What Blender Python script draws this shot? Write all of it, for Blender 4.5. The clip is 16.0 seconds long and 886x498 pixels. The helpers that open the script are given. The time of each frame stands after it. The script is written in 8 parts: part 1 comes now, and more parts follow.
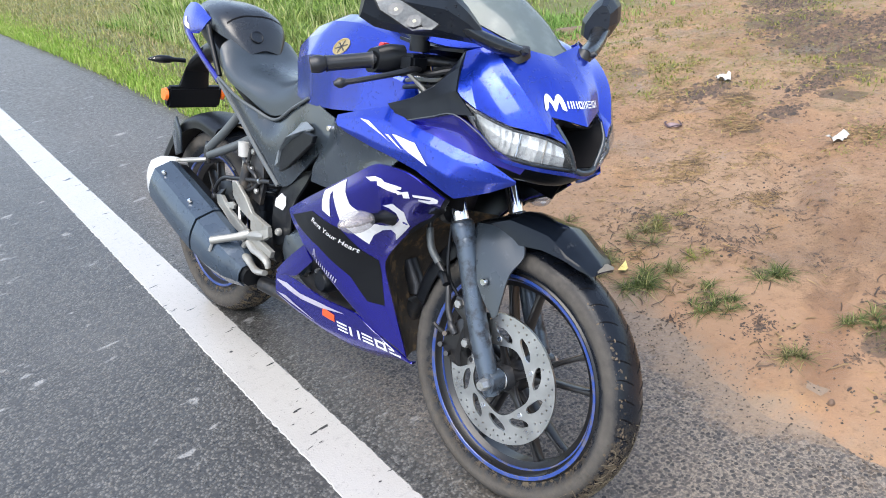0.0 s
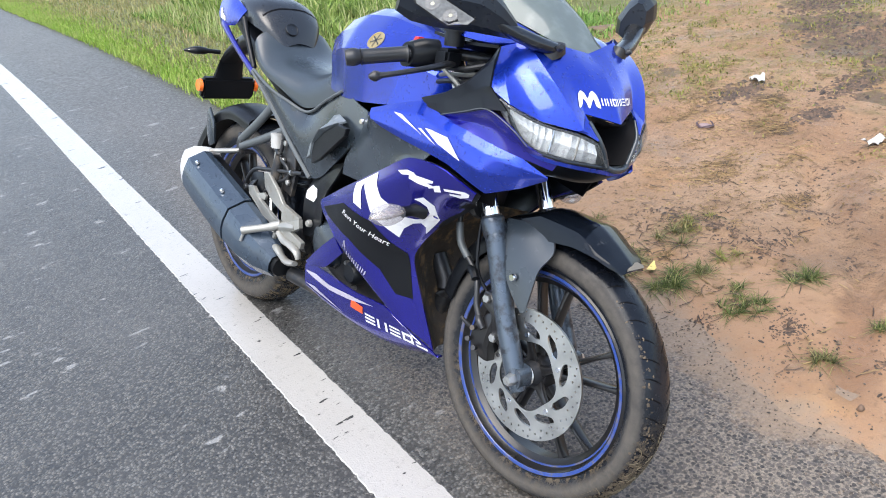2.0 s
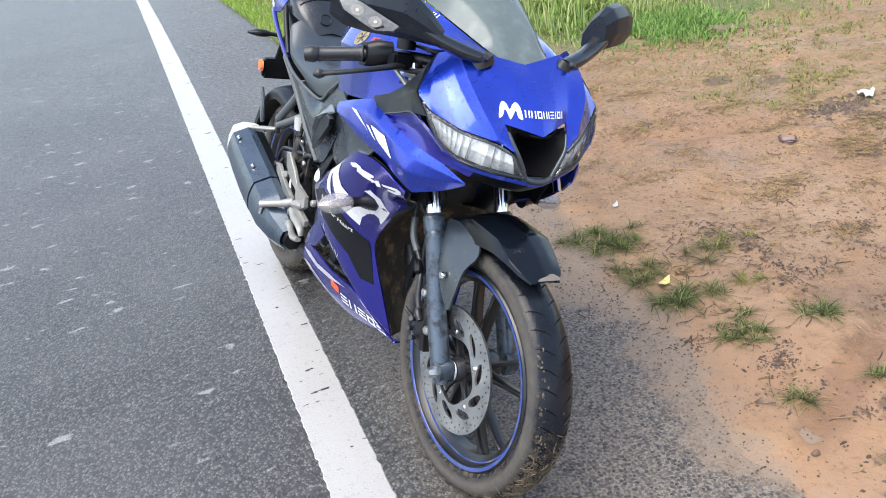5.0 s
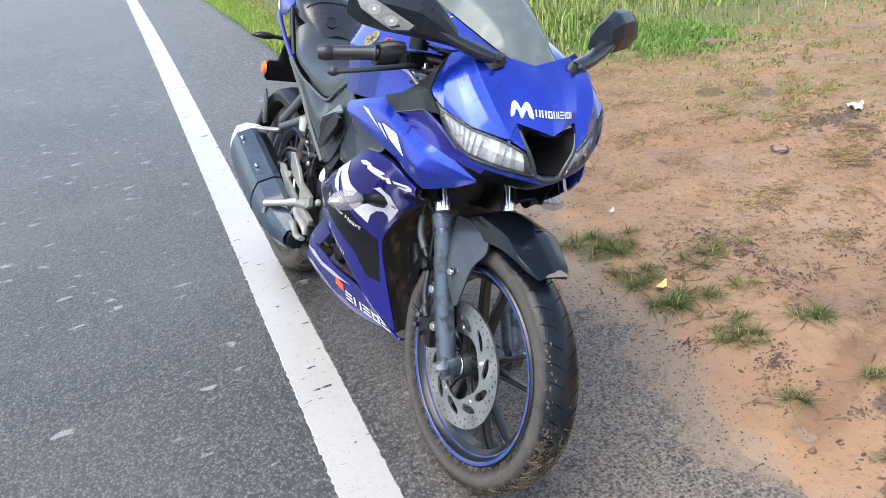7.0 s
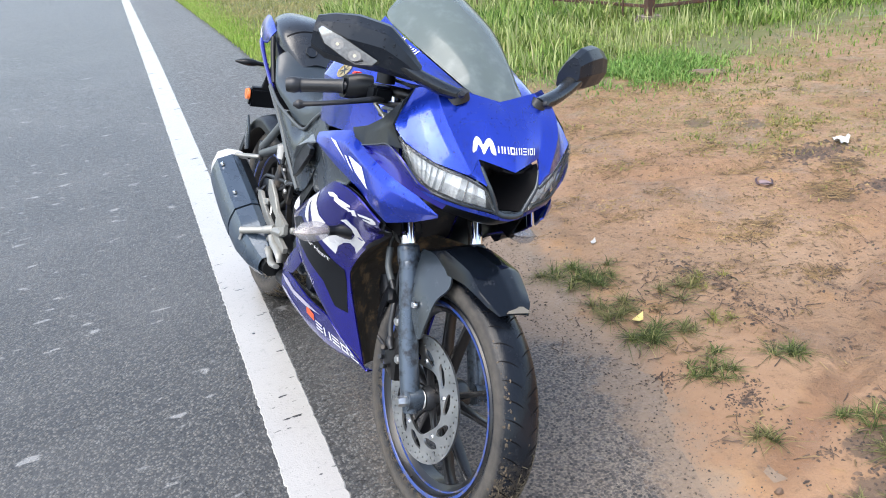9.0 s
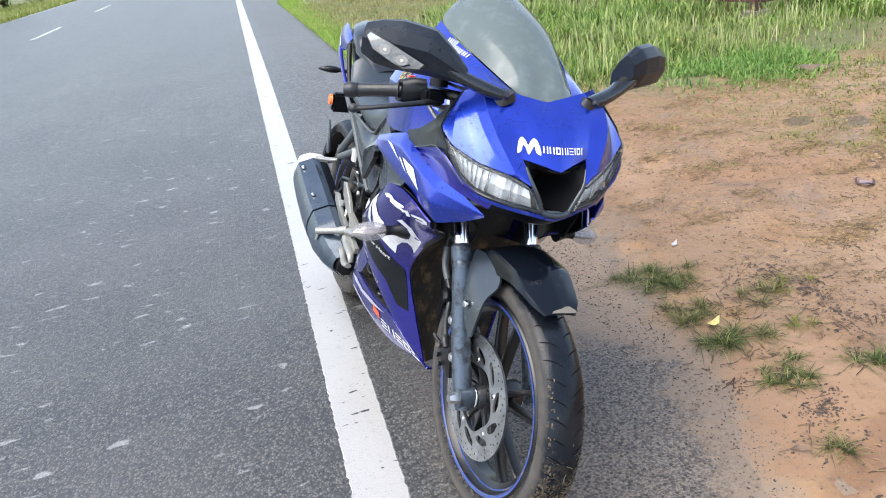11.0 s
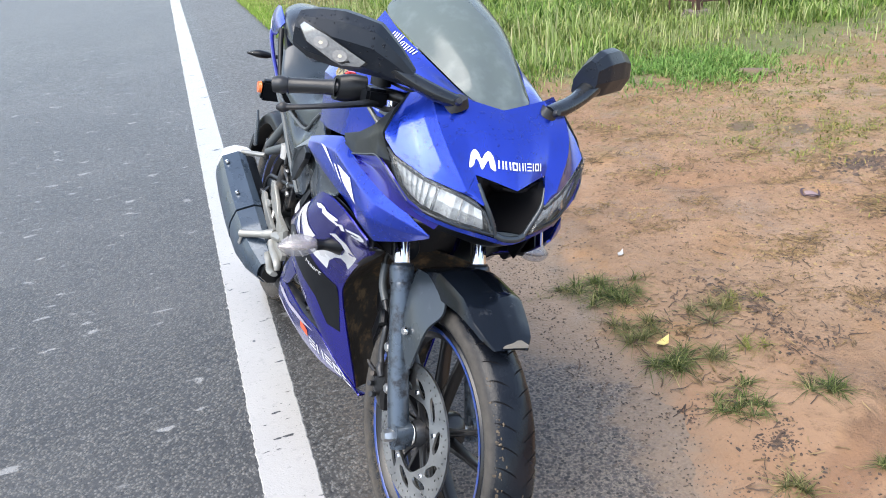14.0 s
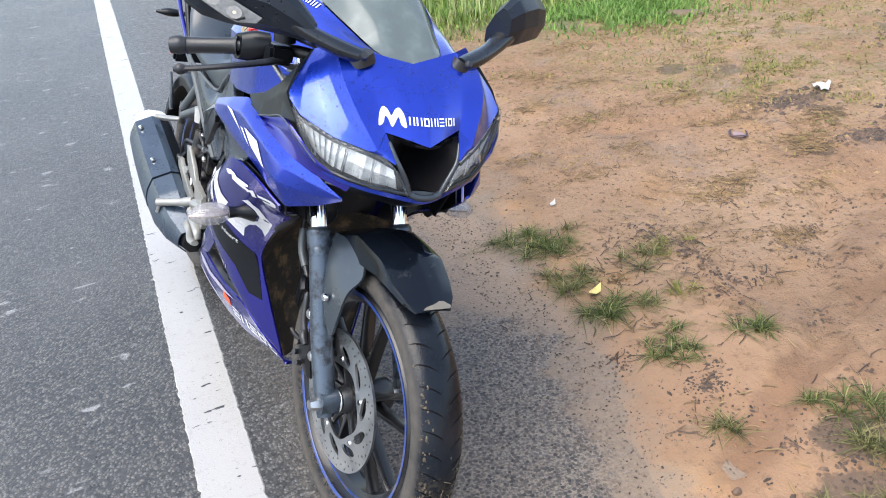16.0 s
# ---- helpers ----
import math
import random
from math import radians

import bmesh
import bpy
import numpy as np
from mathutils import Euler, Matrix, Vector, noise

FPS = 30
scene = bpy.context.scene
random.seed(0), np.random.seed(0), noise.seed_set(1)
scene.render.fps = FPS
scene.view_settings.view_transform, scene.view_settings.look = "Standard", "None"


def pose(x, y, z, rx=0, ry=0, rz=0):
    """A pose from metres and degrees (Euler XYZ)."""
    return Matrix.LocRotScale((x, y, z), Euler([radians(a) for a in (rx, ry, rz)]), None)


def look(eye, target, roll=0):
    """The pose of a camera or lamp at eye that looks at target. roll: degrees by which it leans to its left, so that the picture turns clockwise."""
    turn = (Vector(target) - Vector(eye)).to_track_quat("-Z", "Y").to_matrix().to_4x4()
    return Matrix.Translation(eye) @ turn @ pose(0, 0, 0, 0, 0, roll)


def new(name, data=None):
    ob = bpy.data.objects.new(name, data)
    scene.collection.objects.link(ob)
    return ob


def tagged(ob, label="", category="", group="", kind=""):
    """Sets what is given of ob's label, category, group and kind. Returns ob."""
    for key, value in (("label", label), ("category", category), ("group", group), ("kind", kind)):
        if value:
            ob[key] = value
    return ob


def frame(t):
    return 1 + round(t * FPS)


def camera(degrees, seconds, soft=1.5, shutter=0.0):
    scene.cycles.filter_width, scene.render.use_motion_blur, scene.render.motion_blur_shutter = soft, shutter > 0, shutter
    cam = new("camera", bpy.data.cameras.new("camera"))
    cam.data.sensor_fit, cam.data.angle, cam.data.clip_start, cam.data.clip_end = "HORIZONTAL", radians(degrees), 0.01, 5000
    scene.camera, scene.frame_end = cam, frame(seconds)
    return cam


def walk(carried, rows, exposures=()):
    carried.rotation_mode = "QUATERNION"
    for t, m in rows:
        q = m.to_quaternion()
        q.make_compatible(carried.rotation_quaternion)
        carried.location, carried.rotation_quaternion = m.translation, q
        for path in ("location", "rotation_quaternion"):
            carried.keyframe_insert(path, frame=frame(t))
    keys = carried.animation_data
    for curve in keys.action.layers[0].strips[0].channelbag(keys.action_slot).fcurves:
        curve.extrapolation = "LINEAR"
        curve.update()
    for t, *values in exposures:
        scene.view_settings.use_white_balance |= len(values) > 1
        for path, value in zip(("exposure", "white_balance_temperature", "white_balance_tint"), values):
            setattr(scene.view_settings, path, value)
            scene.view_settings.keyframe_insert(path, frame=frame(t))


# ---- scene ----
from mathutils import bvhtree, geometry

cam = camera(57.0, 16.0, soft=1.0)
METRES, EYE, TILT, LEAN, TURN = 1.4022, 1.35, 0.0, 0.0, -33.4
EXPOSURE = 1.49
ROWS = [
    (0.0, 0.0, 0.0, 0.0, -3.59, -27.36, 6.97),
    (0.5, -0.002, -0.0068, 0.0026, -3.05, -26.85, 7.11),
    (1.0, -0.0088, -0.0137, 0.0024, -2.31, -26.97, 7.08),
    (1.5, -0.0125, -0.0093, -0.0011, -1.86, -27.45, 6.9),
    (2.0, -0.0078, -0.0062, -0.0, -1.41, -27.33, 6.57),
    (2.5, 0.0272, -0.0055, -0.0041, -1.55, -26.36, 5.7),
    (3.0, 0.1067, 0.045, -0.0033, -0.91, -26.74, 4.91),
    (3.5, 0.21, 0.0981, -0.0064, 2.56, -27.77, 5.63),
    (4.0, 0.3355, 0.06, -0.0054, 7.2, -28.32, 6.73),
    (4.5, 0.3804, 0.0245, -0.0078, 10.64, -27.84, 7.13),
    (5.0, 0.3358, -0.0178, 0.0046, 11.42, -27.13, 6.31),
    (7.5, 0.3065, -0.0576, -0.0032, 10.85, -26.38, 5.1),
    (8.0, 0.3072, -0.0592, -0.0041, 10.83, -26.69, 4.78),
    (8.5, 0.3085, -0.057, -0.0035, 9.7, -26.23, 4.15),
    (9.0, 0.3618, -0.0332, 0.0096, 11.34, -24.86, 4.43),
    (9.5, 0.4199, -0.0215, 0.0044, 15.55, -23.75, 5.68),
    (12.0, 0.4706, -0.0226, 0.0016, 18.79, -24.06, 7.44),
    (12.5, 0.4817, -0.0128, -0.003, 18.43, -24.81, 6.93),
    (13.0, 0.4609, 0.006, -0.0107, 17.95, -25.3, 5.92),
    (13.5, 0.4277, 0.0638, -0.0018, 16.43, -24.91, 4.83),
    (14.0, 0.3974, 0.1083, -0.0055, 14.77, -25.34, 4.01),
    (14.5, 0.4067, 0.1288, -0.0045, 13.12, -26.07, 3.68),
    (15.0, 0.4139, 0.1376, -0.0101, 12.08, -26.71, 4.16),
    (15.5, 0.4084, 0.1257, -0.0114, 11.45, -27.25, 4.77),
    (16.0, 0.4282, 0.1487, -0.0152, 10.19, -28.94, 4.88),
]
walk(cam, [(t, pose(0, 0, EYE, TILT, LEAN, TURN) @ pose(METRES * x, METRES * y, METRES * z, 90 + pitch, roll, yaw)) for t, x, y, z, yaw, pitch, roll in ROWS],
     [(0.0, EXPOSURE), (16.0, EXPOSURE)])

# ---- world and sun ----
SUN_UP, SUN_ROUND = radians(62), radians(-115)
world = bpy.data.worlds.new("sky")
scene.world = world
world.use_nodes = True
wn = world.node_tree.nodes
sky = wn.new("ShaderNodeTexSky")
sky.sky_type, sky.sun_disc, sky.sun_elevation, sky.sun_rotation = "NISHITA", False, SUN_UP, SUN_ROUND
sky.air_density, sky.dust_density, sky.ozone_density = 1.0, 2.0, 1.0
pale = wn.new("ShaderNodeHueSaturation")
pale.inputs["Saturation"].default_value = 0.80
world.node_tree.links.new(sky.outputs[0], pale.inputs["Color"])
world.node_tree.links.new(pale.outputs[0], wn["Background"].inputs["Color"])
wn["Background"].inputs["Strength"].default_value = 0.15
lamp = bpy.data.lights.new("sun", "SUN")
lamp.energy, lamp.angle, lamp.color = 1.6, radians(60), (1.0, 0.96, 0.89)
sun = new("sun", lamp)
sun.matrix_world = look((20 * math.sin(SUN_ROUND), 20 * math.cos(SUN_ROUND), 20 * math.tan(SUN_UP)), (0, 0, 0))


# ---- materials ----
def nodes_of(name):
    m = bpy.data.materials.new(name)
    m.use_nodes = True
    return m, m.node_tree.nodes, m.node_tree.links, m.node_tree.nodes["Principled BSDF"]


def noise_node(n, l, scale, detail=4.0, rough=0.55, coords="Object"):
    tc = n.new("ShaderNodeTexCoord")
    t = n.new("ShaderNodeTexNoise")
    t.inputs["Scale"].default_value, t.inputs["Detail"].default_value, t.inputs["Roughness"].default_value = scale, detail, rough
    l.new(tc.outputs[coords], t.inputs["Vector"])
    return t.outputs["Fac"]


def ramp(n, l, fac, lo, hi, a=0.0, b=1.0):
    r = n.new("ShaderNodeMapRange")
    r.interpolation_type = "SMOOTHSTEP"
    for k, v in zip(("From Min", "From Max", "To Min", "To Max"), (lo, hi, a, b)):
        r.inputs[k].default_value = v
    l.new(fac, r.inputs["Value"])
    return r.outputs["Result"]


def mixed(n, l, fac, a, b):
    x = n.new("ShaderNodeMix")
    x.data_type = "RGBA"
    if isinstance(fac, float):
        x.inputs[0].default_value = fac
    else:
        l.new(fac, x.inputs[0])
    for k, v in ((6, a), (7, b)):
        if isinstance(v, tuple):
            x.inputs[k].default_value = (*v, 1)
        else:
            l.new(v, x.inputs[k])
    return x.outputs[2]


def times(n, l, a, b, op="MULTIPLY"):
    x = n.new("ShaderNodeMath")
    x.operation = op
    for k, v in ((0, a), (1, b)):
        if isinstance(v, (int, float)):
            x.inputs[k].default_value = v
        else:
            l.new(v, x.inputs[k])
    return x.outputs[0]


def bumped(n, l, p, height, strength, distance):
    b = n.new("ShaderNodeBump")
    b.inputs["Strength"].default_value, b.inputs["Distance"].default_value = strength, distance
    l.new(height, b.inputs["Height"])
    l.new(b.outputs["Normal"], p.inputs["Normal"])


def drops(n, l, scale, size):
    """Scattered beads of rain: height above the surface."""
    tc = n.new("ShaderNodeTexCoord")
    v = n.new("ShaderNodeTexVoronoi")
    v.inputs["Scale"].default_value = scale
    v.inputs["Randomness"].default_value = 1.0
    l.new(tc.outputs["Object"], v.inputs["Vector"])
    sep = n.new("ShaderNodeSeparateColor")
    l.new(v.outputs["Color"], sep.inputs[0])
    wide = ramp(n, l, sep.outputs[0], 0.35, 1.0, 0.0, size)
    d = times(n, l, wide, v.outputs["Distance"], "SUBTRACT")
    return ramp(n, l, d, 0.0, 0.10)


def surface(name, base, rough=0.5, metal=0.0, vary=0.25, scale=8.0, grain=120.0, bump=0.15, coat=0.0, dirt=None, dirt_lo=0.55, dirt_hi=0.75, dirt_scale=14.0, rain=0.0, spec=0.5):
    m, n, l, p = nodes_of(name)
    big, fine = noise_node(n, l, scale), noise_node(n, l, grain, 3.0)
    dark, lite = tuple(c * (1 - vary) for c in base), tuple(min(1, c * (1 + vary)) for c in base)
    col = mixed(n, l, big, dark, lite)
    rgh = ramp(n, l, big, 0.3, 0.7, max(0.02, rough * 0.8), min(1, rough * 1.2))
    if dirt:
        mask = ramp(n, l, noise_node(n, l, dirt_scale, 8.0, 0.65), dirt_lo, dirt_hi)
        col = mixed(n, l, mask, col, dirt)
        rgh = times(n, l, rgh, times(n, l, mask, 0.4), "ADD")
    height = fine
    l.new(col, p.inputs["Base Color"])
    l.new(rgh, p.inputs["Roughness"])
    p.inputs["Metallic"].default_value = metal
    p.inputs["Coat Weight"].default_value, p.inputs["Coat Roughness"].default_value = coat, 0.06
    p.inputs["Specular IOR Level"].default_value = spec
    if rain:
        height = times(n, l, times(n, l, drops(n, l, 150.0, rain), 3.0), times(n, l, fine, bump), "ADD")
        bumped(n, l, p, height, 1.0, 0.0026)
    elif bump:
        bumped(n, l, p, height, bump, 0.002)
    return m


shield_grey = surface("shield_paint", (0.042, 0.062, 0.090), 0.30, 0.3, 0.2, 9, 300, 0.05, 0.4, (0.07, 0.072, 0.076), 0.6, 0.85, 18, rain=0.34)
edge_grey = surface("edge_grey", (0.085, 0.095, 0.10), 0.4, 0.2, 0.15, 12, 300, 0.05)
hollow_black = surface("hollow_black", (0.003, 0.003, 0.004), 0.7, 0, 0.2, 12, 300, 0.05, spec=0.1)
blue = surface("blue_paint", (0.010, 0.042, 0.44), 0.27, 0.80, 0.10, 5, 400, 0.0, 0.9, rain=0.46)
# Copy of the blue, shade of low and hollow faces painted in; mud specks.
blue_shaded = surface("blue_paint_shaded_muddy", (0.012, 0.011, 0.24), 0.24, 0.55, 0.12, 5, 400, 0.0, 0.9, (0.06, 0.055, 0.08), 0.68, 0.85, 60, rain=0.2)
black_paint = surface("black_gloss", (0.005, 0.007, 0.010), 0.24, 0, 0.2, 6, 300, 0.0, 0.35, (0.034, 0.036, 0.038), 0.62, 0.84, 14, rain=0.40, spec=0.5)
black_matt = surface("black_plastic", (0.005, 0.006, 0.008), 0.36, 0, 0.25, 9, 500, 0.10, 0.06, (0.03, 0.029, 0.028), 0.64, 0.9, 14, spec=0.25)
grey_matt = surface("grey_plastic", (0.024, 0.032, 0.041), 0.27, 0, 0.35, 9, 500, 0.08, 0.3, (0.085, 0.095, 0.105), 0.58, 0.80, 48)
fender_black = surface("fender_black", (0.004, 0.006, 0.010), 0.13, 0, 0.3, 6, 300, 0.0, 0.12, (0.060, 0.062, 0.066), 0.60, 0.86, 26, rain=0.24, spec=0.2)
dark_metal = surface("dark_metal", (0.032, 0.034, 0.038), 0.38, 0.5, 0.3, 12, 200, 0.1, 0, (0.12, 0.10, 0.08), 0.5, 0.75, 22)
fork_grey = surface("fork_paint", (0.062, 0.082, 0.108), 0.30, 0.5, 0.2, 10, 220, 0.04, 0.4, (0.018, 0.021, 0.027), 0.46, 0.66, 30)
chrome = surface("chrome", (0.85, 0.86, 0.88), 0.07, 1.0, 0.05, 10, 200, 0.0)
steel = surface("brushed_steel", (0.56, 0.56, 0.55), 0.34, 1.0, 0.15, 20, 300, 0.05, 0, (0.25, 0.21, 0.17), 0.6, 0.85, 30)
alloy = surface("cast_alloy", (0.30, 0.30, 0.28), 0.45, 0.5, 0.15, 14, 200, 0.08, 0, (0.25, 0.21, 0.16), 0.52, 0.8, 20)
rubber = surface("tyre_rubber", (0.016, 0.017, 0.019), 0.38, 0, 0.3, 10, 260, 0.12)
vinyl = surface("seat_vinyl", (0.021, 0.030, 0.038), 0.32, 0, 0.2, 7, 700, 0.22, 0.25, (0.06, 0.062, 0.066), 0.56, 0.9, 6, spec=0.7)
dark_vinyl = surface("pillion_vinyl", (0.009, 0.011, 0.014), 0.26, 0, 0.2, 7, 700, 0.15, 0.2, (0.03, 0.032, 0.035), 0.58, 0.9, 8, spec=0.6)
# Cover plastic drawn paler: sky sheen on the pad put into its grey.
pad_lit_grey = surface("pad_lit_grey", (0.125, 0.145, 0.160), 0.38, 0, 0.12, 9, 400, 0.06, 0.1, rain=0.3)
white_vinyl = surface("white_sticker", (0.75, 0.75, 0.77), 0.3, 0, 0.05, 12, 300, 0.02, 0.5)
gold = surface("gold_badge", (0.55, 0.42, 0.20), 0.3, 0.8, 0.1, 30, 300, 0.02)
red = surface("red_plastic", (0.6, 0.03, 0.03), 0.35, 0, 0.1)
orange = surface("amber_lens", (0.85, 0.16, 0.02), 0.2, 0, 0.1, 40, 300, 0.1, 0.8)
orange_red = surface("orange_sticker", (0.75, 0.10, 0.03), 0.35, 0, 0.1)
hub_black = surface("wheel_black", (0.009, 0.009, 0.010), 0.33, 0.2, 0.2, 10, 260, 0.08, 0.2, (0.07, 0.058, 0.045), 0.58, 0.85, 26)
rim_blue = surface("rim_tape_blue", (0.020, 0.050, 0.22), 0.35, 0.1, 0.2, 20, 300, 0.02, 0.4, (0.10, 0.09, 0.085), 0.46, 0.70, 40)
mud_mat = surface("dried_mud", (0.030, 0.024, 0.018), 0.75, 0, 0.5, 22, 90, 0.9, 0, (0.165, 0.112, 0.062), 0.48, 0.64, 24)
silver_stripe = surface("silver_sticker", (0.45, 0.43, 0.52), 0.35, 0.3, 0.1)
plate_white = surface("plate_face", (0.35, 0.35, 0.34), 0.5)


def glassy(name, tint, rough, clear, spec=0.5, body=None):
    """Clear plastic: part see-through, part glossy."""
    m, n, l, p = nodes_of(name)
    p.inputs["Base Color"].default_value, p.inputs["Roughness"].default_value = (*(body or tint), 1), rough
    p.inputs["Specular IOR Level"].default_value = spec
    t, x = n.new("ShaderNodeBsdfTransparent"), n.new("ShaderNodeMixShader")
    t.inputs[0].default_value = (*tint, 1)
    spots = ramp(n, l, noise_node(n, l, 30, 6.0), 0.45, 0.8, 1 - clear, min(1, 1.15 - clear))
    l.new(spots, x.inputs[0])
    l.new(t.outputs[0], x.inputs[1])
    l.new(p.outputs[0], x.inputs[2])
    l.new(x.outputs[0], n["Material Output"].inputs["Surface"])
    return m


lens_clear = glassy("clear_lens", (0.92, 0.93, 0.94), 0.05, 0.88, 0.9, (0.20, 0.21, 0.21))
signal_clear = glassy("signal_lens", (0.94, 0.93, 0.93), 0.08, 0.66, 1.0, (0.46, 0.45, 0.45))
lamp_silver = surface("lamp_reflector", (0.84, 0.86, 0.86), 0.30, 0.25, 0.16, 70, 90, 1.0)
screen_smoke = glassy("smoked_screen", (0.30, 0.35, 0.34), 0.13, 0.50, 0.9, (0.20, 0.24, 0.235))
mirror_glass = surface("mirror_glass", (0.9, 0.9, 0.9), 0.02, 1.0, 0.0, bump=0)


# ---- shape helpers ----
def mesh_of(name, verts, faces, material, crease=38):
    me = bpy.data.meshes.new(name)
    me.from_pydata([tuple(v) for v in verts], [], faces)
    bm = bmesh.new()
    bm.from_mesh(me)
    bmesh.ops.recalc_face_normals(bm, faces=bm.faces)
    bm.to_mesh(me)
    bm.free()
    me.materials.append(material)
    me.polygons.foreach_set("use_smooth", [True] * len(me.polygons))
    me.set_sharp_from_angle(angle=radians(crease))
    return me


def part(name, shape, material, parent, label="", m=None, crease=38):
    """One mesh object under a thing or a part, in the thing's own coordinates."""
    ob = new(name, mesh_of(name, shape[0], shape[1], material, crease))
    ob.parent = parent
    if m is not None:
        ob.matrix_basis = m
    return tagged(ob, label)


def flip(shape):
    """The same shape on the other side."""
    return [(x, -y, z) for x, y, z in shape[0]], [tuple(reversed(f)) for f in shape[1]]


def flip_high(shape):
    """The other side of the nose, which sits a touch higher."""
    return [(x, -y, z - 0.12 * y) for x, y, z in shape[0]], [tuple(reversed(f)) for f in shape[1]]


def join(*shapes):
    verts, faces = [], []
    for v, f in shapes:
        k = len(verts)
        verts += [tuple(p) for p in v]
        faces += [tuple(i + k for i in q) for q in f]
    return verts, faces


def moved(shape, m):
    return [tuple(m @ Vector(v)) for v in shape[0]], shape[1]


def curve(points, n=5, closed=False, tight=0.0):
    """A line through the points: smooth, or with sharper bends when tight."""
    p = [Vector(q) for q in points]
    if len(p) < 3:
        return [p[0].lerp(p[-1], i / n) for i in range(n + 1)]
    out, k = [], len(p)
    for i in range(k if closed else k - 1):
        if closed:
            a, b, c, d = p[i - 1], p[i], p[(i + 1) % k], p[(i + 2) % k]
        else:
            b, c = p[i], p[i + 1]
            a = p[i - 1] if i else b * 2 - c
            d = p[i + 2] if i + 2 < k else c * 2 - b
        for j in range(n):
            t = j / n
            m0, m1, t2, t3 = (c - a) * 0.5 * (1 - tight), (d - b) * 0.5 * (1 - tight), t * t, t ** 3
            out.append(b * (2 * t3 - 3 * t2 + 1) + m0 * (t3 - 2 * t2 + t) + c * (3 * t2 - 2 * t3) + m1 * (t3 - t2))
    if not closed:
        out.append(p[-1])
    return out


def sheet(rows, nu=5, nv=5, thick=0.004, core=(-0.4, 0, 0.55), tight=0.0):
    """A moulded panel through a net of points, with thickness towards the core."""
    lines = [curve(r, nu, False, tight) for r in rows]
    cols = [curve([ln[j] for ln in lines], nv, False, tight) for j in range(len(lines[0]))]
    w, h = len(cols), len(cols[0])
    outer = [[cols[i][j] for j in range(h)] for i in range(w)]
    inner = []
    for i in range(w):
        line = []
        for j in range(h):
            du = outer[min(i + 1, w - 1)][j] - outer[max(i - 1, 0)][j]
            dv = outer[i][min(j + 1, h - 1)] - outer[i][max(j - 1, 0)]
            nrm = du.cross(dv)
            nrm = nrm.normalized() if nrm.length > 1e-9 else Vector((0, 1, 0))
            if nrm.dot(Vector(core) - outer[i][j]) < 0:
                nrm = -nrm
            line.append(outer[i][j] + nrm * thick)
        inner.append(line)
    verts = [v for line in outer for v in line] + [v for line in inner for v in line]
    o, q, faces = w * h, lambda i, j: i * h + j, []
    for i in range(w - 1):
        for j in range(h - 1):
            a, b, c, d = q(i, j), q(i + 1, j), q(i + 1, j + 1), q(i, j + 1)
            faces += [(a, b, c, d), (o + d, o + c, o + b, o + a)]
    rim = [q(i, 0) for i in range(w)] + [q(w - 1, j) for j in range(1, h)] + [q(i, h - 1) for i in range(w - 2, -1, -1)] + [q(0, j) for j in range(h - 2, 0, -1)]
    for a, b in zip(rim, rim[1:] + rim[:1]):
        faces.append((b, a, o + a, o + b))
    return verts, faces


def tube(points, radius, sides=12, n=5, flat=1.0):
    """A round bar along a smooth line; radius may be a list, one for each point."""
    path = curve(points, n)
    rad = [v.x for v in curve([(r, 0, 0) for r in radius], n)] if isinstance(radius, (list, tuple)) else [radius] * len(path)
    verts, faces = [], []
    for i, p in enumerate(path):
        t = (path[min(i + 1, len(path) - 1)] - path[max(i - 1, 0)]).normalized()
        s = t.cross(Vector((0, 0, 1)))
        if s.length < 0.05:
            s = t.cross(Vector((0, 1, 0)))
        s.normalize()
        u = s.cross(t)
        for k in range(sides):
            a = 2 * math.pi * k / sides
            verts.append(p + s * (math.cos(a) * rad[i]) + u * (math.sin(a) * rad[i] * flat))
    for i in range(len(path) - 1):
        for k in range(sides):
            faces.append((i * sides + k, i * sides + (k + 1) % sides, (i + 1) * sides + (k + 1) % sides, (i + 1) * sides + k))
    last = (len(path) - 1) * sides
    faces += [tuple(range(sides - 1, -1, -1)), tuple(range(last, last + sides))]
    return verts, faces


def lathe(profile, centre, seg=64, closed=True):
    """A profile of (sideways, radius) turned about the wheel's axle, which runs along y."""
    verts, faces, k = [], [], len(profile)
    for i in range(seg):
        a = 2 * math.pi * i / seg
        for y, r in profile:
            verts.append((centre[0] + r * math.cos(a), centre[1] + y, centre[2] + r * math.sin(a)))
    for i in range(seg):
        j = (i + 1) % seg
        for q in range(k if closed else k - 1):
            w = (q + 1) % k
            faces.append((i * k + q, i * k + w, j * k + w, j * k + q))
    return verts, faces


def slab(outline, thick, bevel=0.003):
    """A plate: outline of 3D corners in order, thickened to both sides, with chamfered rims."""
    p = [Vector(q) for q in outline]
    nrm = Vector((0, 0, 0))
    for a, b in zip(p, p[1:] + p[:1]):
        nrm += a.cross(b)
    nrm.normalize()
    mid = sum(p, Vector()) / len(p)
    k, verts = len(p), []
    small = [q + (mid - q).normalized() * bevel for q in p]
    for ring, h in ((small, thick / 2), (p, thick / 2 - bevel * 0.6), (p, -thick / 2 + bevel * 0.6), (small, -thick / 2)):
        verts += [q + nrm * h for q in ring]
    faces = [tuple(range(k)), tuple(range(4 * k - 1, 3 * k - 1, -1))]
    for r in range(3):
        for i in range(k):
            j = (i + 1) % k
            faces.append((r * k + i, (r + 1) * k + i, (r + 1) * k + j, r * k + j))
    return verts, faces


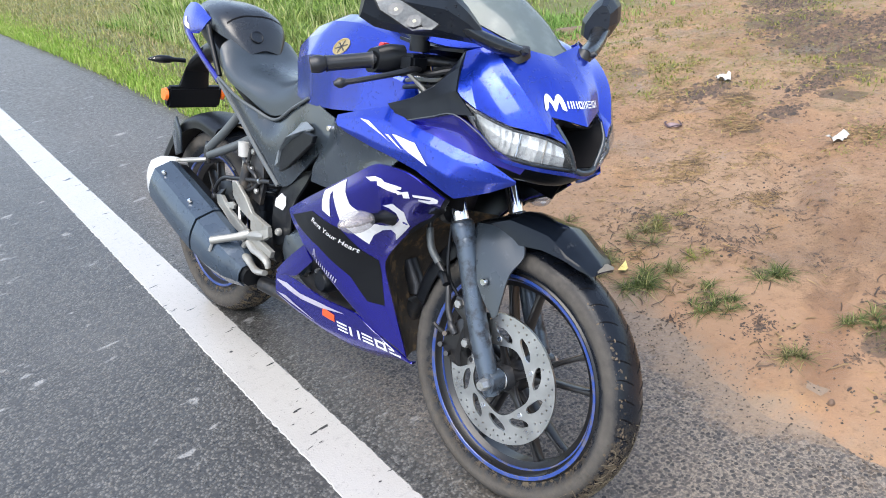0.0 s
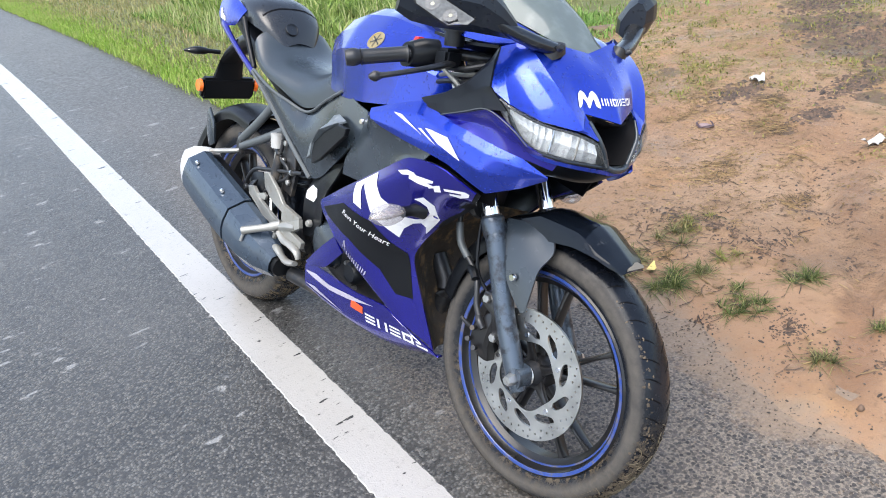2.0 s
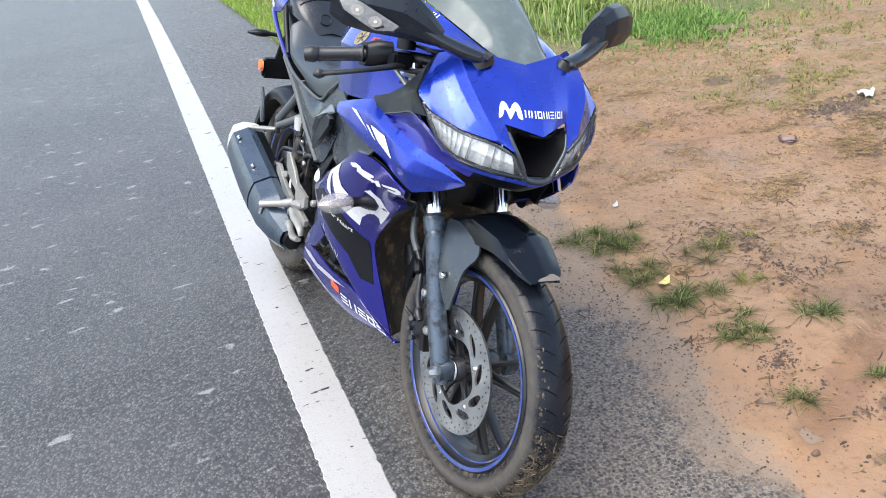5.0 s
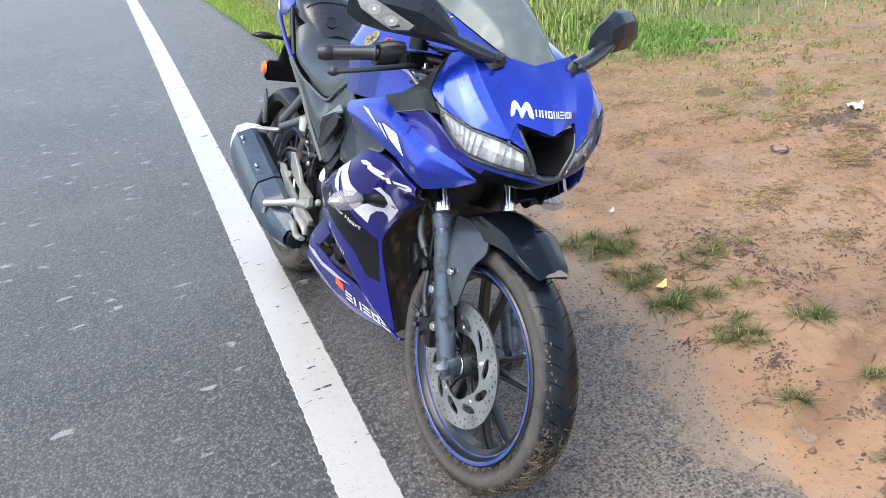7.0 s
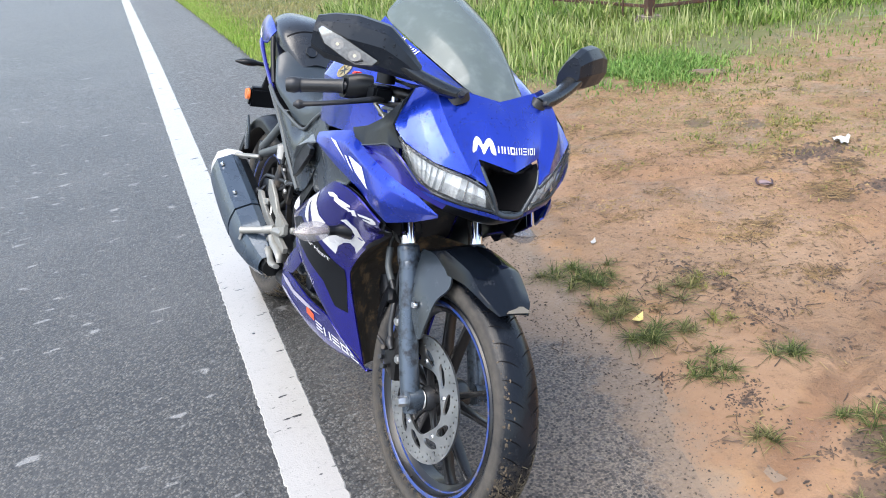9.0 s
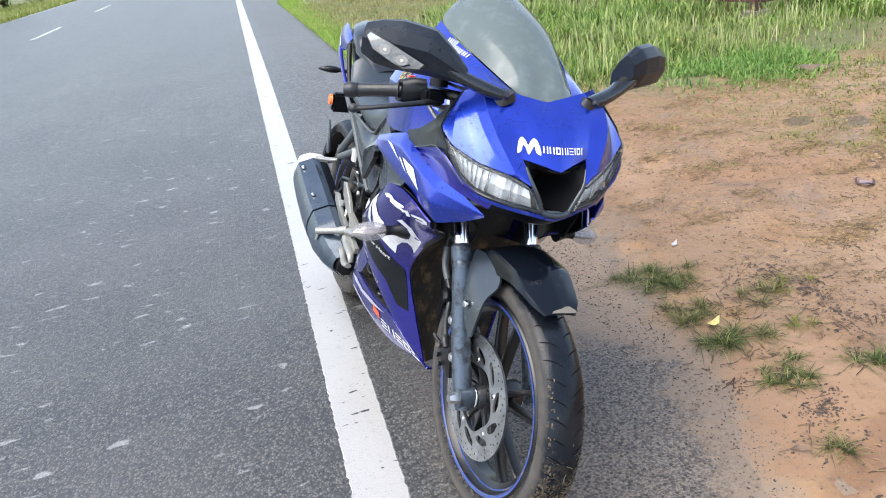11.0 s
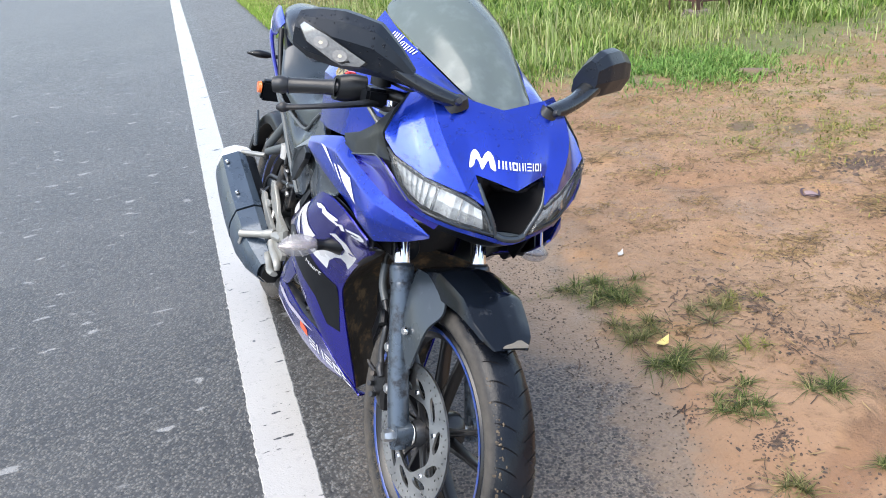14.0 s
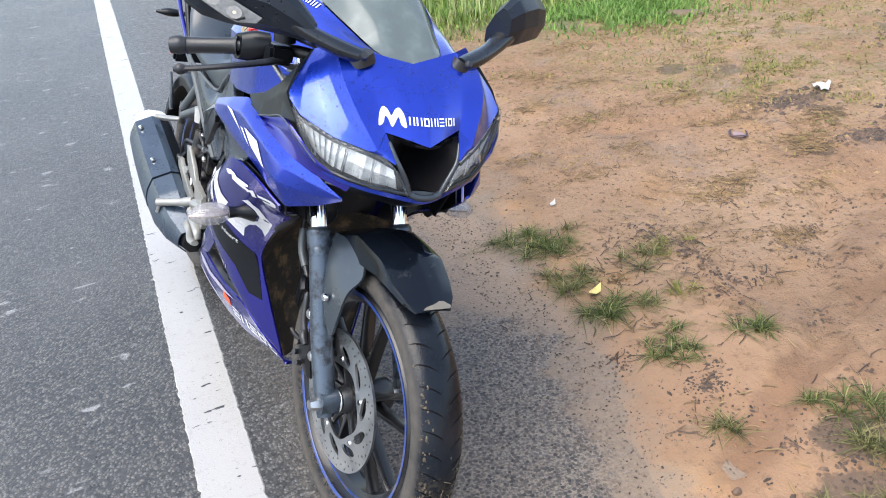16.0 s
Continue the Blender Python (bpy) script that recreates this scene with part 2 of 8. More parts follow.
def loft(sections, n=4, caps=True, tight=0.0):
    """A closed body through rings with the same count of points."""
    k = len(sections[0])
    cols = [curve([s[i] for s in sections], n, False, tight) for i in range(k)]
    h = len(cols[0])
    verts = [cols[i][j] for j in range(h) for i in range(k)]
    faces = [(j * k + i, j * k + (i + 1) % k, (j + 1) * k + (i + 1) % k, (j + 1) * k + i) for j in range(h - 1) for i in range(k)]
    if caps:
        faces += [tuple(range(k - 1, -1, -1)), tuple(range((h - 1) * k, h * k))]
    return verts, faces


def ring_at(c, across, up, w, h, k=16, power=2.6):
    """A rounded-box ring round c."""
    a, u, out = Vector(across).normalized(), Vector(up).normalized(), []
    for i in range(k):
        t = 2 * math.pi * i / k
        x, y = math.cos(t), math.sin(t)
        out.append(Vector(c) + a * (math.copysign(abs(x) ** (2 / power), x) * w / 2) + u * (math.copysign(abs(y) ** (2 / power), y) * h / 2))
    return out


def block(c, size, bevel=0.004, m=None):
    """A box with chamfered edges."""
    x, y, z = (s / 2 for s in size)
    bm = bmesh.new()
    bmesh.ops.create_cube(bm, size=1)
    for v in bm.verts:
        v.co = (v.co.x * size[0], v.co.y * size[1], v.co.z * size[2])
    bmesh.ops.bevel(bm, geom=list(bm.edges), offset=bevel, segments=2, affect="EDGES")
    out = [tuple((m @ v.co if m else v.co) + Vector(c)) for v in bm.verts], [tuple(v.index for v in f.verts) for f in bm.faces]
    bm.free()
    return out


def bolt(c, axis, r, h, sides=10):
    a = Vector(axis).normalized()
    return tube([Vector(c), Vector(c) + a * h * 0.7, Vector(c) + a * h], [r, r, r * 0.8], sides, 1)


def drape(shape2d, origin, u, v, along, target, lift=0.0012):
    """Lays a flat shape, given in (u, v), onto a panel, looking along a direction."""
    tree = bvhtree.BVHTree.FromPolygons([Vector(p) for p in target[0]], target[1])
    o, u, v, d = Vector(origin), Vector(u), Vector(v), Vector(along).normalized()
    out = []
    for x, y in shape2d[0]:
        p = o + u * x + v * y
        hit, _, _, _ = tree.ray_cast(p - d * 0.3, d)
        if hit is None:
            hit, _, _, _ = tree.find_nearest(p)
        out.append(hit - d * lift)
    return out, shape2d[1]


def flat(outline, step=0.012, smooth=0):
    """A flat figure from an outline of (u, v), cut fine enough to bend."""
    pts = [Vector((x, y, 0)) for x, y in outline]
    if smooth:
        pts = curve(pts, smooth, True)
    bm = bmesh.new()
    f = bm.faces.new([bm.verts.new(p) for p in pts])
    bmesh.ops.triangulate(bm, faces=[f])
    for _ in range(4):
        long = [e for e in bm.edges if e.calc_length() > step * 1.6]
        if not long:
            break
        bmesh.ops.subdivide_edges(bm, edges=long, cuts=1)
        bmesh.ops.triangulate(bm, faces=[q for q in bm.faces if len(q.verts) > 3])
    bm.verts.index_update()
    out = [(v.co.x, v.co.y) for v in bm.verts], [tuple(v.index for v in q.verts) for q in bm.faces]
    bm.free()
    return out


def lettering(text, size, slant=0.0):
    """Flat letters, starting at (0, 0)."""
    c = bpy.data.curves.new("letters", "FONT")
    c.body, c.size, c.shear, c.resolution_u = text, size, slant, 3
    ob = bpy.data.objects.new("letters", c)
    scene.collection.objects.link(ob)
    bpy.context.view_layer.update()
    me = ob.evaluated_get(bpy.context.evaluated_depsgraph_get()).to_mesh()
    out = [(v.co.x, v.co.y) for v in me.vertices], [tuple(p.vertices) for p in me.polygons]
    bpy.data.objects.remove(ob)
    bpy.data.curves.remove(c)
    return out


def bars(widths, height, gap, slant=0.0):
    """A row of plain upright bars that stands for a brand's lettering."""
    out, x = [], 0.0
    for w in widths:
        out.append(flat([(x, 0), (x + w, 0), (x + w + slant * height, height), (x + slant * height, height)], 0.012))
        x += w + gap
    verts, faces = [], []
    for v, f in out:
        k = len(verts)
        verts += v
        faces += [tuple(i + k for i in q) for q in f]
    return verts, faces


def marks(pattern, height, wide, gap, slant=0.0):
    """Plain bars that stand for a brand's lettering: h lying, v standing, i single, o a hollow square."""
    out, x = ([], []), 0.0

    def add(x0, y0, x1, y1):
        k, q = len(out[0]), flat([(x0 + slant * y0, y0), (x1 + slant * y0, y0), (x1 + slant * y1, y1), (x0 + slant * y1, y1)], 0.012)
        out[0].extend(q[0])
        out[1].extend(tuple(i + k for i in f) for f in q[1])
    for kind in pattern:
        s = min(wide, height) * 0.27
        w = s if kind == "i" else wide
        if kind == "h":
            for f in (0, 0.5, 1):
                add(x, f * (height - s * 0.8), x + w, f * (height - s * 0.8) + s * 0.8)
        if kind in "vo":
            add(x, 0, x + s, height)
            add(x + w - s, 0, x + w, height)
        if kind == "o":
            add(x + s, 0, x + w - s, s)
            add(x + s, height - s, x + w - s, height)
        if kind == "i":
            add(x, 0, x + s, height)
        x += w + gap
    return out


def islands(shape):
    """The separate pieces of a shape."""
    root = list(range(len(shape[0])))

    def top(i):
        while root[i] != i:
            i = root[i]
        return i
    for f in shape[1]:
        for i in f[1:]:
            root[top(i)] = top(f[0])
    out = {}
    for f in shape[1]:
        verts, faces, seen = out.setdefault(top(f[0]), ([], [], {}))
        for i in f:
            if i not in seen:
                seen[i] = len(verts)
                verts.append(shape[0][i])
        faces.append(tuple(seen[i] for i in f))
    return [(v, f) for v, f, _ in out.values()]


def sticker(name, shape2d, origin, u, v, along, target, material, parent, label="", mirror=False, lift=0.0012):
    s = drape(shape2d, origin, u, v, along, target, lift)
    if name.endswith("bars"):
        for piece in islands(s):
            part("lettering_bar", flip(piece) if mirror else piece, material, parent)
        return None
    return part(name, flip(s) if mirror else s, material, parent, label)


# ---- ground, road ----
def dip(y):
    """The land falls away gently down the road."""
    return 0.0 if y < 5 else -0.0374 * (y - 5) ** 2 / 8 if y < 9 else -0.0374 * (min(y, 60.0) - 7)


def soft(a, b, x):
    """Smooth step from 0 at a to 1 at b."""
    t = min(1.0, max(0.0, (x - a) / (b - a)))
    return t * t * (3 - 2 * t)


def beside(x, y, a, b):
    """Distance from a line between two places."""
    ux, uy = b[0] - a[0], b[1] - a[1]
    t = min(1.0, max(0.0, ((x - a[0]) * ux + (y - a[1]) * uy) / (ux * ux + uy * uy)))
    return math.hypot(x - a[0] - t * ux, y - a[1] - t * uy)


def relief(x, y):
    """The verge's height over the road."""
    edge = 1.36 + 0.13 * soft(0.6, 1.5, y) + 0.10 * noise.noise((x * 0.6, y * 1.1, 3.1)) + 0.10 * noise.noise((x * 3, y * 3, 1.7))
    rise = soft(0, 1, (x - edge + 0.25) / 0.5)
    h = -0.03 + 0.036 * rise
    far = min(1.0, max(0.0, (x - 1.7) / 1.2))
    h += far * (0.022 * noise.noise((x * 0.9, y * 0.9, 0)) + 0.016 * noise.noise((x * 2.7, y * 2.7, 5)) + 0.007 * noise.noise((x * 9, y * 9, 8)))
    h += rise * (0.005 * noise.noise((x * 12, y * 12, 2)) + 0.006 * noise.noise((x * 5, y * 5, 14)) + 0.0025 * noise.noise((x * 30, y * 30, 4)))
    # wheel ruts and heel marks in the soft sand
    wob = 0.03 * noise.noise((x * 4, y * 4, 19))
    for a, b, wide, deep in (((2.6, 1.34), (1.62, 0.85), 0.055, 0.012), ((2.75, 1.72), (2.0, 1.0), 0.05, 0.010), ((3.3, 1.85), (2.5, 1.55), 0.11, 0.018), ((2.06, 1.92), (2.11, 1.6), 0.03, -0.010), ((2.11, 1.6), (2.05, 1.36), 0.025, -0.008), ((3.1, 2.5), (2.35, 2.75), 0.09, 0.014)):
        d = beside(x, y, a, b) + wob
        h -= deep * (1 - soft(0.3 * wide, wide, d)) - 0.35 * deep * (1 - soft(0.0, wide * 0.6, abs(d - wide * 1.25)))
    return h + dip(y)


def tall(x, y):
    """How thickly the verge is grown, 0 to 1."""
    if x < 1.45:
        return 0.0
    n = noise.noise((x * 0.7, y * 0.7, 4.0)) * 0.5 + noise.noise((x * 2.2, y * 2.2, 7.0)) * 0.35
    back = (y - 4.35 - 0.12 * (x - 2.9)) / 0.5
    side = ((x - 3.45) + 0.33 * (y - 2.8)) / 1.2
    near = (y - 4.7) / 0.6 + (1.45 - x) * 0.3
    return max(0.0, min(1.0, max(back, near, min(0.45, side * 0.45)) + n * 0.6))


def ground_sheet():
    """One sheet to the horizon: fine cells by the road, wide ones far off."""
    def axis(a, b, step, far):
        out, s, x = [], step, b
        core = [a + (b - a) * i / round((b - a) / step) for i in range(round((b - a) / step) + 1)]
        while x < far:
            s *= 1.5
            x += s
            out.append(x)
        lo, s, x = [], step, a
        while x > -far:
            s *= 1.5
            x -= s
            lo.append(x)
        return lo[::-1] + core + out
    xs, ys = axis(1.0, 7.0, 0.03, 900), axis(-0.6, 9.0, 0.035, 900)
    verts = [(x, y, relief(x, y) if x > 1.0 else -0.03 + dip(y)) for y in ys for x in xs]
    w = len(xs)
    faces = [(j * w + i, j * w + i + 1, (j + 1) * w + i + 1, (j + 1) * w + i) for j in range(len(ys) - 1) for i in range(w - 1)]
    return verts, faces


def near_mask(n, l, centres, wobble):
    """1 inside ragged blots round the places given as (x, y, radius), 0 outside."""
    tc = n.new("ShaderNodeTexCoord")
    out = None
    for x, y, r in centres:
        d = n.new("ShaderNodeVectorMath")
        d.operation = "DISTANCE"
        l.new(tc.outputs["Object"], d.inputs[0])
        d.inputs[1].default_value = (x, y, dip(y))
        one = ramp(n, l, times(n, l, d.outputs["Value"], 1 / r), 0.35, 1.35, 1.0, 0.0)
        out = one if out is None else times(n, l, out, one, "MAXIMUM")
    return ramp(n, l, times(n, l, out, times(n, l, wobble, 2.6), "ADD"), 1.80, 2.05)


def track_mask(n, l, lines, wobble):
    """1 along ragged bands between pairs of places, given with their half width."""
    tc = n.new("ShaderNodeTexCoord")
    sep = n.new("ShaderNodeSeparateXYZ")
    l.new(tc.outputs["Object"], sep.inputs[0])
    out = None
    for a, b, wide in lines:
        ux, uy = b[0] - a[0], b[1] - a[1]
        q = math.hypot(ux, uy)
        ux, uy = ux / q, uy / q
        along = times(n, l, times(n, l, sep.outputs[0], ux), times(n, l, sep.outputs[1], uy), "ADD")
        over = times(n, l, times(n, l, sep.outputs[0], -uy), times(n, l, sep.outputs[1], ux), "ADD")
        mid = -uy * a[0] + ux * a[1]
        flat_away = n.new("ShaderNodeMath")
        flat_away.operation = "ABSOLUTE"
        l.new(times(n, l, over, mid, "SUBTRACT"), flat_away.inputs[0])
        start = ux * a[0] + uy * a[1]
        one = ramp(n, l, times(n, l, flat_away.outputs[0], 1 / wide), 0.2, 1.7, 1.0, 0.0)
        one = times(n, l, one, times(n, l, ramp(n, l, along, start - 0.15, start + 0.25), ramp(n, l, along, start + q - 0.25, start + q + 0.15, 1.0, 0.0)))
        out = one if out is None else times(n, l, out, one, "MAXIMUM")
    return ramp(n, l, times(n, l, out, times(n, l, wobble, 1.6), "ADD"), 1.10, 1.85)


def sand_material():
    m, n, l, p = nodes_of("wet_sand")
    big, mid, fine = noise_node(n, l, 0.9, 5), noise_node(n, l, 6, 8, 0.65), noise_node(n, l, 160, 4)
    rag = noise_node(n, l, 7, 8, 0.7)
    tc = n.new("ShaderNodeTexCoord")
    sep = n.new("ShaderNodeSeparateXYZ")
    l.new(tc.outputs["Object"], sep.inputs[0])
    col = mixed(n, l, ramp(n, l, big, 0.35, 0.65), (0.245, 0.144, 0.082), (0.300, 0.196, 0.121))
    # rough trodden ground sets in away from the road; nearer it the sand is washed smooth
    trodden = ramp(n, l, times(n, l, times(n, l, sep.outputs[0], times(n, l, sep.outputs[1], 0.35), "ADD"), times(n, l, rag, 1.2), "ADD"), 2.9, 3.7, 0.30, 1.0)
    col = mixed(n, l, ramp(n, l, noise_node(n, l, 3.1, 7, 0.65), 0.54, 0.66), col, (0.300, 0.178, 0.092))
    # damp stains and trodden hollows
    damp = ramp(n, l, noise_node(n, l, 2.2, 7, 0.62), 0.53, 0.62)
    col = mixed(n, l, times(n, l, damp, 0.65), col, (0.190, 0.118, 0.070))
    col = mixed(n, l, times(n, l, ramp(n, l, mid, 0.50, 0.66), times(n, l, trodden, 0.55)), col, (0.172, 0.108, 0.064))
    col = mixed(n, l, times(n, l, ramp(n, l, noise_node(n, l, 24, 8, 0.7), 0.57, 0.64), times(n, l, trodden, 0.75)), col, (0.120, 0.074, 0.043))
    col = mixed(n, l, times(n, l, ramp(n, l, noise_node(n, l, 90, 5, 0.6), 0.56, 0.68), times(n, l, trodden, 0.45)), col, (0.37, 0.27, 0.18))
    tracks = track_mask(n, l, (((2.15, 1.12), (1.50, 0.78), 0.07), ((2.55, 1.32), (2.25, 1.12), 0.07), ((3.0, 1.30), (1.75, 0.62), 0.12), ((2.9, 1.62), (2.35, 1.30), 0.08)), rag)
    col = mixed(n, l, times(n, l, tracks, 0.65), col, mixed(n, l, noise_node(n, l, 18, 6, 0.7), (0.135, 0.068, 0.034), (0.205, 0.112, 0.060)))
    bed = track_mask(n, l, (((2.9, 1.35), (1.75, 0.55), 0.24),), rag)
    col = mixed(n, l, times(n, l, bed, 0.55), col, mixed(n, l, rag, (0.150, 0.084, 0.044), (0.215, 0.128, 0.072)))
    # dark wet soil where the weeds grow thick
    soil = near_mask(n, l, ((4.77, 2.93, 0.35), (4.43, 2.54, 0.34), (4.30, 2.20, 0.26), (3.95, 2.13, 0.20), (3.66, 1.96, 0.12), (5.3, 3.3, 0.4), (4.6, 1.9, 0.3), (3.36, 2.34, 0.11), (3.05, 2.05, 0.08), (1.90, 0.81, 0.11), (2.05, 0.70, 0.14), (1.78, 0.66, 0.12), (1.66, 0.56, 0.10), (3.25, 3.22, 0.10), (3.42, 3.02, 0.10)), rag)
    col = mixed(n, l, times(n, l, soil, 0.85), col, mixed(n, l, noise_node(n, l, 40, 6, 0.7), (0.050, 0.036, 0.026), (0.140, 0.096, 0.064)))
    # grey grit washed from the road
    grey = times(n, l, times(n, l, sep.outputs[0], times(n, l, rag, -0.55), "ADD"), times(n, l, sep.outputs[1], -0.20), "ADD")
    col = mixed(n, l, times(n, l, ramp(n, l, grey, 0.92, 1.16, 1.0, 0.0), 0.7), col, (0.205, 0.168, 0.130))
    grit = ramp(n, l, noise_node(n, l, 48, 4, 0.55), 0.61, 0.66)
    col = mixed(n, l, times(n, l, grit, times(n, l, trodden, 0.8)), col, (0.060, 0.040, 0.026))
    # a film of moss where the weeds grow
    away = times(n, l, times(n, l, sep.outputs[0], times(n, l, sep.outputs[1], 0.5), "ADD"), times(n, l, noise_node(n, l, 1.7, 8, 0.7), 5.0), "ADD")
    moss = times(n, l, ramp(n, l, away, 6.6, 7.5), ramp(n, l, noise_node(n, l, 14, 8, 0.7), 0.42, 0.60))
    col = mixed(n, l, times(n, l, moss, 0.4), col, mixed(n, l, mid, (0.09, 0.085, 0.025), (0.19, 0.17, 0.055)))
    back = times(n, l, sep.outputs[1], times(n, l, noise_node(n, l, 1.2, 5), 1.6), "ADD")
    col = mixed(n, l, ramp(n, l, back, 4.9, 5.7), col, mixed(n, l, mid, (0.07, 0.085, 0.03), (0.17, 0.17, 0.07)))
    l.new(col, p.inputs["Base Color"])
    wet = times(n, l, times(n, l, damp, tracks, "MAXIMUM"), 0.25)
    l.new(times(n, l, ramp(n, l, mid, 0.3, 0.7, 0.5, 0.85), wet, "SUBTRACT"), p.inputs["Roughness"])
    p.inputs["Specular IOR Level"].default_value = 0.25
    h = times(n, l, times(n, l, mid, 2.5), times(n, l, fine, 0.5), "ADD")
    h = times(n, l, times(n, l, h, times(n, l, noise_node(n, l, 28, 6, 0.65), 1.4), "ADD"), trodden)
    bumped(n, l, p, h, 0.9, 0.015)
    return m


def asphalt_material():
    m, n, l, p = nodes_of("damp_asphalt")
    tc = n.new("ShaderNodeTexCoord")
    v = n.new("ShaderNodeTexVoronoi")
    v.inputs["Scale"].default_value = 110
    l.new(tc.outputs["Object"], v.inputs["Vector"])
    big, mid = noise_node(n, l, 1.1, 6), noise_node(n, l, 40, 6, 0.7)
    stone = n.new("ShaderNodeSeparateColor")
    l.new(v.outputs["Color"], stone.inputs[0])
    col = mixed(n, l, ramp(n, l, stone.outputs[0], 0.25, 1.0), (0.060, 0.058, 0.054), (0.112, 0.108, 0.101))
    col = mixed(n, l, ramp(n, l, v.outputs["Distance"], 0.36, 0.66, 0.0, 0.7), col, (0.016, 0.016, 0.016))
    col = mixed(n, l, times(n, l, ramp(n, l, noise_node(n, l, 60, 4, 0.6), 0.53, 0.62), 0.75), col, (0.016, 0.016, 0.016))
    col = mixed(n, l, ramp(n, l, big, 0.35, 0.7, 0.0, 0.3), col, (0.108, 0.105, 0.100))
    pale = times(n, l, ramp(n, l, mid, 0.58, 0.68), ramp(n, l, stone.outputs[1], 0.45, 0.85))
    col = mixed(n, l, times(n, l, pale, 0.10), col, (0.28, 0.28, 0.27))
    scuff = n.new("ShaderNodeMapping")
    scuff.inputs["Scale"].default_value = (5.0, 11.0, 1.0)
    l.new(tc.outputs["Object"], scuff.inputs["Vector"])
    wipe = n.new("ShaderNodeTexNoise")
    wipe.inputs["Scale"].default_value, wipe.inputs["Detail"].default_value = 1.6, 5.0
    l.new(scuff.outputs[0], wipe.inputs["Vector"])
    col = mixed(n, l, times(n, l, ramp(n, l, wipe.outputs["Fac"], 0.635, 0.70), 0.65), col, (0.27, 0.27, 0.265))
    # sand washed over the edge
    sep = n.new("ShaderNodeSeparateXYZ")
    l.new(tc.outputs["Object"], sep.inputs[0])
    reach = times(n, l, times(n, l, sep.outputs[0], ramp(n, l, sep.outputs[1], 1.2, 2.1, 0.0, 0.24), "ADD"), times(n, l, noise_node(n, l, 1.6, 8, 0.7), 1.1), "ADD")
    film = times(n, l, ramp(n, l, reach, 1.78, 2.24), ramp(n, l, sep.outputs[1], 3.2, 4.6, 1.0, 0.12))
    # coarse open stones on the shoulder, sand-grey fines between them
    coarse = n.new("ShaderNodeTexVoronoi")
    coarse.inputs["Scale"].default_value = 105
    l.new(tc.outputs["Object"], coarse.inputs["Vector"])
    lump = n.new("ShaderNodeSeparateColor")
    l.new(coarse.outputs["Color"], lump.inputs[0])
    shoulder = times(n, l, ramp(n, l, times(n, l, sep.outputs[0], times(n, l, mid, 0.2), "ADD"), 0.78, 1.05), ramp(n, l, sep.outputs[1], 2.6, 4.6, 1.0, 0.2))
    fines = mixed(n, l, ramp(n, l, noise_node(n, l, 130, 4, 0.65), 0.36, 0.64), (0.060, 0.051, 0.043), (0.225, 0.185, 0.145))
    stones = mixed(n, l, lump.outputs[1], (0.014, 0.013, 0.013), (0.085, 0.070, 0.060))
    dark_stone = times(n, l, ramp(n, l, lump.outputs[0], 0.30, 0.36), ramp(n, l, coarse.outputs["Distance"], 0.46, 0.58, 1.0, 0.0))
    col = mixed(n, l, times(n, l, shoulder, 0.8), col, mixed(n, l, dark_stone, fines, stones))
    clumps = times(n, l, film, ramp(n, l, times(n, l, noise_node(n, l, 70, 6, 0.7), film, "ADD"), 0.80, 1.15))
    col = mixed(n, l, clumps, col, (0.200, 0.145, 0.100))
    l.new(col, p.inputs["Base Color"])
    l.new(times(n, l, ramp(n, l, mid, 0.3, 0.7, 0.24, 0.5), times(n, l, shoulder, 0.28), "ADD"), p.inputs["Roughness"])
    p.inputs["Specular IOR Level"].default_value = 0.5
    h = times(n, l, ramp(n, l, v.outputs["Distance"], 0.0, 0.6, 1.0, 0.0), mid, "ADD")
    bumped(n, l, p, h, 0.5, 0.0035)
    return m


def paint_line_material():
    m, n, l, p = nodes_of("road_paint")
    big, mid = noise_node(n, l, 3, 6), noise_node(n, l, 45, 8, 0.7)
    col = mixed(n, l, big, (0.305, 0.295, 0.280), (0.365, 0.355, 0.335))
    col = mixed(n, l, times(n, l, ramp(n, l, mid, 0.54, 0.70), 0.55), col, (0.24, 0.235, 0.23))
    col = mixed(n, l, times(n, l, ramp(n, l, noise_node(n, l, 150, 4, 0.6), 0.64, 0.70), 0.8), col, (0.11, 0.108, 0.105))
    chips = n.new("ShaderNodeMapping")
    chips.inputs["Scale"].default_value = (9.0, 24.0, 1.0)
    chips.inputs["Rotation"].default_value = (0, 0, radians(12))
    tc = n.new("ShaderNodeTexCoord")
    l.new(tc.outputs["Object"], chips.inputs["Vector"])
    chip = n.new("ShaderNodeTexNoise")
    chip.inputs["Scale"].default_value, chip.inputs["Detail"].default_value = 1.3, 3.0
    l.new(chips.outputs[0], chip.inputs["Vector"])
    col = mixed(n, l, ramp(n, l, chip.outputs["Fac"], 0.665, 0.69), col, (0.045, 0.045, 0.045))
    col = mixed(n, l, ramp(n, l, noise_node(n, l, 20, 10, 0.75), 0.67, 0.70), col, (0.06, 0.06, 0.06))
    l.new(col, p.inputs["Base Color"])
    l.new(ramp(n, l, big, 0.3, 0.7, 0.12, 0.24), p.inputs["Roughness"])
    p.inputs["Specular IOR Level"].default_value = 1.0
    bumped(n, l, p, times(n, l, mid, noise_node(n, l, 200, 3), "ADD"), 0.35, 0.002)
    return m


def setting(name, shape, material, label, category=""):
    ob = new(name, mesh_of(name, shape[0], shape[1], material))
    return tagged(ob, label, category or name, kind="structure")


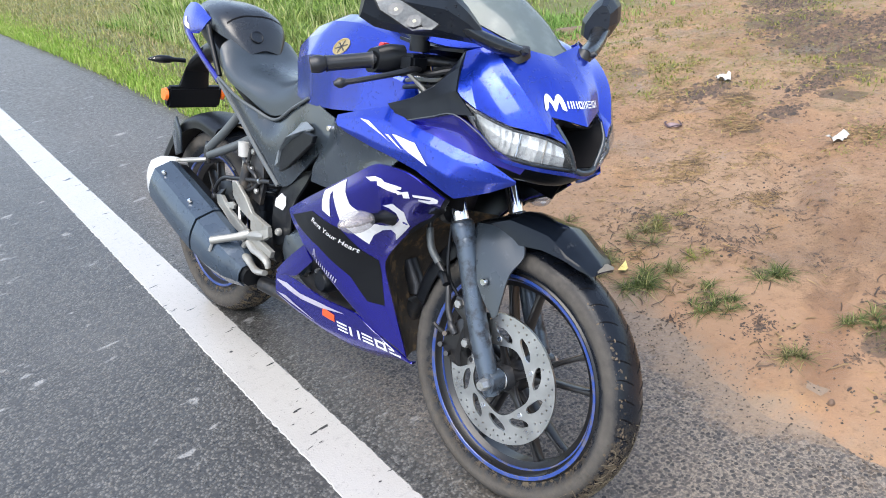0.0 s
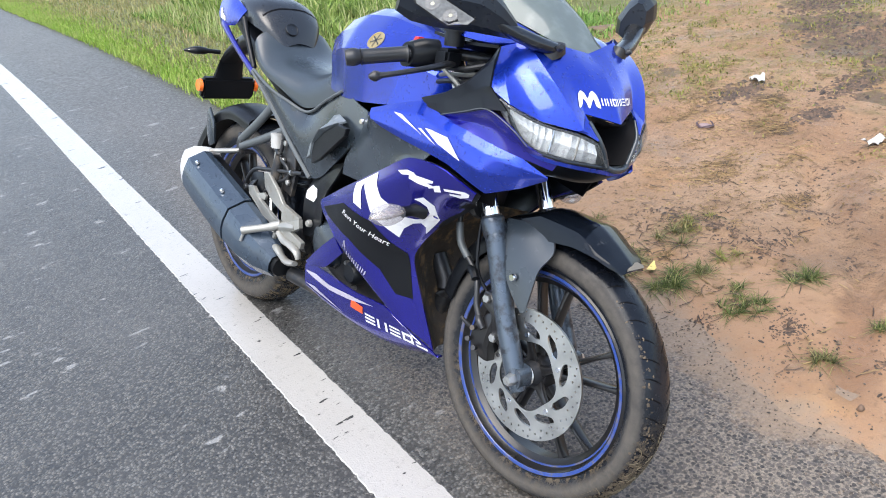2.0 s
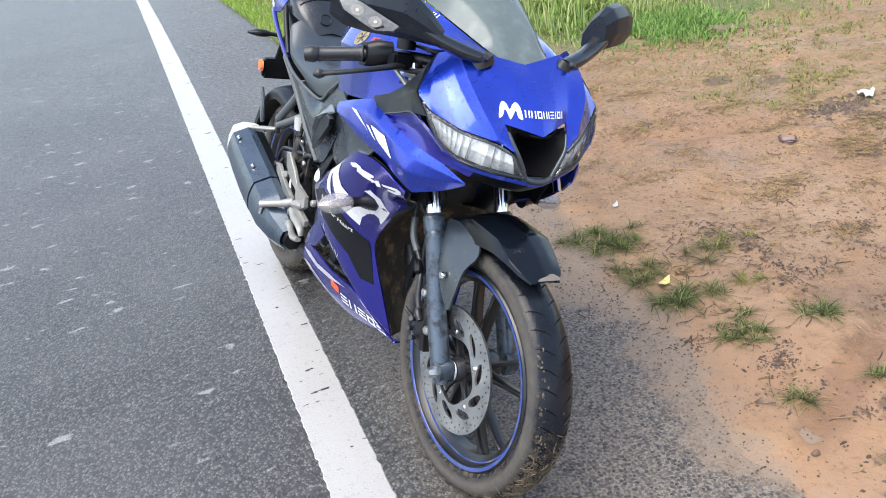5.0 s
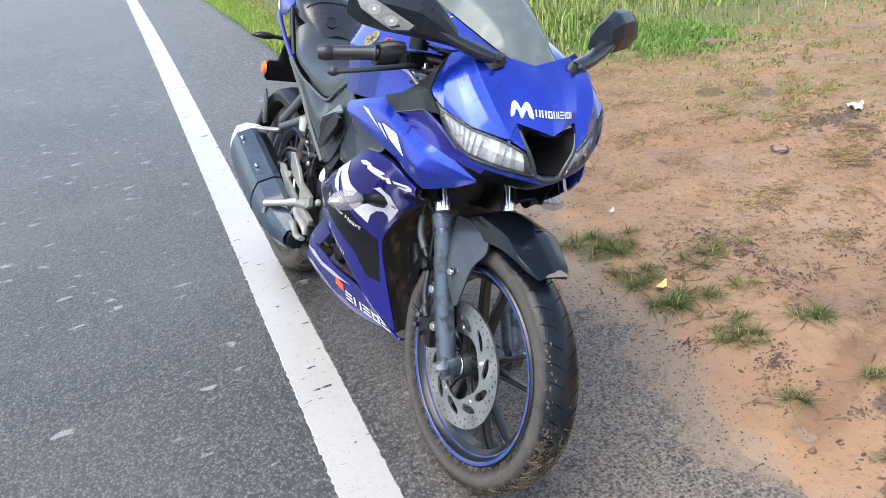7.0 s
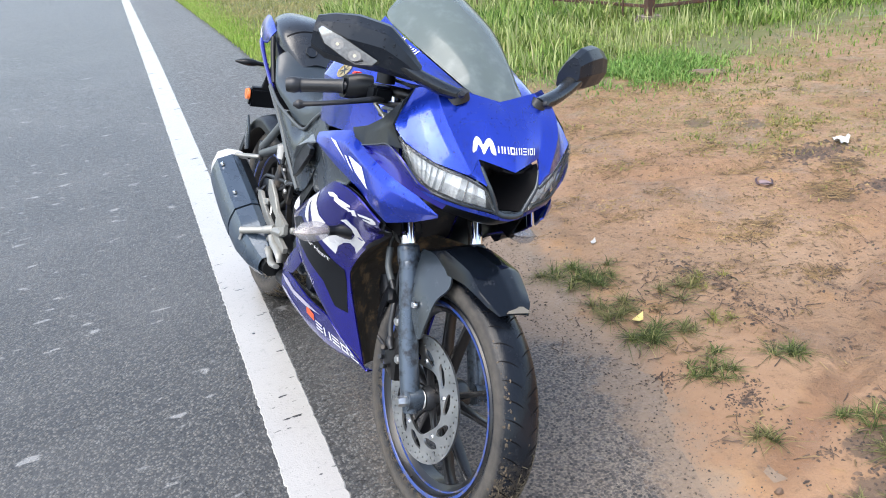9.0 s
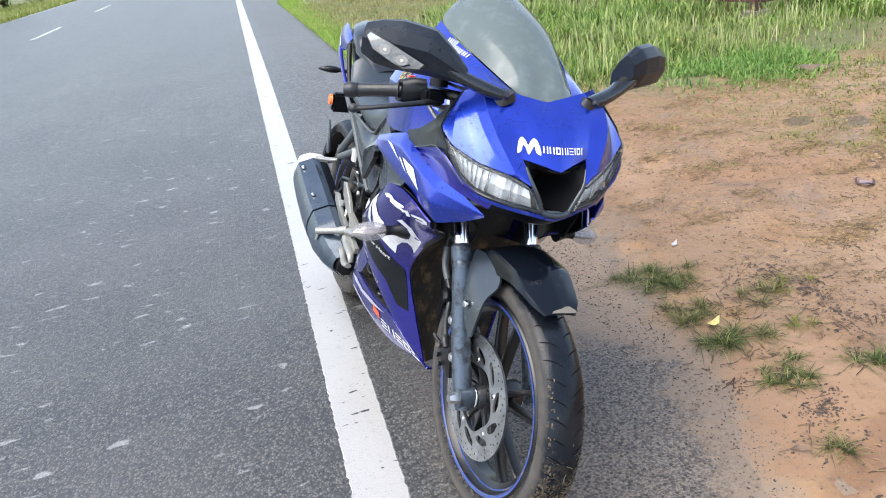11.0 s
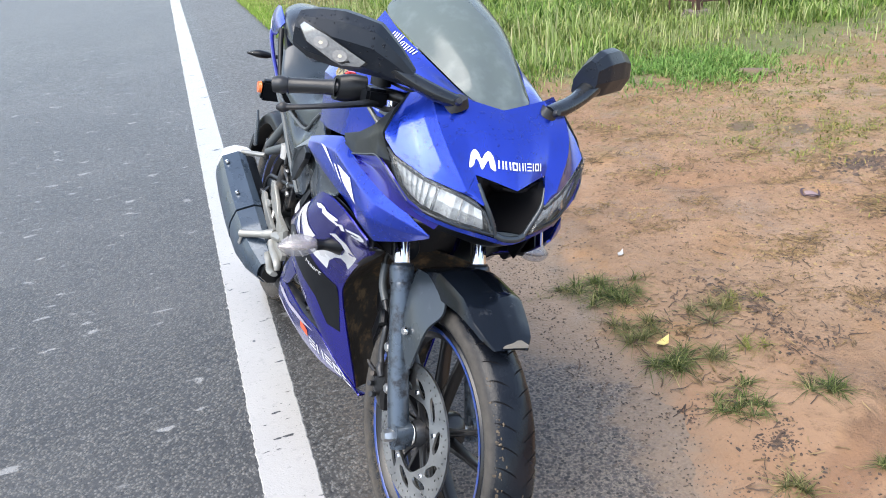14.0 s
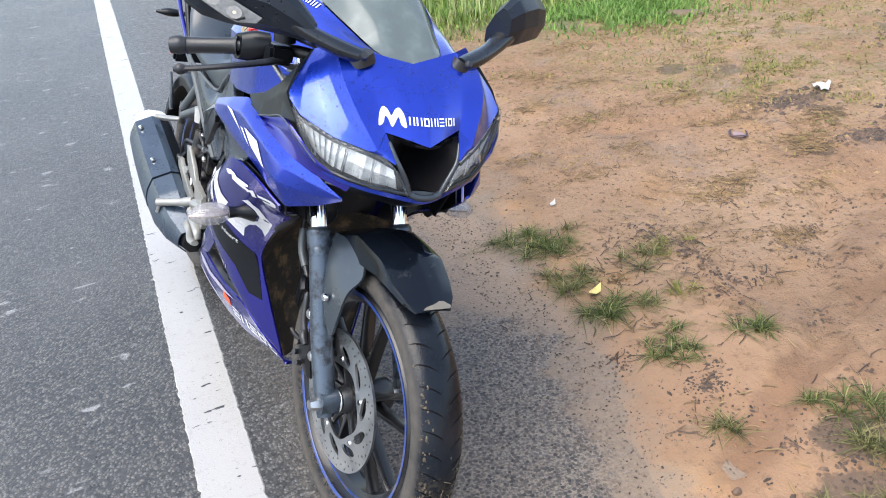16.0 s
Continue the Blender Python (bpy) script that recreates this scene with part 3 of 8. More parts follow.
sand, tarmac, paint = sand_material(), asphalt_material(), paint_line_material()
setting("ground", ground_sheet(), sand, "wet orange sandy verge with ruts and thin weeds")


def road_slab():
    """The carriageway, crumbling a little along its edge."""
    ys = [-400, -120, -40, -12, -4] + [-1 + 0.06 * i for i in range(200)] + [11.5, 13, 16, 22, 30, 45, 60, 80, 160, 400]
    verts, faces = [], []
    for y in ys:
        e = 1.50 + 0.13 * (1 - soft(3.0, 4.6, y)) + 0.07 * noise.noise((y * 2.3, 0, 0)) + 0.05 * noise.noise((y * 7, 4, 0)) + 0.03 * noise.noise((y * 21, 9, 0))
        z = dip(y)
        for x in (-7.05, -3, 0, 1.0):
            verts.append((x, y, z))
        verts += [(e, y, z - 0.002), (e + 0.03, y, z - 0.05), (-7.05, y, z - 0.05)]
    for i in range(len(ys) - 1):
        for k in range(6):
            faces.append((i * 7 + k, i * 7 + k + 1, (i + 1) * 7 + k + 1, (i + 1) * 7 + k))
        faces.append((i * 7 + 6, i * 7, (i + 1) * 7, (i + 1) * 7 + 6))
    return verts, faces


setting("road", road_slab(), tarmac, "damp dark grey asphalt road with coarse aggregate")


def stripe(x0, x1, y0, y1, seed, step=0.01, thick=0.0035, bend=0.0):
    """A painted stripe with ragged edges, a few millimetres thick, that follows the road's fall."""
    n = max(2, round(min(y1 - y0, 14) / step))
    ys = ([-90, -30, -8, -3] if y0 < 0 else []) + [y0 + (min(y1, y0 + 14) - y0) * i / n for i in range(n + 1)] + [y for y in (16, 22, 30, 45, 60, 80, 160, 300) if y0 + 14 < y <= y1]
    verts, faces = [], []
    for y in ys:
        side, z = bend * max(0.0, min(y, 60)), dip(y)
        a = x0 + side + 0.002 * noise.noise((y * 14, seed, 0)) + 0.005 * noise.noise((y * 45, seed, 3)) + 0.003 * noise.noise((y * 110, seed, 3))
        b = x1 + side + 0.002 * noise.noise((y * 14, seed + 9, 0)) + 0.004 * noise.noise((y * 45, seed + 9, 3))
        verts += [(a, y, z + 0.0005), (a + 0.003, y, z + thick), (b - 0.003, y, z + thick), (b, y, z + 0.0005)]
    for i in range(len(ys) - 1):
        for k in range(3):
            faces.append((i * 4 + k, i * 4 + k + 1, (i + 1) * 4 + k + 1, (i + 1) * 4 + k))
    return verts, faces


setting("edge_line", stripe(0.528, 0.667, -1.0, 300, 1, bend=0.0052), paint, "worn white painted edge line on the road", "road marking")
setting("far_edge_line", stripe(-6.98, -6.86, 8.0, 300, 2, 0.05), paint, "white painted line along the far road edge", "road marking")
for k in range(4):
    dash = setting("centre_dash", stripe(-3.73, -3.61, 18.7 + 9.75 * k, 22.3 + 9.75 * k, 3 + k, 0.03), paint, "short white centre dash on the road", "road marking")
    dash["group"] = "centre dashes"


# ---- grass and litter of the verge ----
def blades(spots, material, name, label, lean=0.5, wide=0.004):
    """Many bent blades; spots are (x, y, z, height)."""
    k = len(spots)
    rng = np.random.default_rng(7 + k)
    s = np.array(spots)
    ang, out = rng.uniform(0, 2 * np.pi, k), rng.uniform(0.15, 1.0, k) * lean
    side = np.stack([np.cos(ang + np.pi / 2), np.sin(ang + np.pi / 2), np.zeros(k)], 1)
    ahead = np.stack([np.cos(ang), np.sin(ang), np.zeros(k)], 1)
    h, w = s[:, 3:4], wide * rng.uniform(0.6, 1.4, (k, 1)) * (0.6 + 4 * s[:, 3:4]).clip(0.7, 1.6)
    up = np.array([[0, 0, 1.0]])
    base = s[:, :3]
    mid = base + up * h * 0.55 / (1 + 0.5 * out[:, None] ** 2) + ahead * h * out[:, None] * 0.35
    tip = base + up * h * (1 - 0.5 * out[:, None]).clip(0.06, 1) + ahead * h * out[:, None]
    co = np.stack([base - side * w, base + side * w, mid + side * w * 0.8, mid - side * w * 0.8, tip], 1).reshape(-1, 3)
    idx = np.arange(k)[:, None] * 5
    loops = np.concatenate([idx + np.array([[0, 1, 2, 3]]), idx + np.array([[3, 2, 4]])], 1).ravel()
    me = bpy.data.meshes.new(name)
    me.vertices.add(5 * k)
    me.vertices.foreach_set("co", co.ravel())
    me.loops.add(7 * k)
    me.loops.foreach_set("vertex_index", loops)
    me.polygons.add(2 * k)
    starts = (np.arange(k)[:, None] * 7 + np.array([[0, 4]])).ravel()
    me.polygons.foreach_set("loop_start", starts)
    me.update(calc_edges=True)
    me.validate()
    me.materials.append(material)
    return tagged(new(name, me), label, "grass", kind="stuff")


def grass_material(name, a, b, c):
    m, n, l, p = nodes_of(name)
    g = n.new("ShaderNodeNewGeometry")
    col = mixed(n, l, ramp(n, l, g.outputs["Random Per Island"], 0.0, 0.75), a, b)
    col = mixed(n, l, ramp(n, l, g.outputs["Random Per Island"], 0.78, 1.0), col, c)
    patch = ramp(n, l, noise_node(n, l, 0.8, 3), 0.4, 0.65)
    col = mixed(n, l, times(n, l, patch, 0.28), col, c)
    l.new(col, p.inputs["Base Color"])
    p.inputs["Roughness"].default_value = 0.5
    p.inputs["Specular IOR Level"].default_value = 0.2
    t, x = n.new("ShaderNodeBsdfTranslucent"), n.new("ShaderNodeMixShader")
    l.new(col, t.inputs[0])
    x.inputs[0].default_value = 0.35
    l.new(p.outputs[0], x.inputs[1])
    l.new(t.outputs[0], x.inputs[2])
    l.new(x.outputs[0], n["Material Output"].inputs["Surface"])
    return m


lush = grass_material("green_grass", (0.045, 0.11, 0.018), (0.22, 0.34, 0.07), (0.38, 0.38, 0.15))
dryish = grass_material("dry_grass", (0.15, 0.22, 0.05), (0.30, 0.34, 0.09), (0.40, 0.35, 0.16))
weedy = grass_material("low_weed", (0.085, 0.110, 0.026), (0.25, 0.265, 0.065), (0.33, 0.25, 0.10))
tuft_green = grass_material("tuft_green", (0.024, 0.042, 0.014), (0.135, 0.168, 0.050), (0.36, 0.34, 0.15))
tuft_olive = grass_material("tuft_olive", (0.045, 0.056, 0.022), (0.20, 0.205, 0.075), (0.36, 0.29, 0.15))
faded = grass_material("faded_grass", (0.17, 0.19, 0.065), (0.30, 0.30, 0.12), (0.36, 0.27, 0.15))
fringe = grass_material("fringe_grass", (0.15, 0.27, 0.035), (0.30, 0.42, 0.08), (0.38, 0.40, 0.14))
pale_stalk = grass_material("pale_stalk", (0.24, 0.33, 0.10), (0.42, 0.47, 0.20), (0.50, 0.46, 0.26))
rng = random.Random(5)


def scatter(n, x0, x1, y0, y1, keep, height):
    out = []
    for _ in range(n):
        x, y = rng.uniform(x0, x1), rng.uniform(y0, y1)
        k = keep(x, y)
        if rng.random() < k:
            out.append((x, y, relief(x, y) - 0.004, height(x, y, k) * rng.uniform(0.5, 1.2)))
    return out


def back_height(x, y, k):
    deep = max(0.0, min(1.0, (y - 4.3) / 1.6)) if x > 2.7 else 0.15
    if (x - 4.55) ** 2 + (y - 5.45) ** 2 < 0.45:
        deep *= 0.35
    return 0.05 + 0.20 * deep * k * max(0.35, 0.75 + 0.9 * noise.noise((x * 2.1, y * 2.1, 6)))


blades(scatter(60000, 2.2, 9.5, 3.9, 9.5, lambda x, y: tall(x, y) ** 1.5, back_height), lush, "tall_grass", "tall green grass thick along the fence", 1.0, 0.0055)
blades(scatter(16000, 2.2, 9.5, 4.3, 9.5, lambda x, y: tall(x, y) ** 2 * max(0.0, 0.5 + noise.noise((x * 1.7, y * 1.7, 31))), lambda x, y, k: 0.12 + back_height(x, y, k)), pale_stalk, "grass_stalks", "pale seeding stalks above the tall grass", 0.5, 0.0028)
blades(scatter(90000, 1.5, 9.0, 4.4, 16, lambda x, y: tall(x, y) * (1.0 if x < 3.0 or y > 9 else 0.15), lambda x, y, k: 0.03 + 0.035 * k), faded, "roadside_grass", "short faded yellow-brown grass beside the road", 1.2, 0.0055)
blades(scatter(26000, 2.6, 7.5, 0.4, 4.9, lambda x, y: max(0.0, tall(x, y) - 0.22) * 1.2, lambda x, y, k: 0.012 + 0.03 * k), weedy, "sparse_grass", "thin low weeds on the sandy verge", 2.0, 0.0035)


deep_green = grass_material("deep_green", (0.075, 0.16, 0.03), (0.19, 0.33, 0.08), (0.30, 0.36, 0.12))
blades([(x, y, relief(x, y) - 0.004, rng.uniform(0.025, 0.085)) for x, y in ((rng.gauss(3.78, 0.30), rng.gauss(4.42, 0.22)) for _ in range(6000)) if noise.noise((x * 4, y * 4, 3)) > -0.25], deep_green, "clover_patch", "dense green ground cover before the tall grass", 1.4, 0.0045)


def patchy(x, y):
    """Where mats of creeping weed lie on the sand."""
    far = 0.55 * (x - 2.5) + 0.35 * (y - 2.4)
    return max(0.0, min(1.0, 0.9 * noise.noise((x * 1.1, y * 1.6, 11)) + 0.7 * noise.noise((x * 3.5, y * 4.5, 15)) + min(0.45, 0.5 * far) - 0.12))


mats = scatter(190000, 2.0, 7.5, 0.7, 5.0, lambda x, y: patchy(x, y) ** 1.6 * 0.3, lambda x, y, k: 0.014 + 0.02 * k)
for cx, cy, wide, deep in ((3.49, 3.23, 0.30, 0.14), (3.54, 2.90, 0.34, 0.12), (3.91, 2.92, 0.42, 0.16), (3.56, 2.45, 0.26, 0.10), (4.67, 2.99, 0.3, 0.14), (4.13, 2.37, 0.34, 0.10), (4.12, 2.17, 0.34, 0.10), (3.94, 1.98, 0.30, 0.10), (3.19, 1.57, 0.20, 0.10), (3.26, 2.78, 0.26, 0.10), (3.16, 2.20, 0.20, 0.07), (3.83, 3.49, 0.40, 0.14), (5.26, 2.93, 0.5, 0.2), (3.40, 2.87, 0.20, 0.12), (3.05, 3.0, 0.14, 0.07), (2.91, 2.85, 0.12, 0.06), (2.54, 2.82, 0.10, 0.06), (3.70, 3.85, 0.5, 0.14), (4.4, 3.6, 0.6, 0.2), (2.6, 3.6, 0.2, 0.08), (4.8, 1.8, 0.4, 0.15)):
    spin = rng.uniform(-0.5, 0.1)
    for _ in range(round(15000 * wide * deep)):
        u, v = rng.gauss(0, wide * 0.6), rng.gauss(0, deep * 0.8)
        x, y = cx + u * math.cos(spin) - v * math.sin(spin), cy + u * math.sin(spin) + v * math.cos(spin)
        if noise.noise((x * 6, y * 6, 21)) + 0.6 * noise.noise((x * 17, y * 17, 5)) > 0.0:
            mats.append((x, y, relief(x, y) - 0.004, rng.uniform(0.012, 0.036)))
blades(mats, weedy, "weed_mat", "flat mats of yellow-green weed on the sand", 1.9, 0.0042)
blades([(x, y, dip(y), rng.uniform(0.03, 0.08)) for x, y in ((1.47 + 0.05 * noise.noise((k * 0.01, 3, 1)) + abs(rng.gauss(0, 0.2)), rng.uniform(4.5, 18)) for k in range(20000))], fringe, "edge_grass", "bright green grass fringe on the road edge", 0.8, 0.004)


def tuft(x, y, r, h, n, label, material):
    """One low clump of weed: a few crowns, each with long blades fanning out flat."""
    g = random.Random(round(x * 100 + y * 1000))
    spots = []
    crowns = [(x + g.gauss(0, r * 0.55) * 1.3, y + g.gauss(0, r * 0.5)) for _ in range(max(3, n // 22))]
    for k in range(round(n * 2.2)):
        cx, cy = crowns[k % len(crowns)]
        px, py = cx + g.gauss(0, 0.006), cy + g.gauss(0, 0.006)
        spots.append((px, py, relief(px, py) - 0.003, h * g.uniform(0.35, 1.2)))
    ob = blades(spots, material, "grass_tuft", label, 2.3, 0.0015)
    ob["category"], ob["group"], ob["kind"] = "grass tuft", "tufts on the sand", "thing"


for x, y, r, h, n, tone in ((1.72, 1.97, 0.10, 0.060, 300, 0), (1.60, 2.02, 0.05, 0.045, 60, 1), (1.80, 1.90, 0.05, 0.050, 90, 0), (1.74, 1.70, 0.075, 0.060, 190, 1), (1.95, 1.71, 0.06, 0.055, 130, 1), (2.16, 1.73, 0.07, 0.035, 90, 2), (1.70, 1.50, 0.065, 0.060, 190, 0), (1.83, 1.48, 0.05, 0.045, 90, 1), (1.95, 1.48, 0.04, 0.035, 60, 2),
                            (1.78, 1.29, 0.060, 0.042, 220, 0), (2.02, 1.22, 0.04, 0.055, 110, 0), (1.68, 0.965, 0.026, 0.045, 70, 1), (1.92, 0.945, 0.022, 0.04, 50, 0), (1.99, 0.86, 0.045, 0.055, 130, 0), (1.90, 0.78, 0.07, 0.055, 150, 1), (1.76, 0.66, 0.07, 0.035, 90, 1), (1.66, 0.58, 0.06, 0.030, 70, 2), (2.10, 0.74, 0.09, 0.055, 200, 0)):
    tuft(x, y, r, h, n, ("small green grass tuft on wet sand", "olive grass tuft flattened on wet sand", "thin straw-coloured tuft on wet sand")[tone], (tuft_green, tuft_olive, weedy)[tone])


def crumbs(spots, material, name, label, category):
    """Many small uneven crumbs; spots are (x, y, z, size)."""
    g, verts, faces = random.Random(len(spots)), [], []
    for x, y, z, s in spots:
        k, t = len(verts), g.uniform(0, 6.28)
        long = g.uniform(0.8, 2.2)
        for i in range(5):
            a = 6.28 * i / 5 + g.uniform(-0.3, 0.3)
            px, py = s * long * math.cos(a) * g.uniform(0.7, 1.1), s * math.sin(a) * g.uniform(0.7, 1.1)
            verts.append((x + px * math.cos(t) - py * math.sin(t), y + px * math.sin(t) + py * math.cos(t), z - 0.001))
        verts.append((x, y, z + s * g.uniform(0.5, 0.9)))
        faces += [(k + i, k + (i + 1) % 5, k + 5) for i in range(5)]
    me = bpy.data.meshes.new(name)
    me.from_pydata(verts, [], faces)
    me.materials.append(material)
    return tagged(new(name, me), label, category, kind="stuff")


def crumb_material(name, a, b):
    m, n, l, p = nodes_of(name)
    g = n.new("ShaderNodeNewGeometry")
    l.new(mixed(n, l, g.outputs["Random Per Island"], a, b), p.inputs["Base Color"])
    p.inputs["Roughness"].default_value = 0.75
    bumped(n, l, p, noise_node(n, l, 150), 0.4, 0.002)
    return m


def strewn(n, centre, spread, lo, hi):
    out = []
    for _ in range(n):
        x, y = rng.gauss(centre[0], spread[0]), rng.gauss(centre[1], spread[1])
        out.append((x, y, max(0.0, relief(x, y)) if x < 1.75 else relief(x, y), rng.uniform(lo, hi)))
    return out


weed_brown = crumb_material("weed_brown", (0.045, 0.028, 0.014), (0.24, 0.155, 0.065))
humus, gravel, straw = crumb_material("dark_humus", (0.026, 0.020, 0.017), (0.125, 0.078, 0.050)), crumb_material("road_gravel", (0.024, 0.020, 0.017), (0.150, 0.115, 0.086)), crumb_material("dead_weed", (0.10, 0.062, 0.028), (0.30, 0.21, 0.095))
bits = strewn(40, (1.76, 0.99), (0.05, 0.04), 0.002, 0.005) + strewn(60, (2.0, 0.75), (0.09, 0.08), 0.002, 0.007)
for _ in range(60):
    cx, cy = rng.uniform(1.6, 4.5), rng.uniform(0.4, 3.9)
    bits += strewn(rng.randint(6, 22), (cx, cy), (rng.uniform(0.02, 0.10), rng.uniform(0.02, 0.08)), 0.002, 0.007)
for cx, cy, wide in ((5.15, 3.22, 0.22), (4.70, 2.90, 0.2), (4.63, 2.56, 0.28), (4.39, 2.23, 0.16), (3.73, 2.15, 0.13), (4.9, 2.4, 0.2), (3.35, 2.5, 0.12), (3.30, 2.05, 0.08)):
    bits += strewn(round(2200 * wide), (cx, cy), (wide * 0.8, wide * 0.4), 0.005, 0.016)
for cx, cy in ((2.17, 1.72), (2.11, 1.52), (2.19, 1.44), (2.06, 1.42), (2.49, 1.57), (2.46, 1.39), (1.70, 1.30), (1.66, 1.02), (2.10, 0.96), (2.21, 1.20), (1.84, 0.85), (2.74, 1.69)):
    bits += strewn(26, (cx, cy), (0.05, 0.02), 0.0015, 0.007)
for a, b in (((2.03, 1.95), (2.09, 1.77)), ((2.09, 1.77), (2.12, 1.58)), ((2.12, 1.58), (2.06, 1.38)), ((2.45, 1.58), (2.42, 1.38)), ((2.62, 1.62), (2.46, 1.57))):
    for k in range(16):
        t = k / 15
        bits += strewn(7, (a[0] + (b[0] - a[0]) * t, a[1] + (b[1] - a[1]) * t), (0.032, 0.020), 0.0015, 0.007)
for cx, cy, wide, count in ((1.734, 1.104, 0.030, 120), (1.77, 1.10, 0.02, 60), (1.816, 1.163, 0.02, 36), (1.641, 1.278, 0.02, 26), (2.18, 1.157, 0.05, 40), (1.86, 0.876, 0.05, 46), (1.90, 0.817, 0.05, 60), (1.765, 0.843, 0.02, 20), (2.19, 1.424, 0.015, 16), (2.02, 1.31, 0.03, 22), (2.0, 0.70, 0.08, 90), (2.5, 1.93, 0.08, 60), (2.3, 0.9, 0.12, 70)):
    bits += strewn(count, (cx, cy), (wide, wide * 0.8), 0.002, 0.0065)
for k in range(22):
    t = k / 21
    bits += strewn(16, (1.60 + 0.42 * t, 0.545 + 0.30 * t), (0.045, 0.045), 0.002, 0.0075)
crumbs(bits, humus, "dark_crumbs", "dark wet plant crumbs strewn on the sand", "debris")
crumbs([b for _ in range(70) for b in strewn(14, (rng.uniform(1.7, 4.2), rng.uniform(0.5, 3.9)), (0.07, 0.05), 0.002, 0.006)] + [b for _ in range(80) for b in strewn(22, (rng.uniform(2.1, 3.9), rng.uniform(1.7, 3.9)), (0.09, 0.03), 0.002, 0.009)], straw, "dead_weed_bits", "dead brown weed bits on the sand", "debris")
crumbs([(x, y, max(0.0, relief(x, y)), rng.uniform(0.0012, 0.0038)) for x, y in ((rng.gauss(1.44 + 0.13 * soft(0.6, 1.5, v), 0.10), v) for v in (rng.uniform(0.2, 2.5) for _ in range(2300)))], gravel, "gravel", "fine gravel where asphalt meets sand", "gravel")
crumbs([(rng.uniform(0.75, 1.5), rng.uniform(0.4, 2.8), 0.0, rng.uniform(0.001, 0.0026)) for _ in range(1500)], gravel, "road_grit", "loose grit on the asphalt shoulder", "gravel")


def litter(name, outline, at, turn, thick, material, label, category, lift=0.012):
    """A crumpled flat scrap lying on the ground."""
    g = random.Random(len(name) * 7)
    v, f = flat(outline, 0.015)
    top = [(x, y, lift * (0.5 + g.random()) * (0.4 + abs(x) * 12)) for x, y in v]
    under = [(x, y, z - thick) for x, y, z in top]
    k = len(v)
    faces = f + [tuple(reversed([i + k for i in q])) for q in f]
    ob = new(name, mesh_of(name, top + under, faces, material, 60))
    ob.matrix_basis = pose(at[0], at[1], relief(*at) + 0.002, 0, 0, turn)
    return tagged(ob, label, category)


def strands(spots, material, name, label, category):
    """Thin bent stalks lying on the ground; spots are (x, y, length)."""
    g, verts, faces = random.Random(3), [], []
    for x, y, length in spots:
        a, bend, w = g.uniform(0, 6.28), g.uniform(-1.2, 1.2), g.uniform(0.0008, 0.002)
        px, py = x, y
        for i in range(5):
            z = max(0.0 if x < 1.5 else -1, relief(px, py)) + 0.002 + 0.004 * g.random()
            nx, ny = -math.sin(a), math.cos(a)
            verts += [(px + nx * w, py + ny * w, z), (px - nx * w, py - ny * w, z), (px, py, z + w * 1.2)]
            if i:
                k = len(verts) - 6
                faces += [(k, k + 3, k + 5, k + 2), (k + 1, k + 2, k + 5, k + 4)]
            px, py, a = px + math.cos(a) * length / 4, py + math.sin(a) * length / 4, a + bend / 4
    me = bpy.data.meshes.new(name)
    me.from_pydata(verts, [], faces)
    me.materials.append(material)
    return tagged(new(name, me), label, category, kind="stuff")


strands([(x + rng.gauss(0, 0.06), y + rng.gauss(0, 0.05), rng.uniform(0.01, 0.045)) for x, y in ((rng.uniform(1.6, 4.6), rng.uniform(0.5, 4.2)) for _ in range(110)) for _ in range(rng.randint(2, 9))], straw, "dead_stalks", "dead brown stalks lying on the sand", "debris")
strands([(rng.gauss(2.05, 0.15), rng.gauss(1.75, 0.12), rng.uniform(0.015, 0.06)) for _ in range(140)] + [(rng.gauss(cx, 0.06), rng.gauss(cy, 0.03), rng.uniform(0.015, 0.06)) for cx, cy in ((2.17, 1.72), (2.11, 1.52), (2.19, 1.44), (2.06, 1.42), (2.49, 1.57), (2.46, 1.39), (1.70, 1.30), (1.66, 1.02), (2.10, 0.96), (2.21, 1.20), (1.84, 0.85), (2.74, 1.69)) for _ in range(8)] + [(rng.gauss(1.75, 0.15), rng.gauss(1.6, 0.2), rng.uniform(0.015, 0.06)) for _ in range(90)], humus, "dark_stalks", "dark wet stalks round the tufts", "debris")
thatch = []
for cx, cy, wide, deep, count in ((2.62, 3.52, 0.10, 0.05, 90), (2.54, 3.63, 0.06, 0.04, 50), (2.54, 2.86, 0.20, 0.07, 150), (2.46, 2.48, 0.06, 0.04, 50), (2.99, 2.53, 0.12, 0.05, 90), (3.21, 2.61, 0.10, 0.06, 110), (2.99, 2.85, 0.13, 0.05, 110), (3.30, 2.30, 0.10, 0.05, 140), (3.05, 2.08, 0.09, 0.06, 150), (3.12, 2.18, 0.12, 0.04, 120), (2.585, 2.0, 0.10, 0.05, 110), (2.48, 1.59, 0.07, 0.03, 60), (2.79, 1.82, 0.07, 0.03, 50), (3.25, 1.61, 0.12, 0.06, 160), (2.5, 1.94, 0.09, 0.04, 80), (2.2, 2.35, 0.10, 0.05, 50), (2.0, 2.6, 0.10, 0.05, 50), (2.35, 3.15, 0.12, 0.05, 70), (2.8, 3.3, 0.16, 0.06, 100), (3.0, 3.9, 0.22, 0.06, 130), (2.1, 3.5, 0.12, 0.08, 50)):
    thatch += [(rng.gauss(cx, wide * 0.7), rng.gauss(cy, deep * 0.7), rng.uniform(0.015, 0.06)) for _ in range(count)]
clumps = []
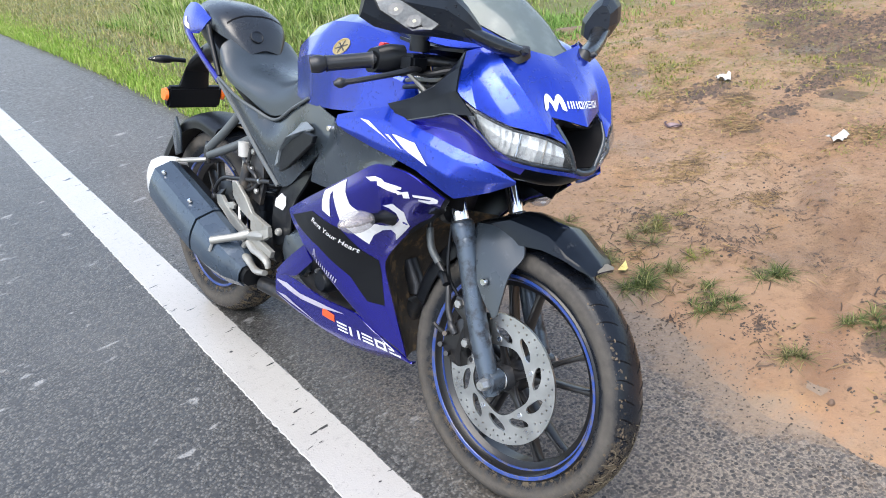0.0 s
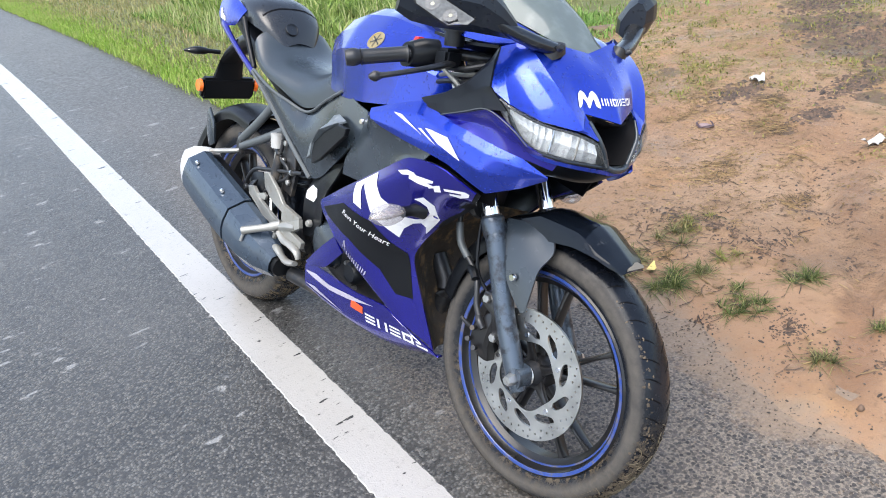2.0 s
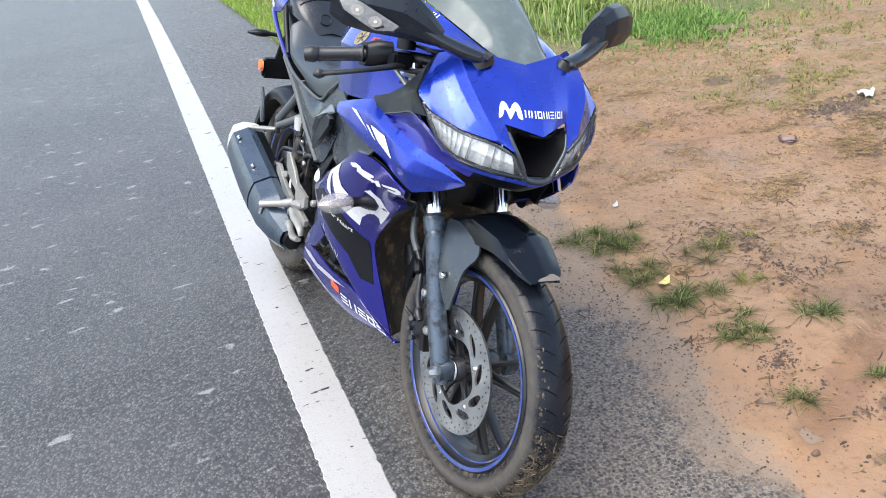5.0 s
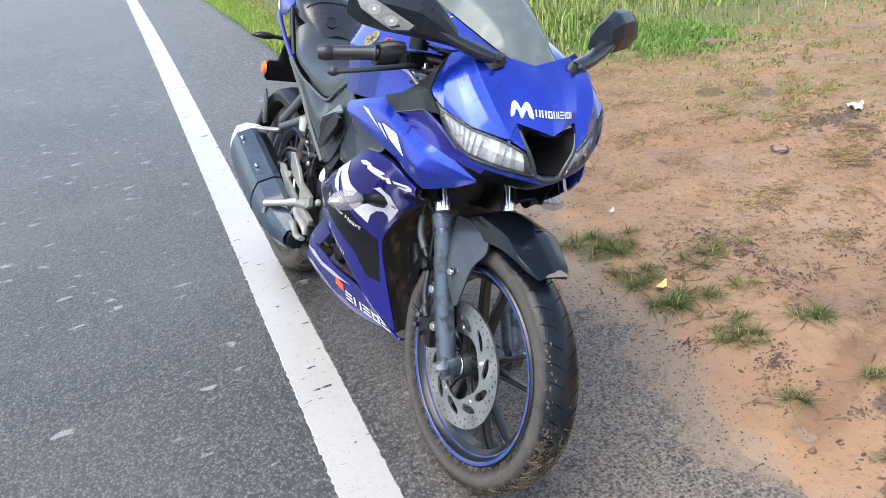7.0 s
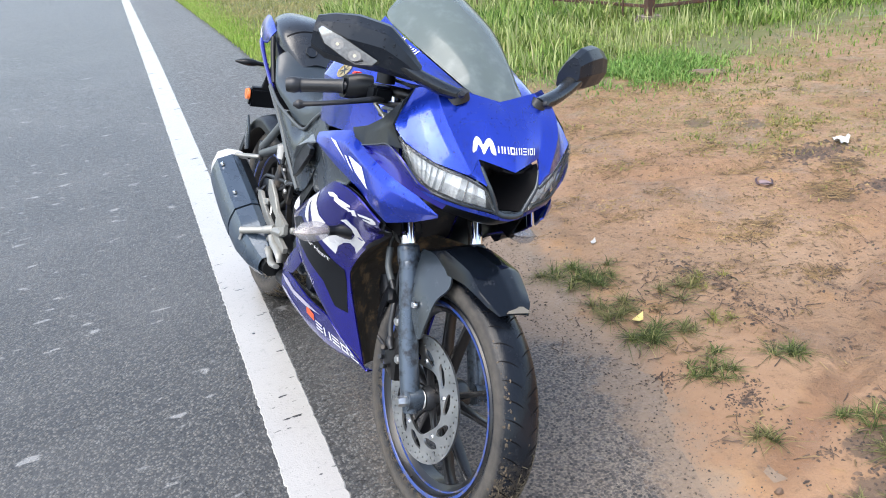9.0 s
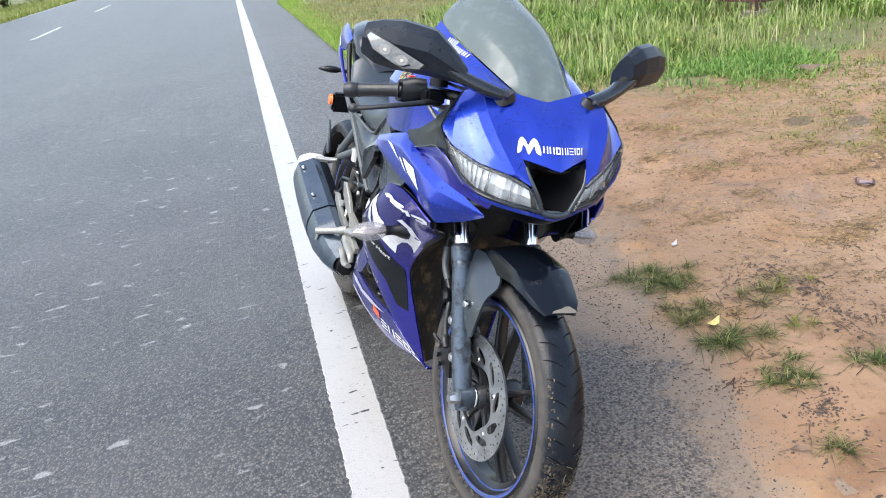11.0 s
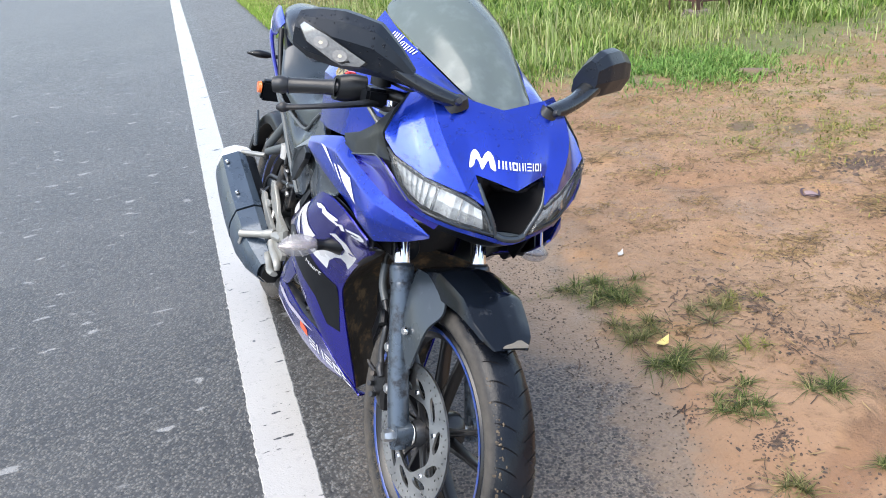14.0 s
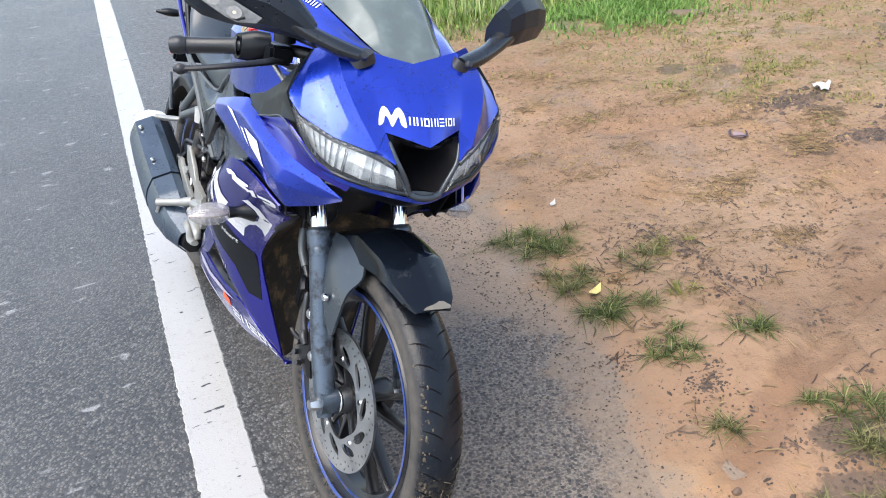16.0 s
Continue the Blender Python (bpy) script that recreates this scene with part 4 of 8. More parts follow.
for _ in range(170):
    cx, cy = rng.uniform(1.75, 4.2), rng.uniform(1.0, 4.1)
    if cx + 0.35 * cy < 2.1:
        continue
    wide = rng.uniform(0.015, 0.06)
    clumps += [(x, y, relief(x, y), rng.uniform(0.0015, 0.006)) for x, y in ((rng.gauss(cx, wide), rng.gauss(cy, wide * 0.5)) for _ in range(rng.randint(5, 16)))]
    thatch += [(rng.gauss(cx, wide), rng.gauss(cy, wide * 0.5), rng.uniform(0.012, 0.04)) for _ in range(rng.randint(3, 10))]
crumbs(clumps, weed_brown, "weed_crumbs", "curled brown weed crumbs scattered on the sand", "debris")
strands(thatch, weed_brown, "thatch", "flattened brown thatch of dead weed on the sand", "debris")
yellow = surface("yellow_leaf", (0.62, 0.50, 0.16), 0.5, 0, 0.3, 40, 200, 0.2, 0, (0.45, 0.30, 0.12), 0.5, 0.7, 60)
scrap = surface("white_plastic", (0.40, 0.39, 0.37), 0.45, 0, 0.2, 30, 200, 0.3)
litter("fallen_leaf", [(-0.032, 0), (-0.012, 0.014), (0.015, 0.013), (0.034, 0.002), (0.012, -0.012), (-0.014, -0.012)], (1.74, 1.60), 25, 0.001, yellow, "fallen yellow leaf lying on a grass tuft", "leaf", 0.02)
litter("plastic_scrap", [(-0.04, -0.03), (0.0, -0.042), (0.045, -0.02), (0.04, 0.03), (0.0, 0.042), (-0.038, 0.02)], (3.54, 2.54), 10, 0.001, scrap, "crumpled white plastic scrap on the verge", "litter", 0.03)
litter("paper_scrap", [(-0.05, -0.02), (0.0, -0.03), (0.05, -0.012), (0.045, 0.02), (0.0, 0.03), (-0.045, 0.018)], (3.11, 1.67), -20, 0.001, scrap, "crumpled white paper scrap on wet sand", "litter", 0.03)
litter("pale_leaf", [(-0.025, 0), (0, 0.012), (0.028, 0.002), (0, -0.011)], (1.93, 2.18), 40, 0.001, scrap, "small pale leaf on the sand", "leaf")
strap_line = [(0.034 * math.cos(a) * 1.25, 0.034 * math.sin(a), 0.006 + 0.012 * abs(math.sin(a * 1.5))) for a in (0.5 + 0.42 * k for k in range(12))]
strap = new("sandal_strap", mesh_of("sandal_strap", *tube(strap_line, [0.003, 0.004, 0.005, 0.005, 0.005, 0.005, 0.005, 0.005, 0.005, 0.005, 0.004, 0.003], 8, 3, 0.6), surface("dark_strap", (0.05, 0.028, 0.034), 0.5, 0, 0.3, 30, 200, 0.2)))
strap.matrix_basis = pose(2.91, 2.35, relief(2.91, 2.35), 0, 0, 60)
tagged(strap, "dark bent sandal strap with a mauve sole scrap", "litter")
sole = ring_at((0.004, -0.004, 0.004), (1, 0.2, 0), (0, 1, 0), 0.062, 0.046, 16, 2.2)
part("sole_scrap", slab(sole, 0.006, 0.002), surface("mauve_foam", (0.24, 0.17, 0.17), 0.7, 0, 0.2, 40, 200, 0.2), strap, "pale mauve foam scrap")
rock = new("pebble", mesh_of("pebble", *loft([ring_at((0, 0, 0.0), (1, 0, 0), (0, 1, 0), 0.022, 0.016), ring_at((0, 0, 0.007), (1, 0.2, 0), (0, 1, 0), 0.02, 0.013), ring_at((0.001, 0, 0.011), (1, 0, 0), (0, 1, 0), 0.008, 0.006)], 2), humus))
rock.matrix_basis = pose(1.57, 0.79, max(0, relief(1.57, 0.79)))
tagged(rock, "small dark wet pebble on the sand", "stone")
slabrock = new("rock", mesh_of("rock", *loft([ring_at((0, 0, -0.03), (1, 0, 0), (0, 1, 0), 0.26, 0.12), ring_at((0.01, 0, 0.018), (1, 0.1, 0), (0, 1, 0), 0.22, 0.08), ring_at((0.02, 0.01, 0.026), (1, 0.3, 0), (0, 1, 0), 0.10, 0.04)], 3), surface("brown_stone", (0.13, 0.09, 0.06), 0.8, 0, 0.3, 9, 60, 0.6)))
slabrock.matrix_basis = pose(3.97, 4.10, relief(3.97, 4.10) + 0.01, 0, 0, -50)
tagged(slabrock, "flat brown stone in the grass", "stone")


# ---- far side of the road ----
rust = surface("rusty_iron", (0.07, 0.04, 0.03), 0.75, 0.2, 0.4, 30, 200, 0.4, 0, (0.16, 0.07, 0.035), 0.5, 0.7, 40)
blades([(x, y, -0.03 + dip(y), rng.uniform(0.10, 0.30)) for x, y in ((-7.2 - abs(rng.gauss(0, 2.2)), rng.uniform(18, 62)) for _ in range(26000))], dryish, "far_grass", "rough yellow-green grass across the road", 0.8, 0.012)


def bush(x, y, size, seed):
    """A low roadside shrub: bent stems and a ragged crown of small leaves."""
    g = random.Random(seed)
    root = new("bush")
    root.matrix_basis = pose(x, y, -0.04 + dip(y))
    tagged(root, "dark green leafy shrub in grass across the road", "bush", "shrubs across the road")
    tips, stems = [], []
    for _ in range(9):
        a, out = g.uniform(0, 6.28), g.uniform(0.2, 0.75) * size
        tip = (out * math.cos(a), out * math.sin(a), size * g.uniform(0.55, 1.15))
        stems.append(tube([(0, 0, 0), (tip[0] * 0.35, tip[1] * 0.35, tip[2] * 0.5), tip], [0.03 * size, 0.02 * size, 0.006 * size], 6, 3))
        tips += [tip, tuple(c * 0.7 for c in tip)]
    part("stems", join(*stems), rust, root)
    verts, faces = [], []
    for _ in range(1500):
        c = Vector(g.choice(tips)) + Vector((g.gauss(0, 0.17), g.gauss(0, 0.17), g.gauss(0, 0.15))) * size
        u = Vector((g.gauss(0, 1), g.gauss(0, 1), g.gauss(0, 0.6))).normalized() * 0.06 * size
        w = u.cross(Vector((g.gauss(0, 1), g.gauss(0, 1), 1))).normalized() * 0.028 * size
        k = len(verts)
        verts += [c - u, c + w, c + u, c - w]
        faces.append((k, k + 1, k + 2, k + 3))
    part("crown", (verts, faces), deep_green, root)


for k, (x, y, size) in enumerate(((-10.4, 43.0, 1.9), (-11.7, 52.0, 2.1), (-13.0, 47.0, 2.0), (-10.2, 54.5, 1.4), (-14.8, 56.0, 2.4), (-12.6, 39.0, 1.8))):
    bush(x, y, size, 40 + k)


# ---- fence ----
fence = new("fence")
fence.matrix_basis = pose(4.76, 5.87, 0)
tagged(fence, "rusty dark iron rail fence in tall grass", "fence")
part("post", block((0, 0, 0.55), (0.07, 0.07, 1.3), 0.005), rust, fence)
for turn, long in ((-13, 5.0), (108, 3.0)):
    along = Matrix.Rotation(radians(turn), 4, "Z")
    for z in (0.15, 0.50, 0.85, 1.17):
        part("rail", moved(block((long / 2 + 0.03, 0, z), (long, 0.022, 0.028), 0.004), along), rust, fence)
    for k in range(1, round(long / 0.28)):
        part("bar", moved(tube([(k * 0.28, 0.014, 0.02), (k * 0.28, 0.014, 1.17)], 0.008, 8, 1), along), rust, fence)
    part("post", moved(block((long, 0.05, 0.55), (0.06, 0.06, 1.3), 0.005), along), rust, fence)
footing = new("footing", mesh_of("footing", *block((0, 0, 0.02), (0.24, 0.2, 0.10), 0.03), surface("old_concrete", (0.16, 0.13, 0.11), 0.85, 0, 0.25, 12, 90, 0.5)))
footing.matrix_basis = pose(4.76, 5.87, relief(4.76, 5.87), 0, 0, -13)
tagged(footing, "rough concrete footing under the fence post", "footing")


# ---- motorcycle: x ahead, y to its left, z up, front contact at the origin; it leans on its stand ----
LEAN_SIDE, HEADING, SIZE = radians(16), radians(5.2), 1.0345
ahead = Vector((math.sin(HEADING), -math.cos(HEADING), 0))
left = Vector((math.cos(LEAN_SIDE) * math.cos(HEADING), math.cos(LEAN_SIDE) * math.sin(HEADING), -math.sin(LEAN_SIDE)))
upward = ahead.cross(left)
bike = new("motorcycle")
bike.matrix_basis = Matrix.Translation((0.8276, 1.1369, 0)) @ Matrix((ahead, left, upward)).transposed().to_4x4() @ Matrix.Scale(SIZE, 4)
tagged(bike, "blue and black sports motorcycle, wet and muddy, on its stand", "motorcycle")

FRONT, REAR = Vector((0, 0, 0.281)), Vector((-1.285, 0.015, 0.294))
STEER = Matrix.Translation(FRONT) @ Matrix.Rotation(radians(3.6), 4, Vector((-0.42, 0, 0.907))) @ Matrix.Translation(-FRONT)


def tyre_profile(r_out, r_in, w):
    """Half-round tread, bulging walls, beads on the rim."""
    out = [(-w * 0.34, r_in)]
    for i in range(13):
        a = math.pi * (i / 12) - math.pi / 2
        y = math.sin(a) * w / 2
        r = r_in + (r_out - r_in) * (0.42 + 0.58 * math.cos(a) ** 0.75 if abs(math.cos(a)) > 1e-6 else 0.42)
        out.append((y, r))
    out.append((w * 0.34, r_in))
    return out


def tyre_material():
    """Black rubber with cut grooves, dusty walls and a muddy shoulder."""
    m, n, l, p = nodes_of("muddy_tyre")
    tc = n.new("ShaderNodeTexCoord")
    mud = ramp(n, l, noise_node(n, l, 30, 9, 0.75), 0.53, 0.60)
    dust = ramp(n, l, noise_node(n, l, 8, 6), 0.3, 0.7)
    sep = n.new("ShaderNodeSeparateXYZ")
    l.new(tc.outputs["Object"], sep.inputs[0])
    wall = ramp(n, l, times(n, l, sep.outputs[1], times(n, l, noise_node(n, l, 18, 8, 0.7), 0.016), "ADD"), -0.031, -0.042)
    col = mixed(n, l, dust, (0.004, 0.005, 0.008), (0.010, 0.013, 0.018))
    col = mixed(n, l, times(n, l, wall, 0.72), col, mixed(n, l, noise_node(n, l, 35, 8, 0.7), (0.036, 0.034, 0.031), (0.150, 0.135, 0.116)))
    low = ramp(n, l, times(n, l, sep.outputs[2], times(n, l, noise_node(n, l, 7, 4), 0.22), "SUBTRACT"), 0.05, 0.20, 1.0, 0.0)
    shoulder = times(n, l, low, ramp(n, l, times(n, l, sep.outputs[1], 1.0), -0.046, -0.030, 0.12, 1.0))
    streak = times(n, l, ramp(n, l, noise_node(n, l, 60, 9, 0.8), 0.47, 0.55), shoulder)
    col = mixed(n, l, times(n, l, streak, 0.85), col, mixed(n, l, noise_node(n, l, 110, 3), (0.07, 0.048, 0.028), (0.22, 0.17, 0.10)))
    l.new(col, p.inputs["Base Color"])
    patches = ramp(n, l, noise_node(n, l, 26, 6, 0.65), 0.38, 0.62, 0.0, 0.30)
    l.new(ramp(n, l, times(n, l, times(n, l, streak, wall, "ADD"), patches, "ADD"), 0.0, 1.0, 0.15, 0.75), p.inputs["Roughness"])
    p.inputs["Specular IOR Level"].default_value = 0.24
    bumped(n, l, p, times(n, l, times(n, l, streak, 1.5), times(n, l, noise_node(n, l, 90, 5, 0.65), 0.35), "ADD"), 0.5, 0.004)
    return m


tyre_mat = tyre_material()


def grooves(c, r_out, r_in, w, count):
    """Slanted rain grooves: thin dark ribs laid flush in the tread, shade as colour."""
    shapes = []
    prof = tyre_profile(r_out, r_in, w)
    for i in range(count):
        for s in (-1, 1):
            a0, pts = 2 * math.pi * (i + (0.5 if s > 0 else 0)) / count, []
            for k in range(6):
                t = 0.03 + 0.40 * k / 5
                y = s * w * t
                r = np.interp(y, [q[0] for q in prof[1:-1]], [q[1] for q in prof[1:-1]]) - 0.0012
                a = a0 + 0.13 * k / 5 - 0.05 * (k / 5) ** 2
                pts.append((c[0] + r * math.cos(a), c[1] + y, c[2] + r * math.sin(a)))
            shapes.append(tube(pts, [0.0008, 0.0017, 0.0021, 0.0021, 0.0017, 0.0008], 6, 1))
    return shapes


def spokes(c, r0, r1, count, turn, fork):
    """Cast spokes, each a tapered bar from hub to rim."""
    out = []
    for i in range(count):
        a = 2 * math.pi * i / count + turn
        for s in ((-1, 1) if fork else (0,)):
            b = a + s * 0.20
            p = Vector((math.cos(a + s * 0.10), 0, math.sin(a + s * 0.10))) * r0
            q = Vector((math.cos(b), 0, math.sin(b))) * r1
            t = Vector((-math.sin(b), 0, math.cos(b)))
            rings = []
            for f in (0, 0.35, 0.8, 1.0):
                m = c + p.lerp(q, f)
                wdt = (0.024, 0.014, 0.011, 0.02)[(0, 0.35, 0.8, 1.0).index(f)]
                rings.append(ring_at(m + Vector((0, -0.012 * (1 - f), 0)), t, (0, 1, 0), wdt, 0.034 - 0.008 * f, 12, 3))
            out.append(loft(rings, 3))
    return out


def wheel(name, c, r_out, w, rim_r, label, count, fork, turn, m=None):
    hub = part(name, lathe([(-0.042, 0.012), (-0.042, 0.034), (-0.03, 0.04), (0.03, 0.04), (0.042, 0.034), (0.042, 0.012)], c, 32), hub_black, bike, label, m)
    part("tyre", lathe(tyre_profile(r_out, rim_r - 0.006, w), c, 96), tyre_mat, hub, "muddy black tyre")
    for shape in grooves(c, r_out, rim_r - 0.006, w, 46):
        part("tread_groove_shade", shape, hollow_black, hub)
    h = w * 0.37
    rim = [(-h, rim_r), (-h - 0.004, rim_r - 0.004), (-h - 0.003, rim_r - 0.014), (-h + 0.012, rim_r - 0.02), (-h * 0.4, rim_r - 0.036), (h * 0.4, rim_r - 0.036), (h - 0.012, rim_r - 0.02), (h + 0.003, rim_r - 0.014), (h + 0.004, rim_r - 0.004), (h, rim_r), (h - 0.01, rim_r - 0.008), (0, rim_r - 0.026), (-h + 0.01, rim_r - 0.008)]
    part("rim", lathe(rim, c, 96), hub_black, hub)
    for s in (-1, 1):
        y = s * (h + 0.0045)
        part("rim_stripe", lathe([(y, rim_r - 0.005), (y + s * 0.001, rim_r - 0.005), (y + s * 0.0005, rim_r - 0.011), (y - s * 0.001, rim_r - 0.0125)], c, 96), rim_blue, hub, "thin blue rim tape")
        y = s * (h - 0.016)
        part("inner_stripe", lathe([(y - s * 0.003, rim_r - 0.0222), (y + s * 0.004, rim_r - 0.0200), (y + s * 0.004, rim_r - 0.0230), (y - s * 0.003, rim_r - 0.0252)], c, 96), rim_blue, hub, "second blue rim line")
    for shape in spokes(c, 0.032, rim_r - 0.03, count, turn, fork):
        part("spoke", shape, hub_black, hub)
    return hub


def tyre_mud(c, r_out, r_in, w, patches, seed):
    """Clods and straw pressed onto the tread; patches are (angle, spread, sideways, spread, clods, straws)."""
    g, verts, faces = random.Random(seed), [], []
    prof = tyre_profile(r_out, r_in, w)[1:-1]
    ys_, rs_ = [q[0] for q in prof], [q[1] for q in prof]

    def at(a, y, lift):
        y = max(-0.485 * w, min(0.485 * w, y))
        r = float(np.interp(y, ys_, rs_)) + lift
        return Vector((c[0] + r * math.cos(a), c[1] + y, c[2] + r * math.sin(a)))
    for a0, da, y0, dy, clods, straws in patches:
        for _ in range(clods):
            a, y, s = g.gauss(radians(a0), radians(da)), g.gauss(y0, dy), g.uniform(0.0008, 0.0032)
            k, long = len(verts), g.uniform(0.8, 2.0)
            for i in range(6):
                t = 6.2832 * i / 6 + g.uniform(-0.3, 0.3)
                verts.append(at(a + s * long * math.cos(t) / r_out, y + s * math.sin(t), -0.0006))
            verts.append(at(a, y, s * g.uniform(0.35, 0.8)))
            faces += [(k + i, k + (i + 1) % 6, k + 6) for i in range(6)]
        for _ in range(straws):
            a, y, turn, long = g.gauss(radians(a0), radians(da)), g.gauss(y0, dy), g.uniform(0, 6.28), g.uniform(0.008, 0.026)
            k, bend, wide = len(verts), g.uniform(-0.8, 0.8), g.uniform(0.0005, 0.0011)
            for i in range(4):
                u = (i / 3 - 0.5) * long
                t = turn + bend * i / 3
                pa, py = a + u * math.cos(t) / r_out, y + u * math.sin(t)
                verts += [at(pa - wide * math.sin(t) / r_out, py + wide * math.cos(t), 0.0012), at(pa + wide * math.sin(t) / r_out, py - wide * math.cos(t), 0.0012), at(pa, py, 0.0012 + wide)]
                if i:
                    q = k + 3 * i
                    faces += [(q - 3, q, q + 2, q - 1), (q - 2, q - 1, q + 2, q + 1)]
    return verts, faces


clod_mat = crumb_material("tyre_mud", (0.022, 0.017, 0.012), (0.105, 0.078, 0.050))
straw_mat = crumb_material("muddy_straw", (0.05, 0.04, 0.025), (0.19, 0.155, 0.10))
front_wheel = wheel("front_wheel", FRONT, 0.284, 0.098, 0.224, "black cast front wheel with blue rim tape", 5, True, 0.35, STEER)

part("tyre_mud", tyre_mud(FRONT, 0.284, 0.218, 0.098, ((-42, 14, -0.012, 0.016, 600, 0), (-22, 12, -0.028, 0.006, 300, 0), (-30, 14, 0.030, 0.010, 420, 0), (5, 14, 0.044, 0.003, 260, 0), (25, 20, -0.037, 0.003, 60, 0)), 3), clod_mat, front_wheel, "brown mud clods on the tread")
part("tyre_straw", tyre_mud(FRONT, 0.284, 0.218, 0.098, ((-40, 14, -0.014, 0.016, 0, 110), (-25, 12, 0.03, 0.010, 0, 90), (-5, 14, 0.042, 0.004, 0, 40), (-62, 8, -0.005, 0.02, 0, 60)), 4), straw_mat, front_wheel, "wet straw stuck to the tread")


def disc_shape(c, y, r0, r1, thick, slots):
    """A brake disc: leaf-shaped slots and three rows of drilled holes cut through a ring."""
    rounded = lambda n, r, wave=0.0: [(r * (1 + wave * math.cos(5 * (6.2832 * i / n - 0.5))) * math.cos(6.2832 * i / n), r * (1 + wave * math.cos(5 * (6.2832 * i / n - 0.5))) * math.sin(6.2832 * i / n)) for i in range(n)]
    loops = [rounded(120, r1), rounded(90, r0, -0.05)]
    for i in range(slots):
        a, edge = 6.2832 * i / slots + 0.18, []
        for side in (1, -1):
            for k in range(9):
                t = k / 8 if side > 0 else 1 - k / 8
                if side < 0 and k in (0, 8):
                    continue
                r, w = 0.0825 + 0.0295 * t, 0.0175 * math.sin(math.pi * min(1, t * 0.94 + 0.03)) ** 0.7
                b = a + 0.36 * t + side * w / r
                edge.append((r * math.cos(b), r * math.sin(b)))
        loops.append(edge)
    for i in range(72):
        a, r = 6.2832 * i / 72 + 0.02 * (i % 3), (0.1175, 0.125, 0.1325)[i % 3]
        loops.append([(r * math.cos(a) + 0.0024 * math.cos(-6.2832 * j / 8), r * math.sin(a) + 0.0024 * math.sin(-6.2832 * j / 8)) for j in range(8)])
    flat_verts = [Vector((u, v, 0)) for q in loops for u, v in q]
    tris = geometry.tessellate_polygon([[Vector((u, v, 0)) for u, v in q] for q in loops])
    n, verts, faces = len(flat_verts), [], []
    for s in (-1, 1):
        verts += [(c[0] + v.x, c[1] + y + s * thick / 2, c[2] + v.y) for v in flat_verts]
    faces += [tuple(t) for t in tris] + [tuple(i + n for i in reversed(t)) for t in tris]
    k = 0
    for q in loops:
        for i in range(len(q)):
            a, b = k + i, k + (i + 1) % len(q)
            faces.append((a, b, n + b, n + a))
        k += len(q)
    return verts, faces


DISC_Y = -0.058
brake_disc = part("brake_disc", disc_shape(FRONT, DISC_Y, 0.074, 0.139, 0.005, 10), steel, front_wheel, "drilled steel brake disc with slots")
carrier = []
for i in range(5):
    a = 2 * math.pi * i / 5 + 0.5
    d, t = Vector((math.cos(a), 0, math.sin(a))), Vector((-math.sin(a), 0, math.cos(a)))
    carrier.append(loft([ring_at(FRONT + d * 0.02 + Vector((0, -0.040, 0)), t, (0, 1, 0), 0.03, 0.012, 10, 3), ring_at(FRONT + d * 0.055 + Vector((0, -0.047, 0)), t, (0, 1, 0), 0.016, 0.012, 10, 3), ring_at(FRONT + d * 0.086 + Vector((0, -0.052, 0)), t, (0, 1, 0), 0.022, 0.008, 10, 3)], 3))
part("disc_carrier", join(*carrier), hub_black, front_wheel)
for i in range(5):
    a = 2 * math.pi * i / 5 + 0.5
    part("disc_bolt", bolt(FRONT + Vector((math.cos(a) * 0.084, DISC_Y + 0.0025, math.sin(a) * 0.084)), (0, -1, 0), 0.0065, 0.007), chrome, front_wheel, "bright disc bolt")
part("hub_cap", lathe([(-0.05, 0.0), (-0.058, 0.016), (-0.062, 0.022), (-0.05, 0.028), (-0.03, 0.028)], FRONT, 32, False), dark_metal, front_wheel)
part("hub_seal", lathe([(-0.066, 0.019), (-0.069, 0.021), (-0.066, 0.023), (-0.063, 0.021)], FRONT, 32), steel, front_wheel, "steel ring on the hub")

# fork
DOWN = Vector((0.407, 0, -0.913))


def fork_leg(side):
    y = side * 0.0885
    foot, head = FRONT + Vector((0.006, y, -0.028)), Vector((-0.130, y, 0.586))
    leg = part("fork_leg", tube([foot, foot - DOWN * 0.02, foot - DOWN * 0.06, foot - DOWN * 0.16, head + DOWN * 0.05, head + DOWN * 0.035, head + DOWN * 0.006, head], [0.016, 0.019, 0.0215, 0.0215, 0.022, 0.0245, 0.0245, 0.023], 24, 3), fork_grey, bike, "grey fork leg with chrome upper tube", STEER)
    part("fork_tube", tube([head + DOWN * 0.01, head - DOWN * 0.24], 0.0165, 20, 1), chrome, leg, "polished chrome fork tube")
    part("dust_seal", tube([head - DOWN * 0.004, head + DOWN * 0.004], 0.0205, 20, 1), rubber, leg)
    lug = FRONT + Vector((0, y, 0))
    part("axle_lug", loft([ring_at(lug + Vector((0, side * 0.015, 0)), (1, 0, 0), (0, 0, 1), 0.038, 0.044), ring_at(lug + Vector((0, -side * 0.02, 0)), (1, 0, 0), (0, 0, 1), 0.042, 0.05)], 2), fork_grey, leg)
    part("axle_nut", tube([lug + Vector((0, side * 0.013, 0)), lug + Vector((0, side * 0.024, 0)), lug + Vector((0, side * 0.036, 0))], [0.013, 0.013, 0.010], 6, 2), steel, leg, "worn steel axle nut")
    part("fender_bolt", bolt(Vector((-0.042, side * 0.098, 0.485)), (0, side, 0), 0.008, 0.008), chrome, leg, "bright bolt on the fender stay")
    return leg


